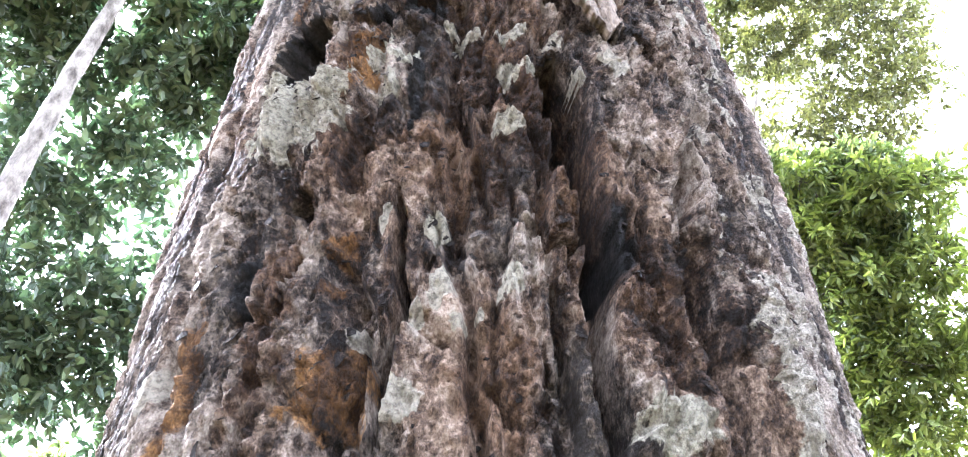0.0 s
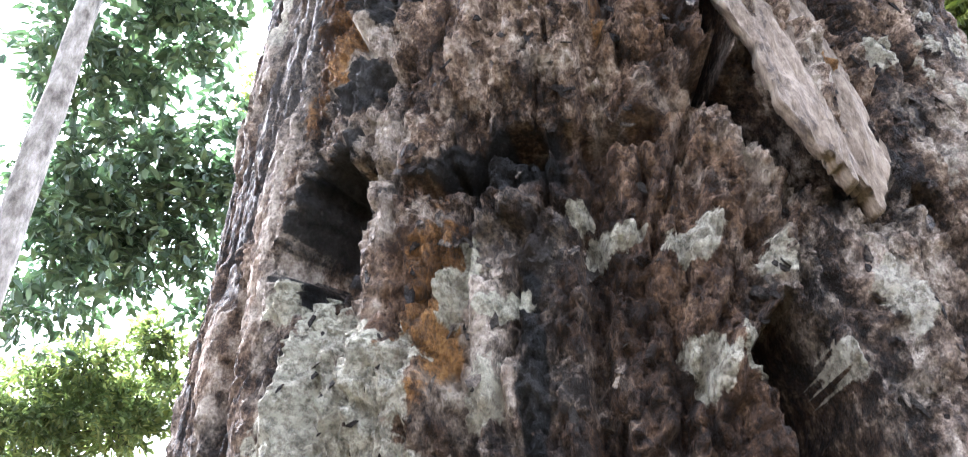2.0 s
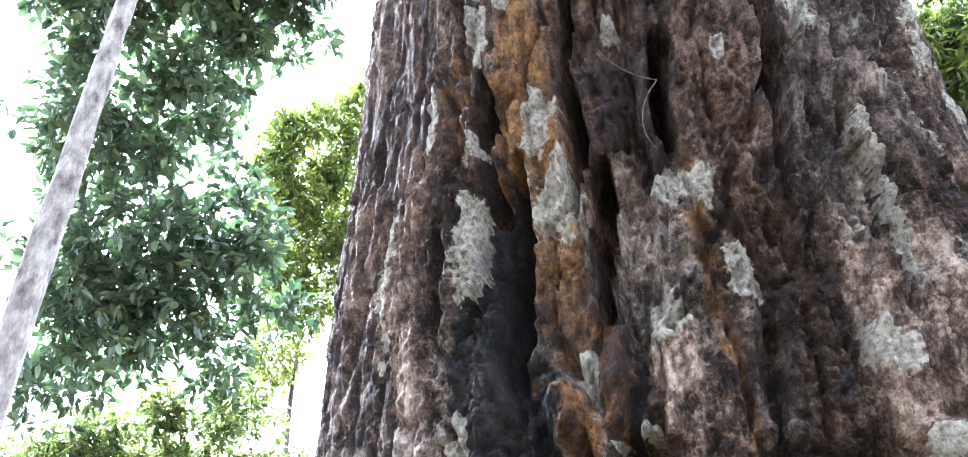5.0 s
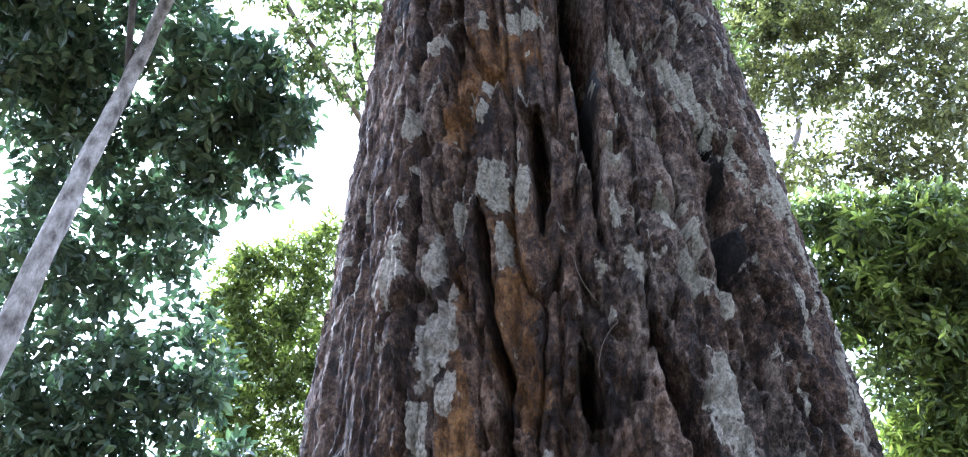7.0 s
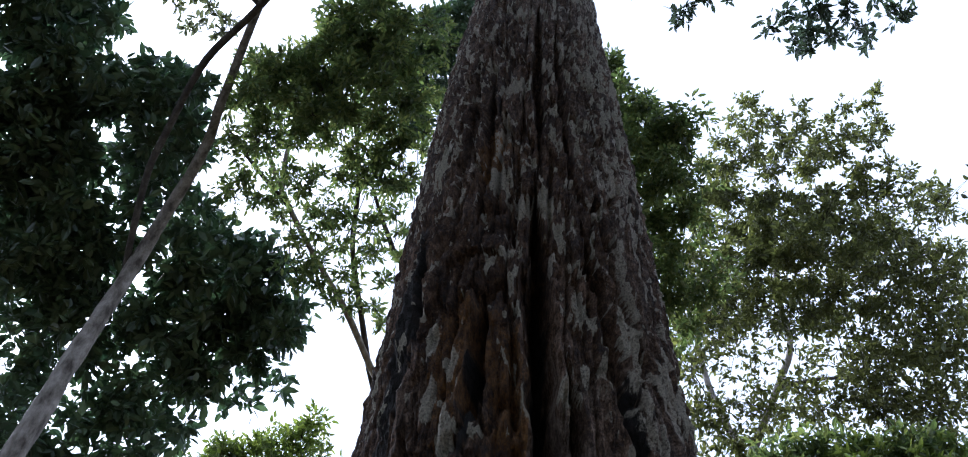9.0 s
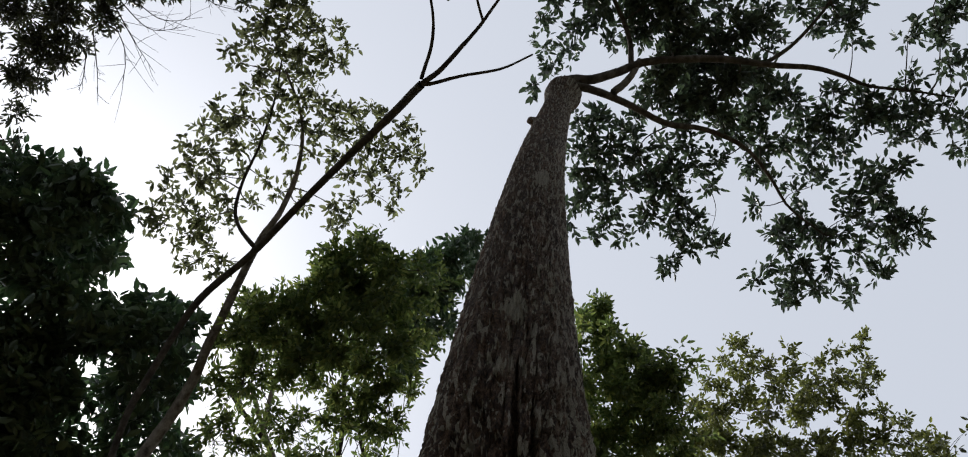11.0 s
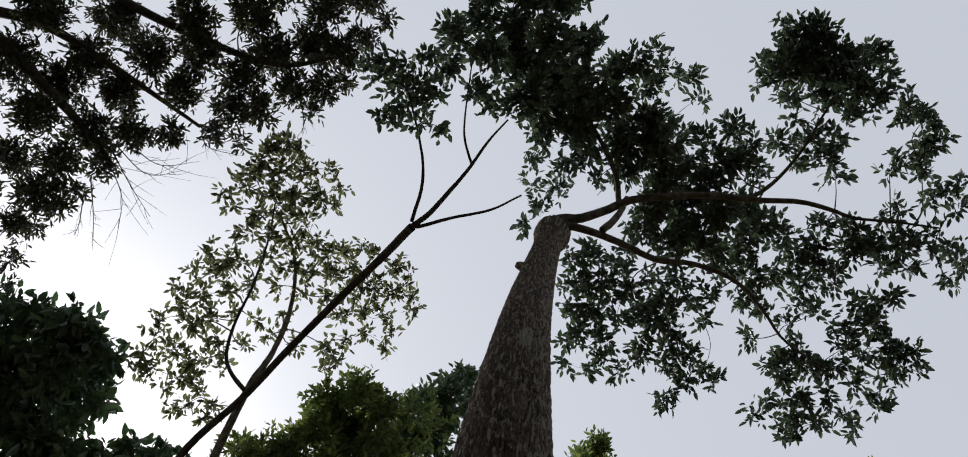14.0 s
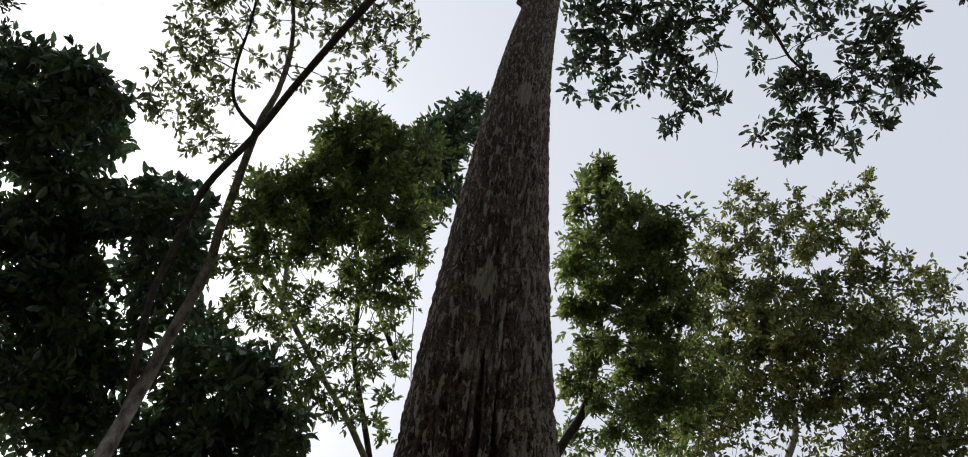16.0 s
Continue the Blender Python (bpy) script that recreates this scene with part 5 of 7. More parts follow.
BROAD_CROWN_C = [
    (-3.79, 2.51, 10.33, 0.09), (-3.7, 2.39, 10.18, 0.08), (-3.98, 2.67, 10.86, 0.08), (-3.71, 2.73, 10.81, 0.11),
    (-3.74, 2.75, 10.84, 0.1), (-3.41, 2.42, 10, 0.09), (-3.11, 2.44, 9.71, 0.07), (-3.26, 2.62, 10.16, 0.05),
    (-3.18, 2.48, 9.82, 0.06), (-5.34, 2.68, 10.36, 0.29), (-5.03, 2.59, 9.69, 0.29), (-4.84, 2.42, 9.59, 0.27),
    (-4.5, 2.65, 9.74, 0.27), (-4.57, 2.84, 9.89, 0.25), (-4.93, 2.95, 10.24, 0.26), (-4.28, 2.69, 10.09, 0.19),
    (-4.14, 2.7, 9.92, 0.17), (-4.42, 2.73, 10.4, 0.17), (-3.72, 2.59, 9.59, 0.16), (-3.71, 2.66, 9.82, 0.15),
    (-4.1, 2.92, 10.42, 0.15), (-3.84, 2.93, 10.57, 0.16), (-3.4, 2.52, 9.75, 0.13), (-3.41, 2.46, 9.73, 0.15),
]

BROAD_CROWN_D = [
    (-3.41, 3.02, 10.17, 0.12), (-3.46, 3.06, 10.38, 0.13), (-3.09, 2.75, 9.55, 0.08), (-4.98, 3.13, 9.68, 0.28),
    (-4.83, 2.98, 9.5, 0.2), (-4.66, 2.85, 9.27, 0.28), (-4.36, 2.96, 9.35, 0.21), (-4.43, 3.03, 9.49, 0.17),
    (-4.47, 3.19, 9.71, 0.23), (-3.64, 2.91, 9.56, 0.15), (-3.94, 3.27, 10.17, 0.15), (-3.99, 3.31, 10.57, 0.12),
    (-3.68, 3.41, 10.22, 0.14), (-3.38, 3.01, 9.46, 0.13), (-3.68, 3.45, 10.14, 0.12), (-3.39, 3.36, 10.17, 0.08),
    (-3.1, 2.98, 9.39, 0.07), (-3.27, 3.18, 9.88, 0.07), (-4.2, 3.42, 10.12, 0.12), (-4.31, 3.63, 10.48, 0.1),
    (-4.42, 3.54, 10.49, 0.09), (-4.99, 3.59, 9.51, 0.25), (-5.17, 3.5, 9.58, 0.2), (-5.38, 4, 9.91, 0.28),
]

BROAD_CROWN_E = [
    (-4.47, 3.38, 9.16, 0.21), (-4.58, 3.54, 9.54, 0.19), (-4.36, 3.32, 8.96, 0.22), (-3.93, 3.77, 10.15, 0.13),
    (-3.93, 3.71, 9.97, 0.1), (-3.6, 3.36, 9.48, 0.11), (-3.34, 3.46, 9.44, 0.12), (-3.55, 3.66, 9.84, 0.1),
    (-3.65, 3.82, 10.12, 0.13), (-3.77, 3.52, 9.24, 0.11), (-3.9, 3.69, 9.45, 0.08), (-4.02, 3.84, 9.67, 0.1),
    (-3.2, 3.67, 9.46, 0.1), (-3.46, 4.09, 10.14, 0.11), (-3.44, 3.99, 10.03, 0.09), (-3.38, 4.4, 10.17, 0.1),
    (-3.2, 4.17, 9.8, 0.09), (-3.2, 4.25, 9.83, 0.08), (-2.92, 4.15, 9.28, 0.12), (-3.04, 4.32, 9.54, 0.12),
    (-2.99, 4.23, 9.46, 0.09), (-3.41, 4.02, 9.55, 0.13), (-3.22, 3.69, 9.06, 0.13), (-3.58, 4.25, 10.02, 0.15),
]

BROAD_CROWN_F = [
    (-3.5, 3.82, 9.11, 0.1), (-3.57, 4.07, 9.47, 0.11), (-3.88, 4.4, 10.09, 0.12), (-2.89, 4.35, 9.71, 0.07),
    (-3.01, 4.65, 10.11, 0.07), (-2.76, 4.12, 9.43, 0.06), (-2.7, 4.48, 9.54, 0.12), (-2.65, 4.42, 9.43, 0.12),
    (-2.74, 4.37, 9.37, 0.11), (-2.48, 4.45, 9.4, 0.07), (-2.49, 4.48, 9.5, 0.06), (-2.63, 4.84, 9.88, 0.06),
    (-3.19, 4.99, 9.97, 0.17), (-2.81, 4.24, 8.95, 0.15), (-3.03, 4.82, 9.64, 0.11), (-3.3, 4.42, 9.45, 0.15),
    (-3.25, 4.37, 9.25, 0.12), (-3.07, 4.03, 8.88, 0.12), (-3.47, 4.36, 9.14, 0.13), (-3.42, 4.4, 9.05, 0.14),
    (-3.53, 4.36, 9.15, 0.13), (-2.79, 4.93, 9.45, 0.14), (-2.7, 4.73, 9.19, 0.13), (-2.73, 4.61, 9.05, 0.11),
]

BROAD_CROWN_G = [
    (-2.4, 4.69, 9.06, 0.08), (-2.73, 5.29, 9.85, 0.08), (-2.44, 4.77, 9.2, 0.06), (-2.45, 5.31, 9.86, 0.06),
    (-2.18, 4.57, 8.96, 0.05), (-2.36, 5.05, 9.5, 0.05), (-3.06, 4.92, 9.14, 0.15), (-3.09, 5.12, 9.31, 0.12),
    (-3.12, 4.82, 9.08, 0.11), (-3.53, 5.13, 9.49, 0.16), (-3.36, 4.95, 9.14, 0.11), (-3.09, 4.47, 8.53, 0.1),
    (-2.74, 5.24, 9.33, 0.11), (-2.74, 5.21, 9.22, 0.1), (-2.58, 4.88, 8.81, 0.09), (-4.37, 4.22, 9.59, 0.13),
    (-4.42, 4.33, 9.7, 0.11), (-4.11, 3.86, 9.04, 0.13), (-4.28, 3.75, 8.81, 0.17), (-4.36, 3.75, 9.06, 0.18),
    (-4.65, 3.96, 9.41, 0.18), (-4.85, 4.06, 9.06, 0.24), (-4.61, 3.66, 8.68, 0.19), (-4.8, 4.02, 9.09, 0.18),
]

BROAD_CROWN_H = [
    (-4.73, 4.55, 8.89, 0.24), (-4.79, 4.54, 8.95, 0.22), (-4.47, 4.31, 8.73, 0.17), (-4.52, 4.62, 9.26, 0.15),
    (-4.44, 4.62, 9.25, 0.13), (-4.18, 4.25, 8.77, 0.14), (-3.66, 4.66, 8.9, 0.15), (-4.03, 5.11, 9.58, 0.17),
    (-3.64, 4.51, 8.7, 0.14), (-3.92, 4.79, 8.82, 0.12), (-3.86, 4.6, 8.62, 0.09), (-3.97, 4.88, 9.07, 0.12),
    (-3.76, 5.24, 9.21, 0.16), (-3.37, 4.63, 8.46, 0.12), (-3.46, 4.72, 8.5, 0.12), (-2.26, 4.68, 8.65, 0.05),
    (-2.29, 4.72, 8.73, 0.05), (-2.42, 5.09, 9.16, 0.05), (-4.39, 3.8, 9.42, 0.1), (-4.75, 4.15, 9.95, 0.12),
    (-4.34, 3.77, 9.38, 0.11), (-5.51, 1.32, 10.58, 0.26), (-5.1, 1.23, 9.86, 0.19), (-5.35, 1.1, 10.23, 0.27),
]

BROAD_CROWN_I = [
    (-5.4, 1.8, 10.15, 0.32), (-5.4, 1.83, 10.05, 0.23), (-6.02, 2, 10.8, 0.35), (-5.47, 2.58, 9.89, 0.32),
    (-5.36, 2.54, 9.52, 0.23), (-5.76, 2.84, 9.99, 0.26), (-5.18, 3.09, 9.12, 0.31), (-5.31, 3.07, 9.17, 0.33),
    (-5.71, 3.34, 9.69, 0.25), (-5.03, 3.78, 8.55, 0.3), (-5.69, 4.22, 9.47, 0.34), (-5.32, 4.05, 9.07, 0.29),
]

BROAD_LOW_A = [
    (-3.8, 5.43, 8.49, 0.65), (-3.1, 5.34, 8.89, 0.43), (-3.43, 5.28, 8.54, 0.35), (-2.75, 5.18, 8.91, 0.39),
    (-3.89, 5.59, 8.02, 0.56), (-2.5, 5.54, 8.69, 0.21), (-5, 6.41, 6.32, 0.78), (-4.28, 6.73, 6.5, 0.7),
    (-3.55, 6.85, 6.85, 0.49), (-3.13, 7.32, 6.44, 0.35), (-4.99, 6.62, 6.02, 0.63), (-4.89, 5.36, 7.58, 0.85),
    (-4.15, 5.46, 8, 0.63), (-4.7, 6.2, 6.82, 0.92), (-3.73, 6.75, 6.85, 0.63), (-4.17, 6.77, 6.5, 0.7),
    (-3.24, 5.28, 8.62, 0.28), (-5.62, 6.49, 5.4, 0.78), (-4.9, 6.63, 6, 0.7), (-4.1, 6.53, 6.79, 0.56),
    (-4.35, 6.9, 6.1, 0.56), (-3.93, 7.37, 5.71, 0.42), (-5.18, 6.26, 6.37, 0.7), (-4.58, 6.78, 6.21, 0.7),
]

BROAD_LOW_B = [
    (-3.93, 7.2, 6.12, 0.63), (-5.18, 6.74, 5.66, 0.7), (-3.33, 7.27, 6.43, 0.42), (-3.61, 6.79, 6.92, 0.42),
    (-4.95, 5.72, 7.49, 0.65), (-4.37, 5.9, 7.72, 0.5), (-4.92, 6.22, 6.94, 0.72), (-4.2, 6.36, 7.33, 0.65),
    (-3.57, 6.49, 7.58, 0.4), (-3.61, 6.85, 7.11, 0.5), (-3.26, 6.88, 7.28, 0.32),
]

BROAD_FILL = [
    (-4.12, 2.66, 10.24, 0.37), (-4.7, 3.37, 9.58, 0.8), (-3.77, 2.77, 10.34, 0.31), (-4.74, 4.18, 9.06, 0.8),
    (-4.05, 3.39, 9.92, 0.49), (-4.13, 4.01, 9.52, 0.49), (-3.31, 4.32, 9.56, 0.49), (-2.87, 4.57, 9.57, 0.37),
    (-3.48, 5, 9.01, 0.55), (-2.73, 4.93, 9.36, 0.27), (-4.59, 4.8, 8.55, 0.79), (-2.61, 4.25, 9.85, 0.21),
    (-4.46, 4.11, 9.13, 0.73), (-3.79, 3.58, 9.79, 0.55), (-3.54, 3.21, 10.09, 0.37), (-2.6, 4.77, 9.26, 0.21),
    (-3.72, 3.04, 10.06, 0.34), (-3.01, 4.85, 9.03, 0.36), (-3.27, 4.41, 9.23, 0.48),
]
BROAD_HEART = [
    (-5.29, 4.55, 8.98, 0.42), (-5.08, 3.96, 9.54, 0.42), (-4.39, 4.05, 9.27, 0.3), (-4.94, 4.99, 8.47, 0.35),
    (-5.04, 5.29, 8.03, 0.29), (-3.92, 4.72, 9.17, 0.37), (-3.27, 3.99, 8.9, 0.29), (-4.17, 4.91, 8.77, 0.36),
    (-3.83, 5.34, 8.85, 0.28), (-3.23, 4.89, 9.04, 0.31), (-3.07, 4.78, 9.72, 0.26), (-4.47, 4.38, 8.73, 0.29),
    (-4.27, 5.35, 8.18, 0.23), (-4.62, 5.45, 7.41, 0.27), (-4.29, 5.79, 7.72, 0.26), (-3.73, 5.91, 7.92, 0.21),
    (-3.79, 5.22, 8.03, 0.23), (-3.22, 5.17, 8.54, 0.24), (-2.83, 5.12, 8.88, 0.24), (-2.79, 4.99, 9.4, 0.25),
]

BROAD_EDGE_A = [
    (-3.77, 3.94, 9.08, 0.13), (-3.38, 4.31, 9.04, 0.14), (-3.12, 4.65, 9.05, 0.15), (-2.9, 5, 9.29, 0.14),
    (-2.59, 4.57, 9.16, 0.11), (-3.7, 4.65, 8.74, 0.16), (-3.25, 4.89, 8.83, 0.16), (-2.98, 5.34, 9.06, 0.15),
    (-2.52, 4.98, 8.81, 0.09), (-2.44, 5.17, 9.28, 0.06), (-3.5, 5.36, 8.67, 0.16), (-3.78, 5.04, 8.3, 0.15),
    (-3.1, 5.49, 8.6, 0.14), (-2.84, 5.56, 8.58, 0.09), (-4.12, 5.37, 8.1, 0.14), (-3.88, 5.8, 8.46, 0.15),
    (-4.29, 5.31, 7.6, 0.13), (-4.55, 5.4, 7.28, 0.14), (-4.15, 6.06, 8.07, 0.13), (-4.6, 5.02, 8.11, 0.15),
    (-4.24, 4.85, 8.29, 0.14), (-4.09, 4.56, 8.63, 0.13), (-4.61, 4.65, 8.56, 0.18), (-5.14, 5.28, 8.41, 0.18),
]

BROAD_EDGE_B = [
    (-3.32, 5.52, 8.15, 0.09), (-4.3, 5.77, 7.46, 0.12), (-3.67, 6.02, 7.85, 0.1),
]

c = np.array((-6.6, 5.2))
cx = [(c[0], c[1], 0), (c[0], c[1], 3.5), (c[0] + 0.2, c[1], 7), (c[0], c[1] - 0.2, 10.5)]
broad_tree = thing("tree", cx[0], "dense dark tree with large broad leaves", "tree")
stem(broad_tree, "trunk", cx[0], [(c[0], c[1], -0.15)] + cx[1:], 0.16, 0.05, DARK, "", 12, 40, 0.12, 5, 0.08)
grow(rng, broad_tree, cx[0], [cx], BROAD_EDGE_A + BROAD_EDGE_B, DARK, LEAF_BROAD, 0.145, 9, 0.008, 0.48, 7, 0.3)
grow(rng, broad_tree, cx[0], [cx], BROAD_FILL, DARK, LEAF_BROAD, 0.145, 1.7, 0.008, 0.48, 7, 0.3)
grow(rng, broad_tree, cx[0], [cx], BROAD_HEART, DARK, LEAF_BROAD, 0.145, 5, 0.008, 0.48, 7, 0.3)
grow(rng, broad_tree, cx[0], [cx], BROAD_CROWN_A + BROAD_CROWN_B + BROAD_CROWN_C + BROAD_CROWN_D + BROAD_CROWN_E + BROAD_CROWN_F + BROAD_CROWN_G + BROAD_CROWN_H + BROAD_CROWN_I, DARK, LEAF_BROAD, 0.145, 10, 0.01, 0.48, 7, 0.3)
grow(rng, broad_tree, cx[0], [cx], BROAD_LOW_A + BROAD_LOW_B, DARK, LEAF_BROAD, 0.15, 2.7, 0.008, 0.48, 7, 0.3)

# ---- the canopy that hangs over from one side ----
OVER_LIMB_A = [
    (-6.67, -2.31, 10.34), (-5.71, -2.25, 10.78), (-5.08, -1.84, 10.95), (-4.67, -1.34, 11.06),
    (-4.31, -0.82, 11.22), (-4.12, -0.48, 11.28),
]

OVER_LIMB_B = [
    (-5.71, -2.25, 10.78), (-4.77, -2.04, 11.11), (-4.05, -1.55, 11.35), (-3.24, -0.88, 11.64),
]

OVER_LIMB_C = [
    (-6.67, -2.31, 10.34), (-5.66, -2.76, 10.99), (-4.68, -2.6, 11.55), (-3.44, -1.97, 11.78),
    (-2.44, -1.58, 11.89), (-1.68, -1.66, 12.04),
]

OVER_DENSE = [
    (-2.48, -1.72, 12.08, 0.29), (-2, -1.8, 12.22, 0.3), (-1.61, -1.73, 12.04, 0.2), (-1.38, -1.9, 11.96, 0.13),
    (-1.09, -2.06, 11.86, 0.09), (-2.26, -1.3, 12, 0.22), (-1.89, -1.31, 11.96, 0.19), (-1.69, -1.38, 12.13, 0.12),
    (-2.56, -1.09, 11.74, 0.18), (-2.95, -1.08, 11.87, 0.22), (-3.07, -0.82, 11.54, 0.12), (-2.87, -0.71, 11.86, 0.08),
    (-2.04, -1.05, 12.03, 0.09), (-3.19, -1.7, 11.63, 0.28), (-2.79, -1.44, 11.87, 0.25), (-3.31, -2.08, 11.82, 0.27),
    (-2.62, -2.12, 11.84, 0.27), (-1.84, -2.22, 12.17, 0.24), (-1.43, -2.38, 12.32, 0.25), (-2.36, -2.54, 11.99, 0.36),
    (-3.14, -2.67, 12.01, 0.36),
]

OVER_SPARSE_A = [
    (-3.38, -1.29, 11.51, 0.24), (-3.64, -1.69, 11.34, 0.27), (-4.1, -1.28, 11.57, 0.28), (-3.83, -0.83, 11.19, 0.2),
    (-4.35, -0.88, 11.3, 0.26), (-3.53, -0.82, 11.46, 0.15), (-4.49, -0.58, 10.86, 0.23), (-4.2, -0.49, 11.22, 0.15),
    (-4.69, -0.27, 10.69, 0.23), (-4.97, 0.07, 10.78, 0.17), (-4.56, -0.13, 10.79, 0.14), (-4.96, 0.43, 10.57, 0.09),
    (-5.12, 0.74, 10.69, 0.05), (-4.91, 0.18, 11.03, 0.08), (-4.4, -0.25, 10.88, 0.11), (-4.73, -1.09, 10.9, 0.26),
    (-5.08, -0.63, 10.98, 0.21), (-4.66, -1.41, 11.33, 0.27), (-4.33, -1.68, 11.37, 0.27), (-4.98, -1.66, 11.09, 0.27),
    (-4.12, -2.1, 11.75, 0.29), (-4.61, -2.17, 11.07, 0.3), (-5.57, -1.4, 11.26, 0.34), (-5.43, -0.45, 10.76, 0.27),
]

OVER_SPARSE_B = [
    (-4.08, -2.59, 11.41, 0.34), (-5.02, -2.68, 11.2, 0.38),
]

x, y, z = OVER_LIMB_A[0]
base = (x - 1.5, y - 0.3, 0)
overhead_tree = thing("tree", base, "tall tree with dark fine-leaved canopy and bare twigs", "tree")
stem(overhead_tree, "trunk", base, [(base[0], base[1], -0.15), (base[0], base[1], 4), (base[0] + 0.3, base[1], 8), OVER_LIMB_A[0]], 0.26, 0.12, LIMB, "", 14, 40, 0.12, 6, 0.1)
stem(overhead_tree, "limb", base, OVER_LIMB_A, 0.11, 0.02, DARK)
stem(overhead_tree, "limb", base, OVER_LIMB_B, 0.07, 0.02, DARK)
stem(overhead_tree, "limb", base, OVER_LIMB_C, 0.09, 0.02, DARK)
OVER_BOUGHS = [OVER_LIMB_A, OVER_LIMB_B, OVER_LIMB_C]
grow(rng, overhead_tree, base, OVER_BOUGHS, OVER_DENSE, DARK, LEAF_OVER, 0.085, 13, 0.014, 0.3, 8, 0.25)
grow(rng, overhead_tree, base, OVER_BOUGHS, OVER_SPARSE_A + OVER_SPARSE_B, DARK, LEAF_OVER, 0.08, 15, 0.014, 0.3, 7, 0.25)

BARE_TWIGS = [
    (-4.08, -0.72, 11.28), (-3.78, -0.38, 11.35), (-3.41, -0.4, 11.47),
    (-4.11, -0.65, 11.26), (-3.9, -0.26, 11.19), (-3.69, 0.07, 11.13),
    (-4.17, -0.59, 11.24), (-4, -0.16, 11.16), (-4, 0.17, 11),
    (-4.31, -0.36, 11.13), (-4.27, 0.03, 11.03), (-4.24, 0.39, 10.88),
    (-4.37, -0.29, 11.11), (-4.41, 0.1, 10.99), (-4.44, 0.23, 10.9),
    (-3.99, -0.78, 11.32), (-3.66, -0.48, 11.39), (-3.27, -0.49, 11.59),
    (-3.24, -0.78, 11.64), (-3.14, -0.64, 11.62), (-2.83, -0.55, 11.68),
    (-2.13, -1.09, 11.89), (-2.11, -0.92, 11.86), (-2.13, -0.77, 11.82),
]

r = np.random.default_rng(77)
for a, m, b in zip(BARE_TWIGS[0::3], BARE_TWIGS[1::3], BARE_TWIGS[2::3]):
    line = spline([np.array(a), np.array(m), np.array(b)], 14)
    span = np.linalg.norm(line[-1] - line[0])
    pieces = [tube(line, np.linspace(0.008, 0.002, 14), 4, base)]
    for k in range(9):
        at = 3 + k
        way = line[min(at + 2, 13)] - line[at - 1]
        way = way / np.linalg.norm(way) + r.normal(size=3) * (0.6, 0.6, 0.25)
        tip = line[at] + way * span * r.uniform(0.15, 0.35)
        pieces.append(tube(spline([line[at], (line[at] + tip) / 2 + r.normal(size=3) * 0.015, tip], 6), np.linspace(0.0035, 0.0014, 6), 3, base))
    part("bare_twig", mesh_from("bare_twig", *joined(pieces), DARK), overhead_tree, "leafless twig")

# ---- two thin trees behind, with fresh green crowns ----
SLIM_STEM = [
    (-1.41, 5.13, 8.62), (-1.69, 4.72, 9.04), (-2.11, 4.19, 9.5), (-2.44, 3.71, 9.91),
    (-2.63, 3.33, 10.24),
]

SLIM_STEM_B = [
    (-2.44, 3.71, 9.91), (-2.42, 3.38, 10.5), (-2.31, 3.07, 11.24),
]

SLIM_STEM_C = [
    (-2.33, 3.87, 9.78), (-2.73, 3.45, 10.01), (-3.04, 3.07, 10.24),
]

DARK_STEM = [
    (-1.52, 5.51, 9.1), (-1.63, 4.95, 9.52), (-1.71, 4.42, 9.89), (-1.66, 3.86, 10.36),
    (-1.72, 3.03, 11.15), (-1.58, 2.54, 11.74),
]

DARK_STEM_B = [
    (-1.67, 3.97, 10.26), (-1.46, 3.72, 10.57), (-1.11, 3.6, 10.8),
]

DARK_STEM_C = [
    (-1.24, 4.62, 9.96), (-1.42, 4.22, 10.26), (-1.53, 3.92, 10.48),
]

PALE_TOP_A = [
    (-1.9, 2.15, 10.11, 0.12), (-1.88, 2.16, 10.16, 0.11), (-2.04, 2.35, 10.64, 0.1), (-1.81, 2.44, 9.77, 0.16),
    (-1.84, 2.43, 9.86, 0.13), (-1.83, 2.51, 9.89, 0.16), (-2, 2.2, 9.69, 0.12), (-2.1, 2.33, 10.06, 0.12),
    (-2.13, 2.44, 10.16, 0.11), (-2.43, 2.45, 10.35, 0.13), (-2.22, 2.16, 9.56, 0.1), (-2.28, 2.25, 9.76, 0.13),
    (-2.37, 2.07, 9.51, 0.07), (-2.59, 2.4, 10.33, 0.08), (-2.56, 2.32, 10.21, 0.07), (-2.05, 2.41, 9.37, 0.13),
    (-2.26, 2.81, 10.32, 0.14), (-2.27, 2.8, 10.31, 0.15), (-2.44, 2.66, 10.02, 0.12), (-2.43, 2.56, 9.98, 0.12),
    (-2.27, 2.39, 9.5, 0.09), (-2.43, 2.23, 9.31, 0.09), (-2.57, 2.52, 9.86, 0.08), (-2.44, 2.25, 9.36, 0.1),
]

PALE_TOP_B = [
    (-1.9, 2.59, 9.39, 0.13), (-1.87, 2.63, 9.44, 0.14), (-1.82, 2.51, 9.21, 0.12), (-2.75, 2.57, 9.73, 0.07),
    (-2.73, 2.56, 9.7, 0.07), (-2.87, 2.76, 10.14, 0.07), (-2.5, 2.79, 9.58, 0.09), (-2.56, 2.82, 9.73, 0.08),
    (-2.46, 2.77, 9.57, 0.07),
]

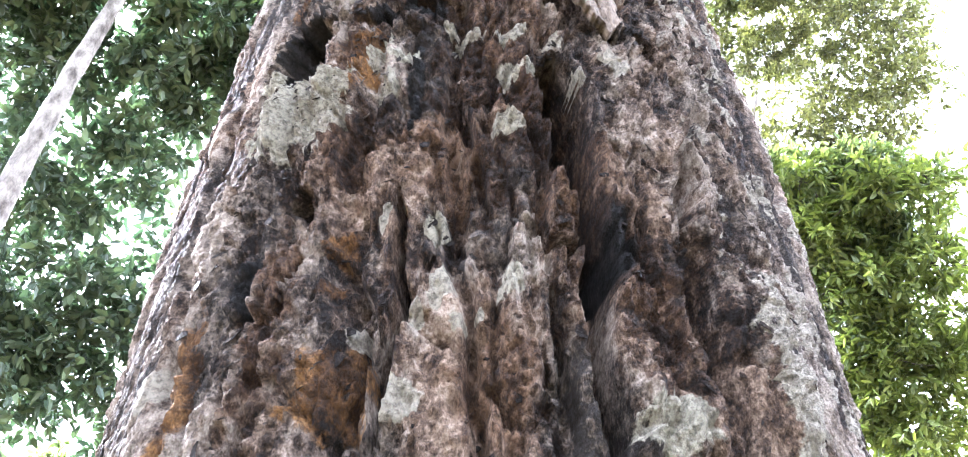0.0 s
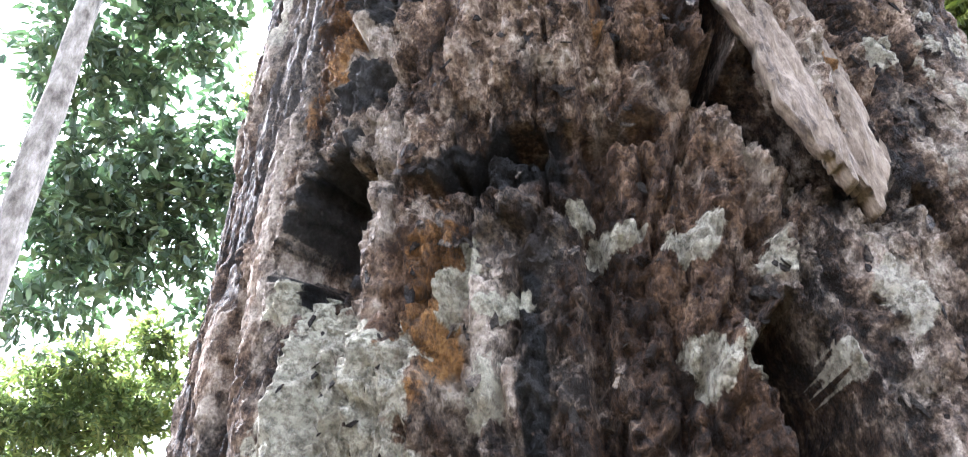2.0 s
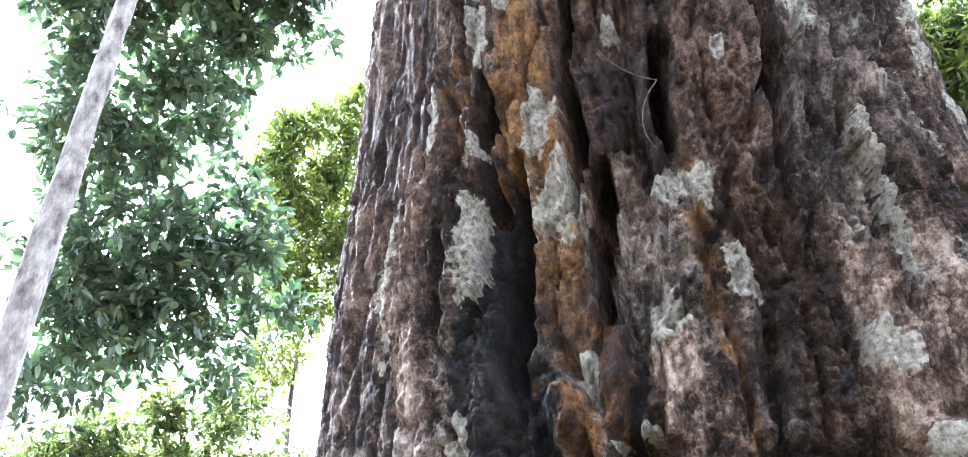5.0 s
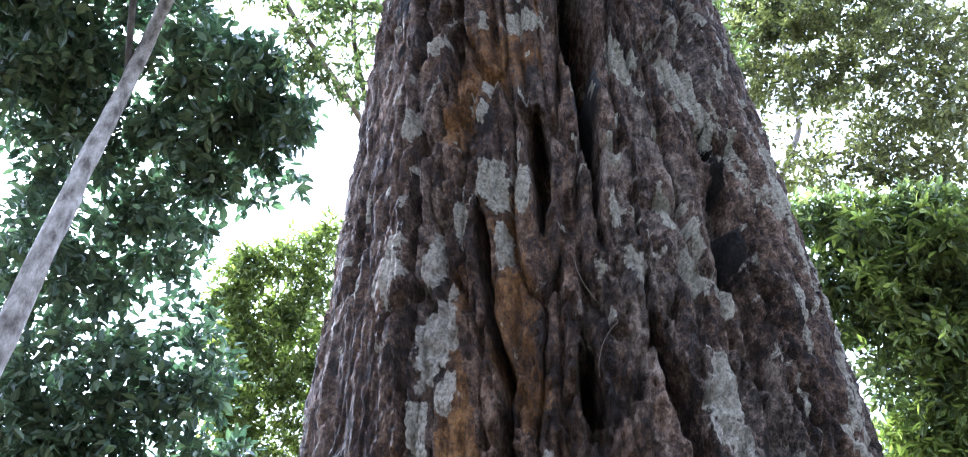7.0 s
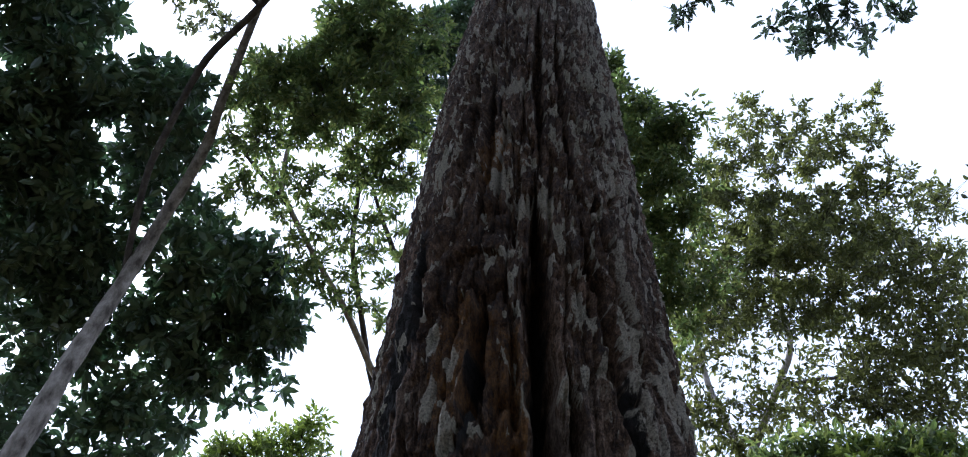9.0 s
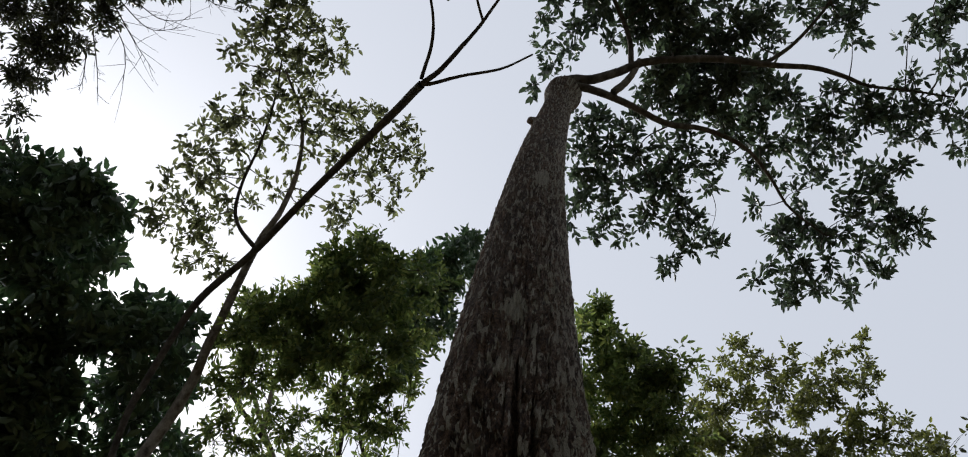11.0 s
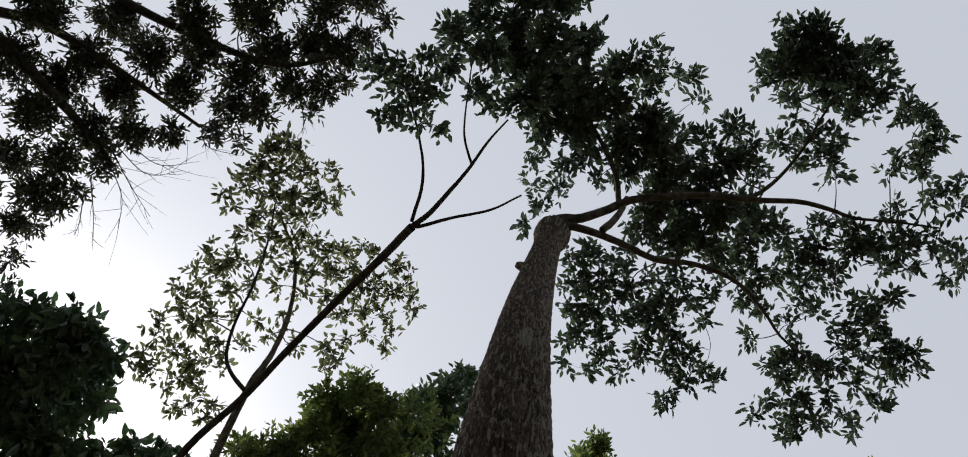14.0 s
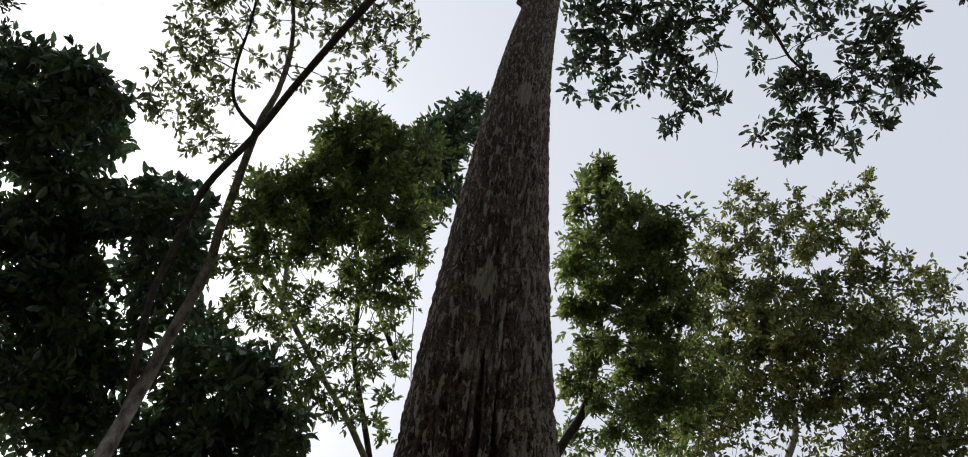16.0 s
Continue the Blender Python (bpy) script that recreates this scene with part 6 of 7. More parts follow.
THIN_TOP_A = [
    (-1.63, 1.93, 10.23, 0.17), (-1.69, 1.95, 10.46, 0.19), (-1.63, 1.99, 10.45, 0.14), (-1.31, 1.67, 10.04, 0.14),
    (-1.21, 1.6, 9.9, 0.12), (-1.35, 1.76, 10.3, 0.13), (-1.04, 1.84, 10.01, 0.16), (-1.16, 2.07, 10.63, 0.16),
    (-1.1, 2.02, 10.48, 0.16), (-1.41, 2.19, 10.11, 0.18), (-1.34, 2.14, 10.17, 0.2), (-1.4, 2.18, 10.2, 0.15),
    (-1.65, 1.94, 9.75, 0.13), (-1.63, 2.08, 10.08, 0.13), (-1.68, 1.98, 9.75, 0.1), (-1.13, 2.43, 10.47, 0.18),
    (-1.05, 2, 9.57, 0.13), (-1.11, 2.44, 10.33, 0.19), (-1.45, 2.15, 9.37, 0.16), (-1.61, 2.4, 10.06, 0.13),
    (-1.55, 2.25, 9.82, 0.16), (-1.24, 2.43, 9.78, 0.17), (-1.36, 2.64, 10.26, 0.16), (-1.17, 2.26, 9.36, 0.14),
]

THIN_TOP_B = [
    (-1.55, 2.48, 9.32, 0.15), (-1.69, 2.92, 10.28, 0.14), (-1.65, 2.74, 9.73, 0.15), (-1.25, 2.66, 9.37, 0.15),
    (-1.48, 3.08, 10.35, 0.17), (-1.41, 3.1, 10.29, 0.14), (-0.98, 2.48, 9.48, 0.15), (-0.99, 2.7, 9.84, 0.13),
    (-0.87, 2.55, 9.5, 0.13),
]

PALE_AIRY_A = [
    (-2.71, 2.79, 9.32, 0.08), (-2.83, 2.94, 9.63, 0.07), (-2.64, 3.08, 9.58, 0.08), (-2.67, 3.1, 9.7, 0.08),
    (-2.25, 2.74, 9.36, 0.09), (-2.27, 2.76, 9.38, 0.08), (-2.03, 2.83, 9.3, 0.09), (-2.04, 2.87, 9.35, 0.1),
    (-1.85, 3.06, 9.81, 0.12), (-1.79, 2.83, 9.38, 0.09), (-1.91, 3.21, 9.33, 0.1), (-1.81, 3.07, 9.01, 0.07),
    (-2.01, 3.24, 8.99, 0.08), (-2.03, 3.27, 9.09, 0.08), (-2.29, 3.64, 9.22, 0.08), (-2.24, 3.55, 9.06, 0.07),
    (-2.18, 3.19, 8.7, 0.06), (-2.25, 3.28, 8.89, 0.05), (-2.04, 3.54, 8.67, 0.08), (-2.18, 3.83, 9.18, 0.08),
    (-1.96, 3.68, 9.25, 0.08), (-2, 3.63, 9.26, 0.09), (-1.8, 3.75, 9.26, 0.1), (-1.83, 3.67, 9.23, 0.1),
]

PALE_AIRY_B = [
    (-1.86, 4.08, 9.12, 0.08), (-1.86, 4.05, 8.99, 0.08), (-1.91, 3.82, 8.62, 0.07), (-2.06, 4.1, 9, 0.06),
    (-1.72, 4.28, 8.62, 0.07), (-1.76, 4.4, 8.8, 0.06), (-1.87, 4.14, 8.74, 0.06), (-1.84, 4.08, 8.65, 0.06),
    (-2.59, 3.15, 9.08, 0.07), (-2.58, 3.17, 9.14, 0.06), (-2.43, 3.3, 8.96, 0.06), (-2.39, 3.2, 8.83, 0.05),
    (-2.8, 3.38, 9.34, 0.06), (-2.81, 3.36, 9.33, 0.07), (-2.13, 4.27, 9.03, 0.05), (-2.05, 4.13, 8.84, 0.05),
]

THIN_AIRY_A = [
    (-1.49, 2.89, 9.27, 0.12), (-1.59, 3.09, 9.7, 0.12), (-1.28, 3.14, 9.56, 0.12), (-1.35, 3.2, 9.79, 0.09),
    (-1, 2.89, 9.34, 0.12), (-1.01, 2.91, 9.32, 0.13), (-0.86, 3.13, 9.79, 0.1), (-0.82, 3.08, 9.6, 0.11),
    (-1.62, 3.19, 9.16, 0.1), (-1.64, 3.29, 9.45, 0.12), (-1.4, 3.23, 9.28, 0.11), (-1.39, 3.37, 9.55, 0.12),
    (-1.12, 3.19, 9.06, 0.1), (-1.07, 3.22, 9.15, 0.08), (-1, 3.56, 9.6, 0.09), (-0.96, 3.33, 9.22, 0.06),
    (-1.62, 3.72, 8.79, 0.09), (-1.68, 3.97, 9.15, 0.07), (-1.63, 4.14, 8.84, 0.08), (-1.55, 3.91, 8.52, 0.07),
    (-1.55, 4.37, 8.66, 0.06), (-1.55, 4.43, 8.73, 0.06), (-1.23, 3.44, 8.9, 0.08), (-1.29, 3.64, 9.23, 0.06),
]

THIN_AIRY_B = [
    (-1.27, 3.74, 8.66, 0.08), (-1.27, 3.82, 8.82, 0.06), (-1.15, 3.95, 8.47, 0.08), (-1.14, 3.98, 8.57, 0.06),
    (-1.36, 4.6, 8.94, 0.07), (-1.3, 4.3, 8.57, 0.05), (-1.29, 4.76, 8.88, 0.05), (-1.21, 4.49, 8.52, 0.05),
    (-1.07, 4.01, 8.99, 0.06), (-1.11, 4.12, 9.17, 0.07), (-1.04, 3.84, 9.22, 0.05), (-0.99, 3.6, 8.82, 0.05),
]

SLIM_FILL_A = [
    (-1.58, 2.1, 10.27, 0.46), (-1.07, 2.21, 10.31, 0.46), (-0.54, 2.25, 10.35, 0.34), (-2.17, 2.5, 9.93, 0.34),
    (-2.49, 2.91, 9.61, 0.34), (-1.74, 2.68, 9.96, 0.46), (-1.09, 2.75, 10.04, 0.42), (-0.69, 2.66, 10.14, 0.31),
    (-1.31, 1.83, 10.44, 0.26), (-2.6, 2.43, 9.83, 0.26), (-2.41, 2.83, 9.28, 0.32), (-2.64, 3.28, 8.97, 0.27),
    (-2.07, 3.99, 8.71, 0.3), (-1.95, 3.64, 8.97, 0.27), (-1.71, 3.45, 9.14, 0.37), (-1.34, 3.75, 9.03, 0.25),
    (-1.22, 3.27, 9.33, 0.32), (-1.59, 4.25, 8.65, 0.19), (-0.83, 2.5, 9.73, 0.37), (-1.25, 2.14, 9.82, 0.37),
    (-1.81, 2.44, 9.6, 0.37), (-0.76, 1.88, 9.97, 0.32), (-2.18, 3.24, 9.14, 0.32), (-1.01, 3.28, 9.39, 0.27),
]

SLIM_FILL_B = [
    (-1.32, 3.08, 9.46, 0.31), (-1.17, 2.31, 9.91, 0.33), (-2.58, 2.61, 9.78, 0.31), (-2.29, 2.37, 9.99, 0.28),
    (-2.62, 3.09, 9.5, 0.34), (-2.05, 2.28, 10.1, 0.28), (-2.22, 2.88, 9.75, 0.34),
]

SLIM_LOW = [
    (-2.52, 2.36, 10.11, 0.11), (-2.17, 2.27, 9.49, 0.12), (-2.05, 2.19, 9.87, 0.11), (-1.79, 2.74, 9.42, 0.11),
    (-1.62, 3.23, 9.6, 0.11), (-1.22, 3.18, 9.61, 0.11), (-1.13, 3.76, 9.52, 0.1), (-1.27, 3.48, 8.71, 0.09),
    (-1.56, 3.53, 9.01, 0.08), (-1.99, 2.64, 9.25, 0.09), (-2.35, 2.62, 9.49, 0.08), (-0.94, 3.27, 9.38, 0.09),
    (-1.01, 2.64, 9.32, 0.11), (-0.79, 2.83, 9.51, 0.1), (-0.95, 2.63, 10.09, 0.11), (-1.47, 4.04, 8.84, 0.07),
    (-1.88, 3.16, 8.92, 0.07), (-2.15, 3.19, 9.32, 0.06),
]

base = (*to_ground(SLIM_STEM)[0][:2], 0)
pale_tree = thing("tree", base, "thin pale-stemmed tree with fresh green open crown", "tree")
stem(pale_tree, "trunk", base, to_ground(SLIM_STEM), 0.048, 0.026, PALE, "smooth pale trunk", 10, 50)
stem(pale_tree, "limb", base, SLIM_STEM_B, 0.035, 0.015, PALE)
stem(pale_tree, "limb", base, SLIM_STEM_C, 0.03, 0.012, DARK)
PALE_BOUGHS = [SLIM_STEM[2:], SLIM_STEM_B, SLIM_STEM_C]
grow(rng, pale_tree, base, PALE_BOUGHS, PALE_TOP_A + PALE_TOP_B, DARK, LEAF_SLIM, 0.085, 8.0, 0.012)
grow(rng, pale_tree, base, PALE_BOUGHS, SLIM_FILL_A[::2] + SLIM_FILL_B[::2], DARK, LEAF_SLIM, 0.08, 1.3, 0.01)
grow(rng, pale_tree, base, PALE_BOUGHS, PALE_AIRY_A + PALE_AIRY_B, DARK, LEAF_SLIM, 0.07, 5.0, 0.01)
base = (*to_ground(DARK_STEM)[0][:2], 0)
thin_tree = thing("tree", base, "thin dark-stemmed tree with fresh green crown", "tree")
stem(thin_tree, "trunk", base, to_ground(DARK_STEM), 0.042, 0.024, DARK, "", 10, 50)
stem(thin_tree, "limb", base, DARK_STEM_B, 0.03, 0.012, DARK)
stem(thin_tree, "limb", base, DARK_STEM_C, 0.035, 0.015, DARK)
THIN_BOUGHS = [DARK_STEM[2:], DARK_STEM_B, DARK_STEM_C]
grow(rng, thin_tree, base, THIN_BOUGHS, THIN_TOP_A + THIN_TOP_B, DARK, LEAF_SLIM, 0.085, 8.0, 0.012)
grow(rng, thin_tree, base, THIN_BOUGHS, SLIM_FILL_A[1::2] + SLIM_FILL_B[1::2], DARK, LEAF_SLIM, 0.08, 1.3, 0.01)
grow(rng, thin_tree, base, THIN_BOUGHS, SLIM_LOW, DARK, LEAF_SLIM, 0.075, 7.0, 0.01)
grow(rng, thin_tree, base, THIN_BOUGHS, THIN_AIRY_A + THIN_AIRY_B, DARK, LEAF_SLIM, 0.07, 5.0, 0.01)

SHADE_CROWN_A = [
    (-0.87, 2.48, 11.66, 0.17), (-0.79, 2.18, 10.75, 0.16), (-0.8, 2.34, 11.48, 0.16), (-0.55, 2.08, 10.99, 0.15),
    (-0.63, 2.36, 11.76, 0.13), (-0.45, 2.09, 10.88, 0.16), (-0.33, 2.2, 11.78, 0.12), (-0.36, 2.14, 11.59, 0.12),
    (-0.41, 2.19, 11.76, 0.12), (-0.94, 2.81, 11.56, 0.2), (-0.87, 2.53, 10.85, 0.18), (-0.96, 2.59, 10.93, 0.2),
    (-0.6, 2.64, 11.3, 0.19), (-0.63, 2.5, 10.9, 0.19), (-0.64, 2.53, 10.87, 0.19), (-0.46, 2.31, 10.95, 0.13),
    (-0.43, 2.57, 11.54, 0.15), (-0.51, 2.49, 11.58, 0.12), (-0.86, 3.07, 11.17, 0.17), (-0.84, 2.94, 10.61, 0.15),
    (-0.83, 3.13, 11.29, 0.14), (-0.99, 3.3, 10.76, 0.14), (-0.94, 3.19, 10.51, 0.13), (-0.95, 3.29, 10.71, 0.15),
]

SHADE_CROWN_B = [
    (-0.55, 2.89, 10.91, 0.11), (-0.57, 2.82, 10.55, 0.09), (-0.58, 2.94, 11.04, 0.13), (-0.23, 2.02, 11.3, 0.1),
    (-0.22, 2.11, 11.48, 0.07), (-0.27, 2.14, 11.86, 0.11), (-0.11, 2.37, 11.42, 0.15), (-0.16, 2.31, 11.18, 0.12),
    (-0.18, 2.45, 11.62, 0.13), (-1.08, 3.02, 11.43, 0.12), (-1.07, 2.89, 10.92, 0.1), (-1.1, 3.01, 11.36, 0.12),
]

base = (0.1, 8.6, 0)
shade_line = [(0.1, 8.6, 0), (0.1, 8.5, 5), (-0.2, 7.2, 9)]
shaded_tree = thing("tree", base, "dark shaded tree close behind the great trunk", "tree")
stem(shaded_tree, "trunk", base, [(0.1, 8.6, -0.15)] + shade_line[1:], 0.12, 0.05, DARK, "", 10, 30)
grow(rng, shaded_tree, base, [shade_line], SHADE_CROWN_A + SHADE_CROWN_B, DARK, LEAF_BROAD, 0.1, 8, 0.01)

# ---- the green tree half hidden by the great trunk ----
SIDE_STEM = [
    (0.6, 5.09, 8.9), (0.93, 4.91, 9.41), (1.14, 4.68, 10.14), (1.26, 4.4, 10.88),
]

SIDE_CROWN_A = [
    (1.19, 2.5, 10.57, 0.1), (1.2, 2.57, 10.7, 0.1), (1.19, 2.51, 10.64, 0.09), (1.24, 2.82, 10.54, 0.1),
    (1.18, 2.76, 10.52, 0.1), (1.25, 2.91, 10.78, 0.11), (1.31, 2.65, 10.37, 0.06), (1.35, 2.82, 10.79, 0.07),
    (1.24, 2.55, 10.09, 0.05), (1.24, 2.97, 10.25, 0.13), (1.23, 2.99, 10.28, 0.11), (1.22, 2.94, 10.05, 0.11),
    (1.58, 3.13, 10.75, 0.13), (1.49, 2.88, 10.29, 0.13), (1.6, 3.12, 10.81, 0.13), (1.84, 3.3, 10.89, 0.1),
    (1.68, 2.95, 10.11, 0.08), (1.78, 3.3, 10.8, 0.1), (1.46, 3.47, 10.64, 0.18), (1.44, 3.35, 10.51, 0.12),
    (1.32, 3.06, 9.8, 0.18), (1.67, 3.28, 10.23, 0.15), (1.79, 3.37, 10.42, 0.14), (1.69, 3.18, 10.07, 0.15),
]

SIDE_CROWN_B = [
    (1.86, 3.01, 10.02, 0.09), (1.92, 3.04, 10.12, 0.09), (1.92, 2.99, 10.07, 0.09), (2.08, 3.5, 10.54, 0.08),
    (1.98, 3.22, 10.09, 0.06), (1.99, 3.31, 10.14, 0.06), (1.57, 3.6, 10.32, 0.17), (1.62, 3.81, 10.63, 0.14),
    (1.52, 3.38, 9.96, 0.12), (1.72, 3.23, 9.67, 0.12), (1.93, 3.78, 10.64, 0.1), (1.83, 3.7, 10.5, 0.11),
    (1.46, 3.87, 10.37, 0.15), (1.39, 3.75, 10.07, 0.13), (1.33, 3.61, 9.91, 0.11), (1.61, 3.54, 9.62, 0.14),
    (1.6, 3.65, 9.77, 0.1), (1.67, 3.73, 9.98, 0.11), (1.82, 3.44, 9.58, 0.12), (2.05, 3.85, 10.24, 0.12),
    (1.99, 3.79, 10.3, 0.12), (1.37, 3.7, 9.37, 0.14), (1.48, 4.23, 10.21, 0.15), (1.46, 3.99, 9.88, 0.11),
]

SIDE_CROWN_C = [
    (1.82, 4.32, 10.29, 0.16), (1.69, 4.08, 9.8, 0.16), (1.83, 4.26, 10.16, 0.14), (2.03, 3.99, 9.84, 0.12),
    (2.1, 4.06, 10.02, 0.12), (2.01, 4.01, 9.89, 0.08), (1.45, 4.03, 9.31, 0.11), (1.53, 4.13, 9.43, 0.09),
    (1.46, 4.07, 9.48, 0.08), (1.59, 4.64, 9.65, 0.12), (1.61, 4.59, 9.62, 0.1), (1.66, 4.76, 9.78, 0.1),
    (1.88, 4.49, 9.89, 0.12), (1.84, 4.31, 9.63, 0.11), (1.81, 4.21, 9.57, 0.1), (1.74, 4.91, 9.55, 0.12),
    (1.84, 5.23, 9.98, 0.09), (1.84, 5.11, 9.8, 0.11), (1.94, 4.78, 9.84, 0.11), (1.97, 4.89, 10, 0.09),
    (1.85, 4.47, 9.41, 0.09), (1.58, 4.84, 9.03, 0.09), (1.58, 4.83, 9.02, 0.06), (1.56, 4.86, 9.05, 0.08),
]

SIDE_CROWN_D = [
    (0.99, 2.49, 10.11, 0.09), (1.07, 2.73, 10.82, 0.09), (1.17, 2.92, 11.12, 0.09), (0.99, 3.14, 10.04, 0.14),
    (1.09, 3.52, 10.62, 0.11), (1.08, 3.53, 10.95, 0.11), (1.15, 4.01, 10.47, 0.15), (1.09, 3.61, 9.86, 0.15),
    (1.14, 3.96, 10.3, 0.13), (1.15, 4.08, 9.5, 0.12), (1.1, 4.04, 9.41, 0.09), (1.08, 3.97, 9.22, 0.1),
    (1.37, 4.76, 9.8, 0.12), (1.45, 4.94, 10.14, 0.09), (1.31, 4.46, 9.38, 0.08), (1.37, 4.79, 9.18, 0.1),
    (1.38, 4.99, 9.42, 0.09), (1.35, 4.72, 9.06, 0.08), (0.92, 2.96, 10.5, 0.1), (0.95, 3.05, 10.81, 0.09),
    (0.94, 2.95, 10.5, 0.09), (0.81, 3.42, 9.95, 0.13), (0.82, 3.43, 9.94, 0.13), (0.83, 3.48, 10.11, 0.13),
]

SIDE_CROWN_E = [
    (0.98, 4.13, 10.07, 0.12), (0.98, 4.28, 10.34, 0.09), (0.93, 4.03, 10.05, 0.09), (0.92, 4.24, 9.28, 0.1),
    (0.95, 4.33, 9.39, 0.11), (0.93, 4.42, 9.6, 0.09), (1.04, 4.75, 9.22, 0.09), (1.04, 4.75, 9.23, 0.07),
    (1.09, 4.99, 9.54, 0.07),
]

SIDE_FILL_A = [
    (1.02, 2.82, 10.63, 0.29), (1.29, 3.06, 10.47, 0.32), (1.62, 3.17, 10.36, 0.35), (1.95, 3.27, 10.24, 0.25),
    (0.93, 3.37, 10.33, 0.35), (1.41, 3.48, 10.21, 0.38), (1.87, 3.63, 10.04, 0.38), (0.84, 3.96, 9.96, 0.32),
    (1.25, 3.89, 9.97, 0.38), (1.03, 4.3, 9.71, 0.32), (0.81, 4.62, 9.47, 0.29), (1.58, 4.11, 9.77, 0.38),
    (1.23, 2.69, 10.67, 0.19), (1.81, 3.35, 10.28, 0.38), (2.01, 3.87, 9.97, 0.38), (2.06, 3.09, 10.33, 0.32),
    (1.05, 5.04, 9.75, 0.4), (1.31, 5.35, 9.45, 0.4), (1.69, 4.85, 9.82, 0.4), (0.81, 5.47, 9.39, 0.3),
    (1.86, 5.31, 9.39, 0.4), (0.89, 3.88, 10.61, 0.27), (1.76, 4.4, 9.76, 0.35), (2, 4.8, 9.42, 0.44),
]

SIDE_FILL_B = [
    (1.61, 4.96, 9.4, 0.32), (2.15, 4.18, 9.81, 0.29), (2.33, 4.6, 9.48, 0.32),
]

SIDE_LOW = [
    (0.84, 3.95, 9.94, 0.15), (1.01, 4.17, 9.54, 0.14), (0.86, 4.54, 9.37, 0.13), (1.28, 5.18, 9.91, 0.15),
    (1.59, 5.06, 9.54, 0.15), (0.75, 5.46, 9.59, 0.12), (1.93, 4.89, 9.54, 0.15), (1.29, 5.27, 9.36, 0.13),
    (1.1, 3.82, 10.51, 0.14), (1.72, 5.33, 9.41, 0.13), (2.17, 5.34, 9.51, 0.14), (1.47, 4.67, 9.84, 0.15),
    (0.89, 3.74, 10.67, 0.11), (2.31, 4.79, 9.4, 0.12), (1.17, 3.8, 9.83, 0.12),
]

base = (*to_ground(SIDE_STEM)[0][:2], 0)
side_tree = thing("tree", base, "green tree with curved dark stem and dense leafy crown", "tree")
stem(side_tree, "trunk", base, to_ground(SIDE_STEM), 0.08, 0.03, DARK, "", 10, 50)
grow(rng, side_tree, base, [SIDE_STEM[1:]], SIDE_LOW, DARK, LEAF_SLIM, 0.08, 8, 0.01)
grow(rng, side_tree, base, [SIDE_STEM[1:]], SIDE_FILL_A + SIDE_FILL_B, DARK, LEAF_SLIM, 0.085, 2.2, 0.01)
grow(rng, side_tree, base, [SIDE_STEM[1:]], SIDE_CROWN_A + SIDE_CROWN_B + SIDE_CROWN_C + SIDE_CROWN_D + SIDE_CROWN_E, DARK, LEAF_SLIM, 0.08, 8, 0.012)

# ---- the tall airy tree ----
TALL_STEM = [
    (3.17, 8.09, 9.27), (3.25, 8.06, 10.31), (3.11, 8, 11.56), (3.1, 7.9, 12.5),
]

TALL_STEM_B = [
    (3.23, 8.07, 9.85), (4.03, 7.62, 11.24), (4.29, 7.38, 11.81), (4.4, 7.21, 13.02),
    (4.73, 6.79, 14.89),
]

TALL_STEM_C = [
    (3.98, 7.65, 11.13), (4.52, 7.26, 10.87), (5.07, 6.81, 10.32),
]

TALL_TOP_A = [
    (3.33, 3.82, 12.54, 0.13), (3.4, 3.96, 12.85, 0.11), (3.31, 4.24, 12.92, 0.1), (3.05, 3.87, 12.19, 0.09),
    (3.67, 4.12, 12.78, 0.1), (3.6, 4.09, 12.72, 0.08), (3.46, 4.27, 12.51, 0.17), (3.28, 3.96, 12.09, 0.15),
    (3.55, 3.85, 11.87, 0.1), (3.66, 4.08, 12.3, 0.11), (4.08, 3.93, 12.62, 0.09), (3.9, 3.69, 11.95, 0.08),
    (3.99, 3.99, 12.13, 0.13), (3.89, 3.94, 11.93, 0.1), (4.43, 4.06, 12.46, 0.08), (4.53, 4.09, 12.61, 0.08),
    (3.77, 4.23, 12.07, 0.16), (4.08, 4.52, 12.79, 0.15), (3.85, 3.87, 11.27, 0.15), (4.33, 4.3, 12.23, 0.17),
    (4.72, 3.92, 12.63, 0.08), (4.31, 3.58, 11.79, 0.07), (4.92, 3.81, 12.48, 0.09), (4.83, 3.8, 12.32, 0.08),
]

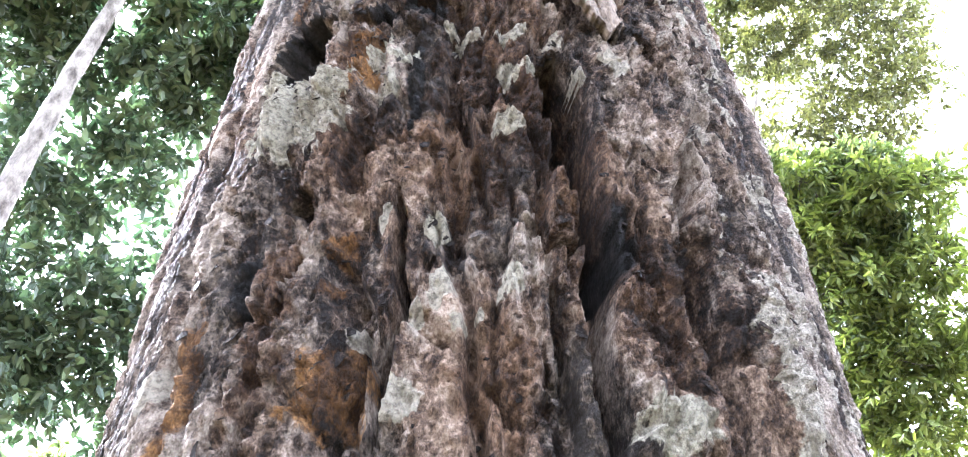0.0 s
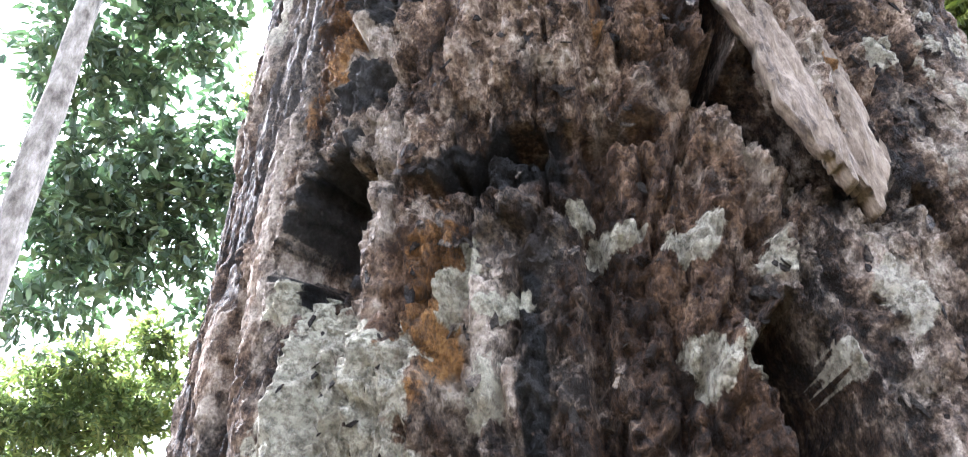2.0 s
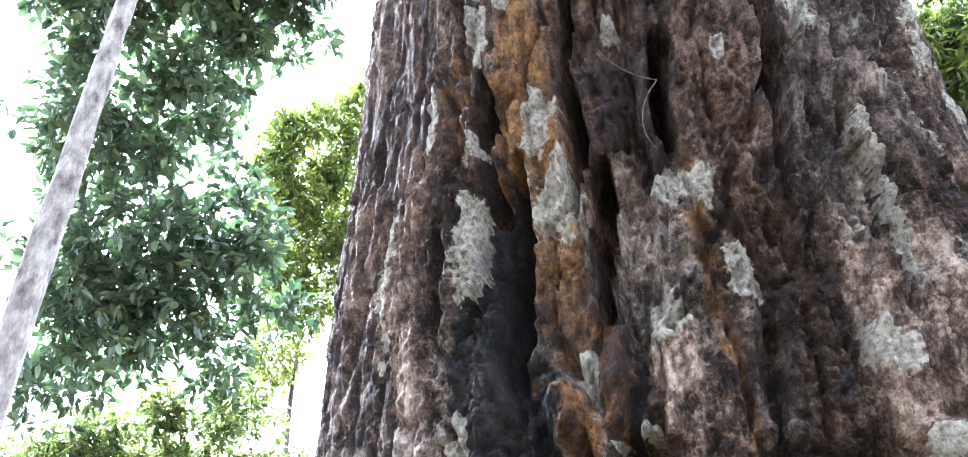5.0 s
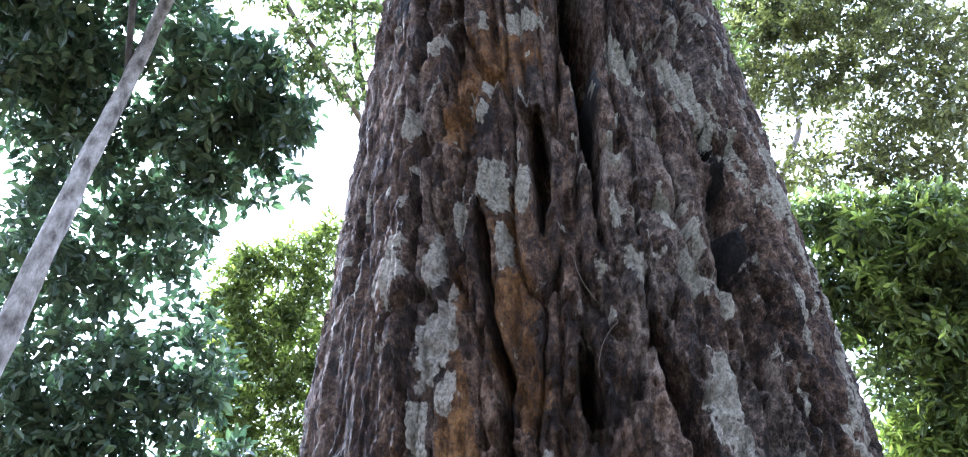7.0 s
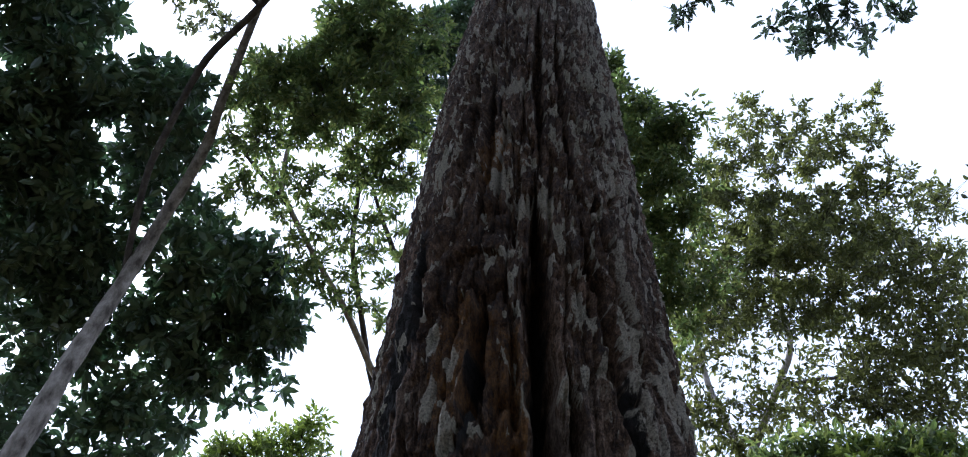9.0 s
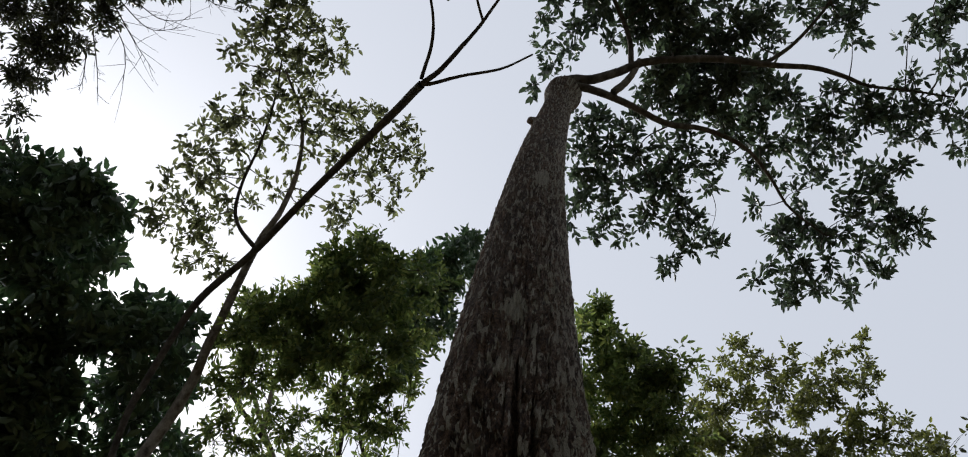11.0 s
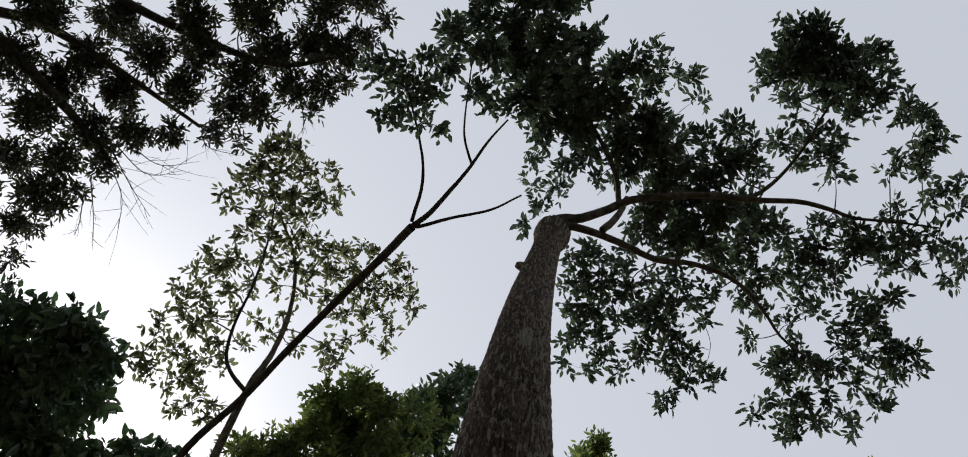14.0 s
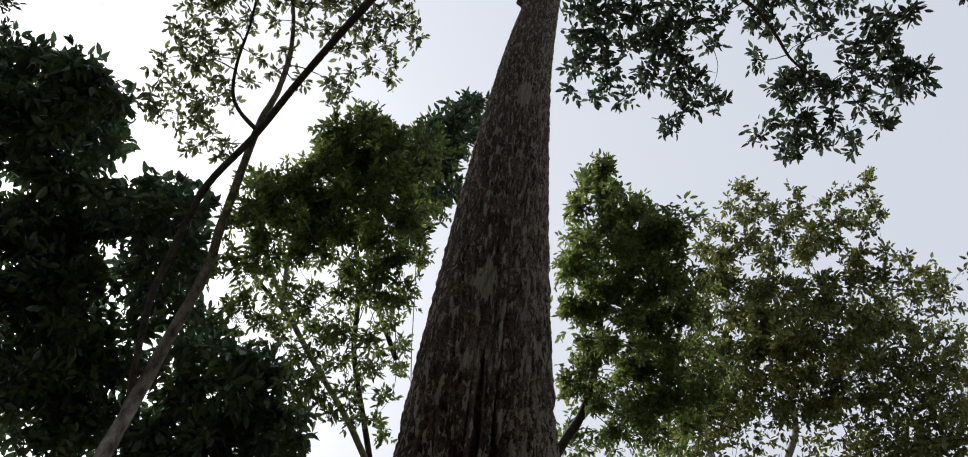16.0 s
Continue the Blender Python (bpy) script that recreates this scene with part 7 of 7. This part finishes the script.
TALL_TOP_B = [
    (5.1, 3.8, 12.76, 0.05), (4.74, 3.44, 11.93, 0.05), (4.94, 3.93, 12.13, 0.07), (5.14, 4.08, 12.52, 0.07),
    (4.65, 4.11, 12.12, 0.13), (4.4, 3.94, 11.78, 0.14), (4.61, 3.9, 11.46, 0.12), (5.02, 4.31, 12.42, 0.13),
    (4.98, 3.97, 11.93, 0.06), (5.24, 4.26, 12.49, 0.06), (4.3, 4.12, 11.54, 0.16), (4.42, 4.48, 12.23, 0.13),
    (4.21, 4.7, 12.25, 0.2), (4.25, 4.75, 12.37, 0.17), (3.37, 4.06, 11.1, 0.17), (3.55, 4.5, 11.9, 0.13),
    (3.2, 4.18, 11.64, 0.16), (3.55, 4.59, 12.42, 0.16), (3, 4.19, 11.95, 0.13), (3.23, 4.51, 12.54, 0.1),
    (2.85, 4.16, 12.09, 0.07), (2.98, 4.39, 12.51, 0.08), (3.17, 4.92, 12.57, 0.18), (2.95, 4.4, 11.74, 0.16),
]

TALL_TOP_C = [
    (2.86, 4.62, 12.21, 0.14), (2.87, 4.81, 12.65, 0.15), (4.66, 4.34, 11.62, 0.14), (4.58, 4.35, 11.44, 0.14),
    (4.76, 4.12, 11.19, 0.1), (5.04, 4.36, 11.76, 0.08), (5.06, 4.24, 11.27, 0.08), (5.27, 4.53, 11.7, 0.08),
    (4.86, 4.48, 11.22, 0.14), (4.71, 4.44, 11.13, 0.13), (5.09, 4.43, 11.07, 0.1), (5.41, 4.65, 11.58, 0.11),
    (5.67, 4.75, 11.7, 0.07), (5.33, 4.4, 11.07, 0.07), (5.39, 4.39, 10.91, 0.06), (5.76, 4.7, 11.56, 0.06),
    (5.48, 4.58, 10.97, 0.05), (5.31, 4.44, 10.66, 0.05), (5.03, 4.49, 10.74, 0.08), (5.46, 4.88, 11.5, 0.09),
    (4.61, 4.61, 11.42, 0.18), (4.67, 4.62, 11.58, 0.16), (4.2, 4.64, 11.44, 0.19), (4.37, 4.9, 11.7, 0.16),
]

TALL_TOP_D = [
    (3.96, 4.98, 11.78, 0.2), (3.92, 4.8, 11.44, 0.14),
]

TALL_MID_A = [
    (3.3, 4.55, 11.15, 0.2), (3.64, 5.06, 11.91, 0.22), (3.36, 4.94, 11.42, 0.2), (2.99, 4.76, 11.5, 0.2),
    (3.04, 4.96, 11.94, 0.22), (3.1, 4.9, 11.95, 0.15), (2.82, 4.95, 11.96, 0.18), (2.95, 4.81, 12, 0.16),
    (2.74, 4.76, 11.67, 0.19), (2.59, 4.9, 11.08, 0.2), (2.58, 5.1, 11.72, 0.21), (2.55, 4.94, 11.15, 0.15),
    (3.2, 5.39, 11.8, 0.22), (3.37, 5.45, 11.84, 0.16), (3.43, 5.51, 11.92, 0.24), (3.62, 5.55, 11.94, 0.23),
    (3.3, 4.91, 10.92, 0.21), (3.29, 4.89, 10.93, 0.21), (3.78, 5.12, 11.34, 0.21), (3.92, 5.01, 11.36, 0.16),
    (3.46, 4.54, 10.12, 0.17), (4.18, 4.99, 11.21, 0.21), (4.29, 5.08, 11.48, 0.2), (4.28, 5.07, 11.43, 0.21),
]

TALL_MID_B = [
    (4.29, 4.67, 10.73, 0.19), (4.44, 4.73, 10.75, 0.15), (4.22, 4.45, 10.21, 0.13), (5.19, 5.22, 11.63, 0.16),
    (4.61, 4.55, 10.35, 0.13), (4.99, 4.99, 11.47, 0.13), (5.24, 5.15, 11.1, 0.11), (5.13, 5.01, 10.83, 0.11),
    (5.24, 5.13, 11.09, 0.09), (4.87, 5.24, 11.11, 0.17), (4.72, 5.04, 10.8, 0.17), (4.52, 4.77, 10.4, 0.12),
    (4.09, 4.77, 10.19, 0.18), (4.3, 5.08, 10.71, 0.17), (4.72, 5.46, 11.32, 0.22), (3.65, 4.69, 10.08, 0.18),
    (3.86, 5.07, 10.81, 0.2), (3.94, 5.13, 10.75, 0.18), (3.29, 4.72, 10.04, 0.18), (3.34, 4.76, 10.1, 0.18),
    (3.56, 5.13, 10.77, 0.18), (3.18, 5.09, 10.62, 0.19), (3.19, 5.06, 10.6, 0.15), (3.17, 5.15, 10.66, 0.19),
]

TALL_MID_C = [
    (2.7, 4.98, 10.36, 0.19), (2.95, 5.51, 11.19, 0.15), (2.91, 5.38, 11.04, 0.19), (2.52, 5.38, 10.92, 0.17),
    (2.32, 5.06, 10.64, 0.15), (2.42, 5.52, 11.22, 0.13), (2.49, 5.77, 10.88, 0.17), (2.35, 5.52, 10.52, 0.16),
    (2.28, 5.16, 10.21, 0.16), (2.68, 5.28, 10.25, 0.18), (2.63, 5.23, 9.92, 0.16), (2.62, 5.14, 10.21, 0.15),
    (3.21, 5.74, 10.85, 0.19), (3.2, 5.71, 10.58, 0.17), (3.02, 5.32, 10.26, 0.17), (3.71, 5.91, 11.07, 0.2),
    (3.52, 5.63, 10.72, 0.17), (3.64, 5.77, 10.94, 0.16), (3.93, 5.56, 10.76, 0.19), (3.81, 5.53, 10.57, 0.18),
    (3.77, 5.31, 10.37, 0.13), (4.47, 5.73, 11.05, 0.19), (3.87, 4.99, 9.85, 0.18), (4.28, 5.42, 10.68, 0.14),
]

TALL_MID_D = [
    (4.66, 5.36, 10.67, 0.17), (4.33, 5.03, 10.13, 0.17), (4.63, 5.29, 10.57, 0.12), (4.4, 4.59, 9.64, 0.12),
    (4.58, 4.96, 9.95, 0.1), (4.42, 4.74, 9.92, 0.11), (5.05, 4.96, 10.38, 0.09), (5.33, 5.25, 10.89, 0.1),
    (4.92, 4.75, 10.15, 0.06), (5.41, 5.02, 10.65, 0.07), (5.84, 5.41, 11.39, 0.07), (5.38, 4.99, 10.59, 0.07),
    (5.46, 4.82, 10.35, 0.07), (6.21, 5.61, 11.54, 0.07), (5.79, 5.21, 10.91, 0.06), (5.13, 4.75, 9.85, 0.08),
    (5.66, 5.22, 10.63, 0.09), (5.39, 5.01, 10.3, 0.07), (4.8, 4.8, 9.72, 0.1), (5.06, 5.28, 10.28, 0.12),
    (5.18, 5.28, 10.37, 0.11), (5.44, 5.23, 10.11, 0.09), (5.51, 5.32, 10.23, 0.09), (5.57, 5.37, 10.3, 0.1),
]

TALL_MID_E = [
    (4.68, 5.22, 9.93, 0.12), (4.37, 4.93, 9.52, 0.09), (5.07, 5.58, 10.43, 0.13), (5.23, 5.61, 10.19, 0.11),
    (5, 5.21, 9.79, 0.11), (5.15, 5.31, 9.9, 0.1), (4.58, 5.6, 10.32, 0.15), (4.48, 5.47, 10.13, 0.12),
    (4.35, 5.44, 10.04, 0.14), (4.41, 6.01, 10.68, 0.17), (4.37, 6.2, 10.74, 0.18), (3.82, 5.19, 9.8, 0.13),
    (3.64, 5.36, 9.86, 0.16), (4.05, 6.08, 10.61, 0.19), (4.15, 6.19, 10.87, 0.13), (3.58, 6.07, 10.63, 0.17),
    (3.4, 5.6, 10.07, 0.12), (3.34, 5.45, 9.71, 0.12), (3.15, 6.17, 10.77, 0.18), (3.21, 6.25, 10.95, 0.13),
    (3.15, 6.14, 10.63, 0.13), (2.59, 5.95, 10.42, 0.17), (2.8, 6.08, 10.81, 0.17), (2.71, 5.78, 10.23, 0.12),
]

TALL_MID_F = [
    (2.32, 6.19, 10.8, 0.14), (2.09, 5.53, 9.92, 0.12), (1.99, 5.31, 9.73, 0.1), (5.65, 5.69, 10.21, 0.08),
    (5.55, 5.56, 10.02, 0.07), (5.65, 5.63, 10.16, 0.06),
]

TALL_LOW = [
    (4.29, 5.91, 10.07, 0.76), (4.9, 5.91, 9.74, 0.68), (2.25, 6.41, 10.35, 0.51), (2.94, 6.01, 10.15, 0.65),
    (5.08, 5.57, 9.46, 0.73), (4.41, 6.03, 9.49, 0.65), (3.62, 6.37, 9.58, 0.57), (4.87, 6.24, 9.03, 0.65),
    (4.84, 5.29, 9.1, 0.62), (4.15, 5.83, 9.07, 0.47), (4.71, 6.06, 8.54, 0.54), (2.28, 6.07, 9.64, 0.39),
    (2.32, 6.49, 9.24, 0.47), (2.73, 6.53, 9.07, 0.47), (2.46, 6.35, 9.33, 0.39), (3.08, 6.25, 9.2, 0.47),
    (3.66, 6.15, 9.03, 0.47), (4.22, 5.96, 8.91, 0.47), (4.79, 5.77, 8.74, 0.47), (2.77, 6.72, 8.86, 0.47),
]

TALL_FILL_A = [
    (5.67, 4.89, 11.51, 0.39), (3.3, 5.37, 12.2, 0.69), (3.94, 5.21, 12.09, 0.61), (5.04, 5.3, 11.57, 0.69),
    (5.57, 5.38, 11.23, 0.52), (5.87, 5.55, 10.92, 0.44), (2.72, 5.39, 11.09, 0.65), (3.39, 5.3, 10.95, 0.65),
    (4.04, 5.07, 10.87, 0.65), (4.61, 5.32, 10.41, 0.72), (5.2, 5.45, 9.97, 0.65), (2.29, 5.93, 10.77, 0.56),
    (3.05, 5.9, 10.58, 0.68), (3.78, 5.73, 10.46, 0.68), (3.65, 5.59, 10.19, 0.62), (4.31, 5.28, 10.1, 0.62),
    (4.92, 4.91, 10.03, 0.62), (3.11, 5.23, 10.64, 0.54), (3.93, 4.6, 10.72, 0.62), (4.62, 4.48, 10.46, 0.54),
    (5.14, 4.19, 10.34, 0.47), (5.15, 5.09, 9.77, 0.47), (3.42, 4.74, 10.17, 0.51), (4.33, 4.67, 9.81, 0.66),
]

TALL_FILL_B = [
    (2.51, 5.57, 9.97, 0.45), (2.02, 5.02, 10.49, 0.37), (2.15, 5.56, 10.08, 0.37),
]

base = (*to_ground(TALL_STEM)[0][:2], 0)
tall_tree = thing("tree", base, "tall tree with forked pale stem and airy grey-green crown", "tree")
stem(tall_tree, "trunk", base, to_ground(TALL_STEM), 0.085, 0.04, GREY, "forked grey trunk", 12, 50, 0.12, 8, 0.06)
stem(tall_tree, "limb", base, TALL_STEM_B, 0.06, 0.03, GREY)
stem(tall_tree, "limb", base, TALL_STEM_C, 0.04, 0.012, DARK)
TALL_BOUGHS = [TALL_STEM[1:], TALL_STEM_B, TALL_STEM_C]
grow(rng, tall_tree, base, TALL_BOUGHS, TALL_FILL_A + TALL_FILL_B, DARK, LEAF_TALL, 0.08, 0.8, 0.01, 0.45, 7)
grow(rng, tall_tree, base, TALL_BOUGHS, TALL_TOP_A + TALL_TOP_B + TALL_TOP_C + TALL_TOP_D, DARK, LEAF_TALL, 0.075, 5.5, 0.012, 0.45, 7)
grow(rng, tall_tree, base, TALL_BOUGHS, TALL_MID_A + TALL_MID_B + TALL_MID_C + TALL_MID_D + TALL_MID_E + TALL_MID_F, DARK, LEAF_TALL, 0.075, 5.0, 0.012, 0.45, 7)
grow(rng, tall_tree, base, TALL_BOUGHS, TALL_LOW, DARK, LEAF_TALL, 0.08, 1.8, 0.012, 0.45, 7)


# ---- lower trees round the clearing ----
def low_tree(clumps, label, leaf, size, density, seed):
    c = np.array(clumps)
    x, y = c[:, 0].mean() * 1.16, c[:, 1].mean() * 1.16
    top = c[:, 2].mean() * 0.9
    place = (x, y, 0)
    tree = thing("tree", place, label, "tree", "lower trees of the forest")
    line = [(x, y, 0.0), (x + 0.1, y, top * 0.4), (x - 0.1, y + 0.1, top * 0.8), (x, y, top)]
    stem(tree, "trunk", place, [(x, y, -0.15)] + line[1:], 0.055, 0.03, DARK, "", 10, 30, 0.1, seed, 0.03)
    grow(np.random.default_rng(seed), tree, place, [line], clumps, DARK, leaf, size, density, 0.02)


PALE_CLUMPS = [
    (-3.28, 9.38, 11.9, 0.48), (-3.89, 9.55, 11.53, 0.63), (-4.56, 9.53, 11.27, 0.48), (-3.1, 9.78, 11.56, 0.53),
    (-4.49, 10.1, 10.69, 0.74), (-3.72, 10.15, 10.96, 0.85), (-3.14, 10.48, 10.79, 0.63), (-4.32, 10.66, 10.1, 0.85),
    (-3.55, 10.9, 10.12, 0.85), (-4.69, 10.97, 9.49, 0.85), (-3.85, 11.36, 9.36, 0.85), (-3.17, 11.45, 9.5, 0.63),
    (-4.31, 9.43, 11.37, 0.53), (-4.68, 9.74, 10.89, 0.53), (-4.49, 10.29, 10.38, 0.63), (-4.88, 10.69, 9.69, 0.63),
    (-4.68, 11.24, 9.04, 0.63), (-5.03, 11.56, 8.31, 0.74),
]

LOW_CLUMPS = [
    (-3.89, 8.07, 5.59, 0.52), (-4.35, 8.12, 5.05, 0.67), (-4.94, 8, 4.61, 0.67), (-5.63, 7.66, 4.4, 0.74),
    (-6.11, 7.29, 4.44, 0.67), (-3.6, 8.46, 5.05, 0.44), (-3.87, 8.54, 4.59, 0.59), (-4.63, 7.75, 5.51, 0.44),
    (-5.21, 7.58, 5.18, 0.52), (-5.88, 7.85, 4.97, 0.7), (-5.23, 8.24, 5.04, 0.7),
]

RIGHT_CLUMPS = [
    (2.57, 5.34, 7.41, 0.32), (2.89, 5.23, 7.38, 0.38), (3.24, 5.27, 7.16, 0.44), (3.63, 5.04, 7.15, 0.41),
    (3.95, 4.98, 7, 0.38), (2.69, 5.67, 7, 0.48), (3.18, 5.66, 6.75, 0.51), (3.67, 5.41, 6.73, 0.51),
    (3.97, 5.41, 6.51, 0.44), (3.26, 5.23, 7.18, 0.38), (3.65, 5.05, 7.13, 0.38), (3.95, 5.13, 6.85, 0.38),
    (3.37, 5.6, 6.73, 0.51), (3.82, 5.54, 6.49, 0.51), (3.54, 5.98, 6.14, 0.57), (3.87, 5.99, 5.86, 0.57),
    (3.55, 6.35, 5.6, 0.57), (3.4, 6.09, 5.54, 0.38), (3.46, 6.37, 5.11, 0.38), (3.3, 5.19, 6.61, 0.44),
    (3.7, 4.86, 6.68, 0.38), (4.12, 4.69, 6.56, 0.38), (3.59, 5.52, 6.11, 0.57), (4.11, 5.22, 6.06, 0.57),
    (3.75, 5.91, 5.53, 0.57), (4.2, 5.74, 5.39, 0.63), (3.97, 6.21, 4.93, 0.63), (3.61, 6.32, 5.08, 0.38),
    (3.1, 4.93, 6.94, 0.25),
]
RIGHT_FILL = [
    (2.93, 5.27, 7.36, 0.25), (3.38, 5.2, 7.18, 0.3), (3.82, 4.9, 6.92, 0.23), (2.89, 5.54, 6.89, 0.27),
    (3.31, 5.33, 6.6, 0.28), (3.9, 5.46, 6.61, 0.29), (2.93, 5.94, 6.55, 0.25), (3.38, 5.83, 6.3, 0.29),
    (3.75, 5.72, 6.06, 0.28), (2.89, 6.19, 6.25, 0.2), (2.69, 5.86, 6.57, 0.17), (2.78, 6.25, 6.44, 0.17),
    (2.7, 5.64, 7.15, 0.18), (3.16, 5.65, 6.59, 0.24), (3.58, 5.1, 6.74, 0.23), (3.63, 5.6, 6.38, 0.24),
]
PALE_FILL = [
    (-4.38, 9.37, 11.36, 0.34), (-3.61, 9.39, 11.61, 0.35), (-3.13, 9.26, 12.04, 0.26), (-4.44, 9.79, 10.67, 0.38),
    (-3.76, 10.15, 10.95, 0.43), (-4.01, 10.58, 10.16, 0.42), (-3.43, 10.61, 10.28, 0.38), (-4.8, 9.64, 11.09, 0.34),
    (-4.15, 10.08, 10.39, 0.38), (-3.45, 9.91, 11.26, 0.35), (-3.7, 10.74, 9.9, 0.38),
]

low_tree(PALE_CLUMPS + PALE_FILL, "round-topped yellow-green tree in the distance", LEAF_LOW, 0.12, 4.2, 21)
low_tree(LOW_CLUMPS, "low green leafy tree under the dark canopy", LEAF_SLIM, 0.1, 5.5, 22)
low_tree(RIGHT_CLUMPS[:17], "bright green low leafy tree", LEAF_SLIM, 0.1, 5.5, 23)
low_tree(RIGHT_CLUMPS[17:] + RIGHT_FILL, "dense yellow-green understorey tree", LEAF_LOW, 0.1, 5.5, 25)


# ---- unseen trees behind the viewer, added to dim the great trunk ----
def shading_tree(angle, away, height, spread, seed):
    r = np.random.default_rng(seed)
    x, y = away * math.sin(radians(angle)), away * math.cos(radians(angle))
    rows = [(x + spread * r.normal() * 0.55, y + spread * r.normal() * 0.55, height * r.uniform(0.35, 1.0), spread * r.uniform(0.3, 0.5)) for _ in range(16)]
    low_tree(rows, "unseen leafy dark green tree added to shade the great trunk", LEAF_BROAD, 0.26, 3.6, seed)


for k, (angle, away, height) in enumerate([(105, 9, 9), (128, 7.5, 8), (150, 8.5, 10), (172, 7, 9), (195, 8, 10), (218, 7.5, 8), (240, 9, 10), (262, 9, 8)]):
    shading_tree(angle, away, height, 2.3, 40 + k)
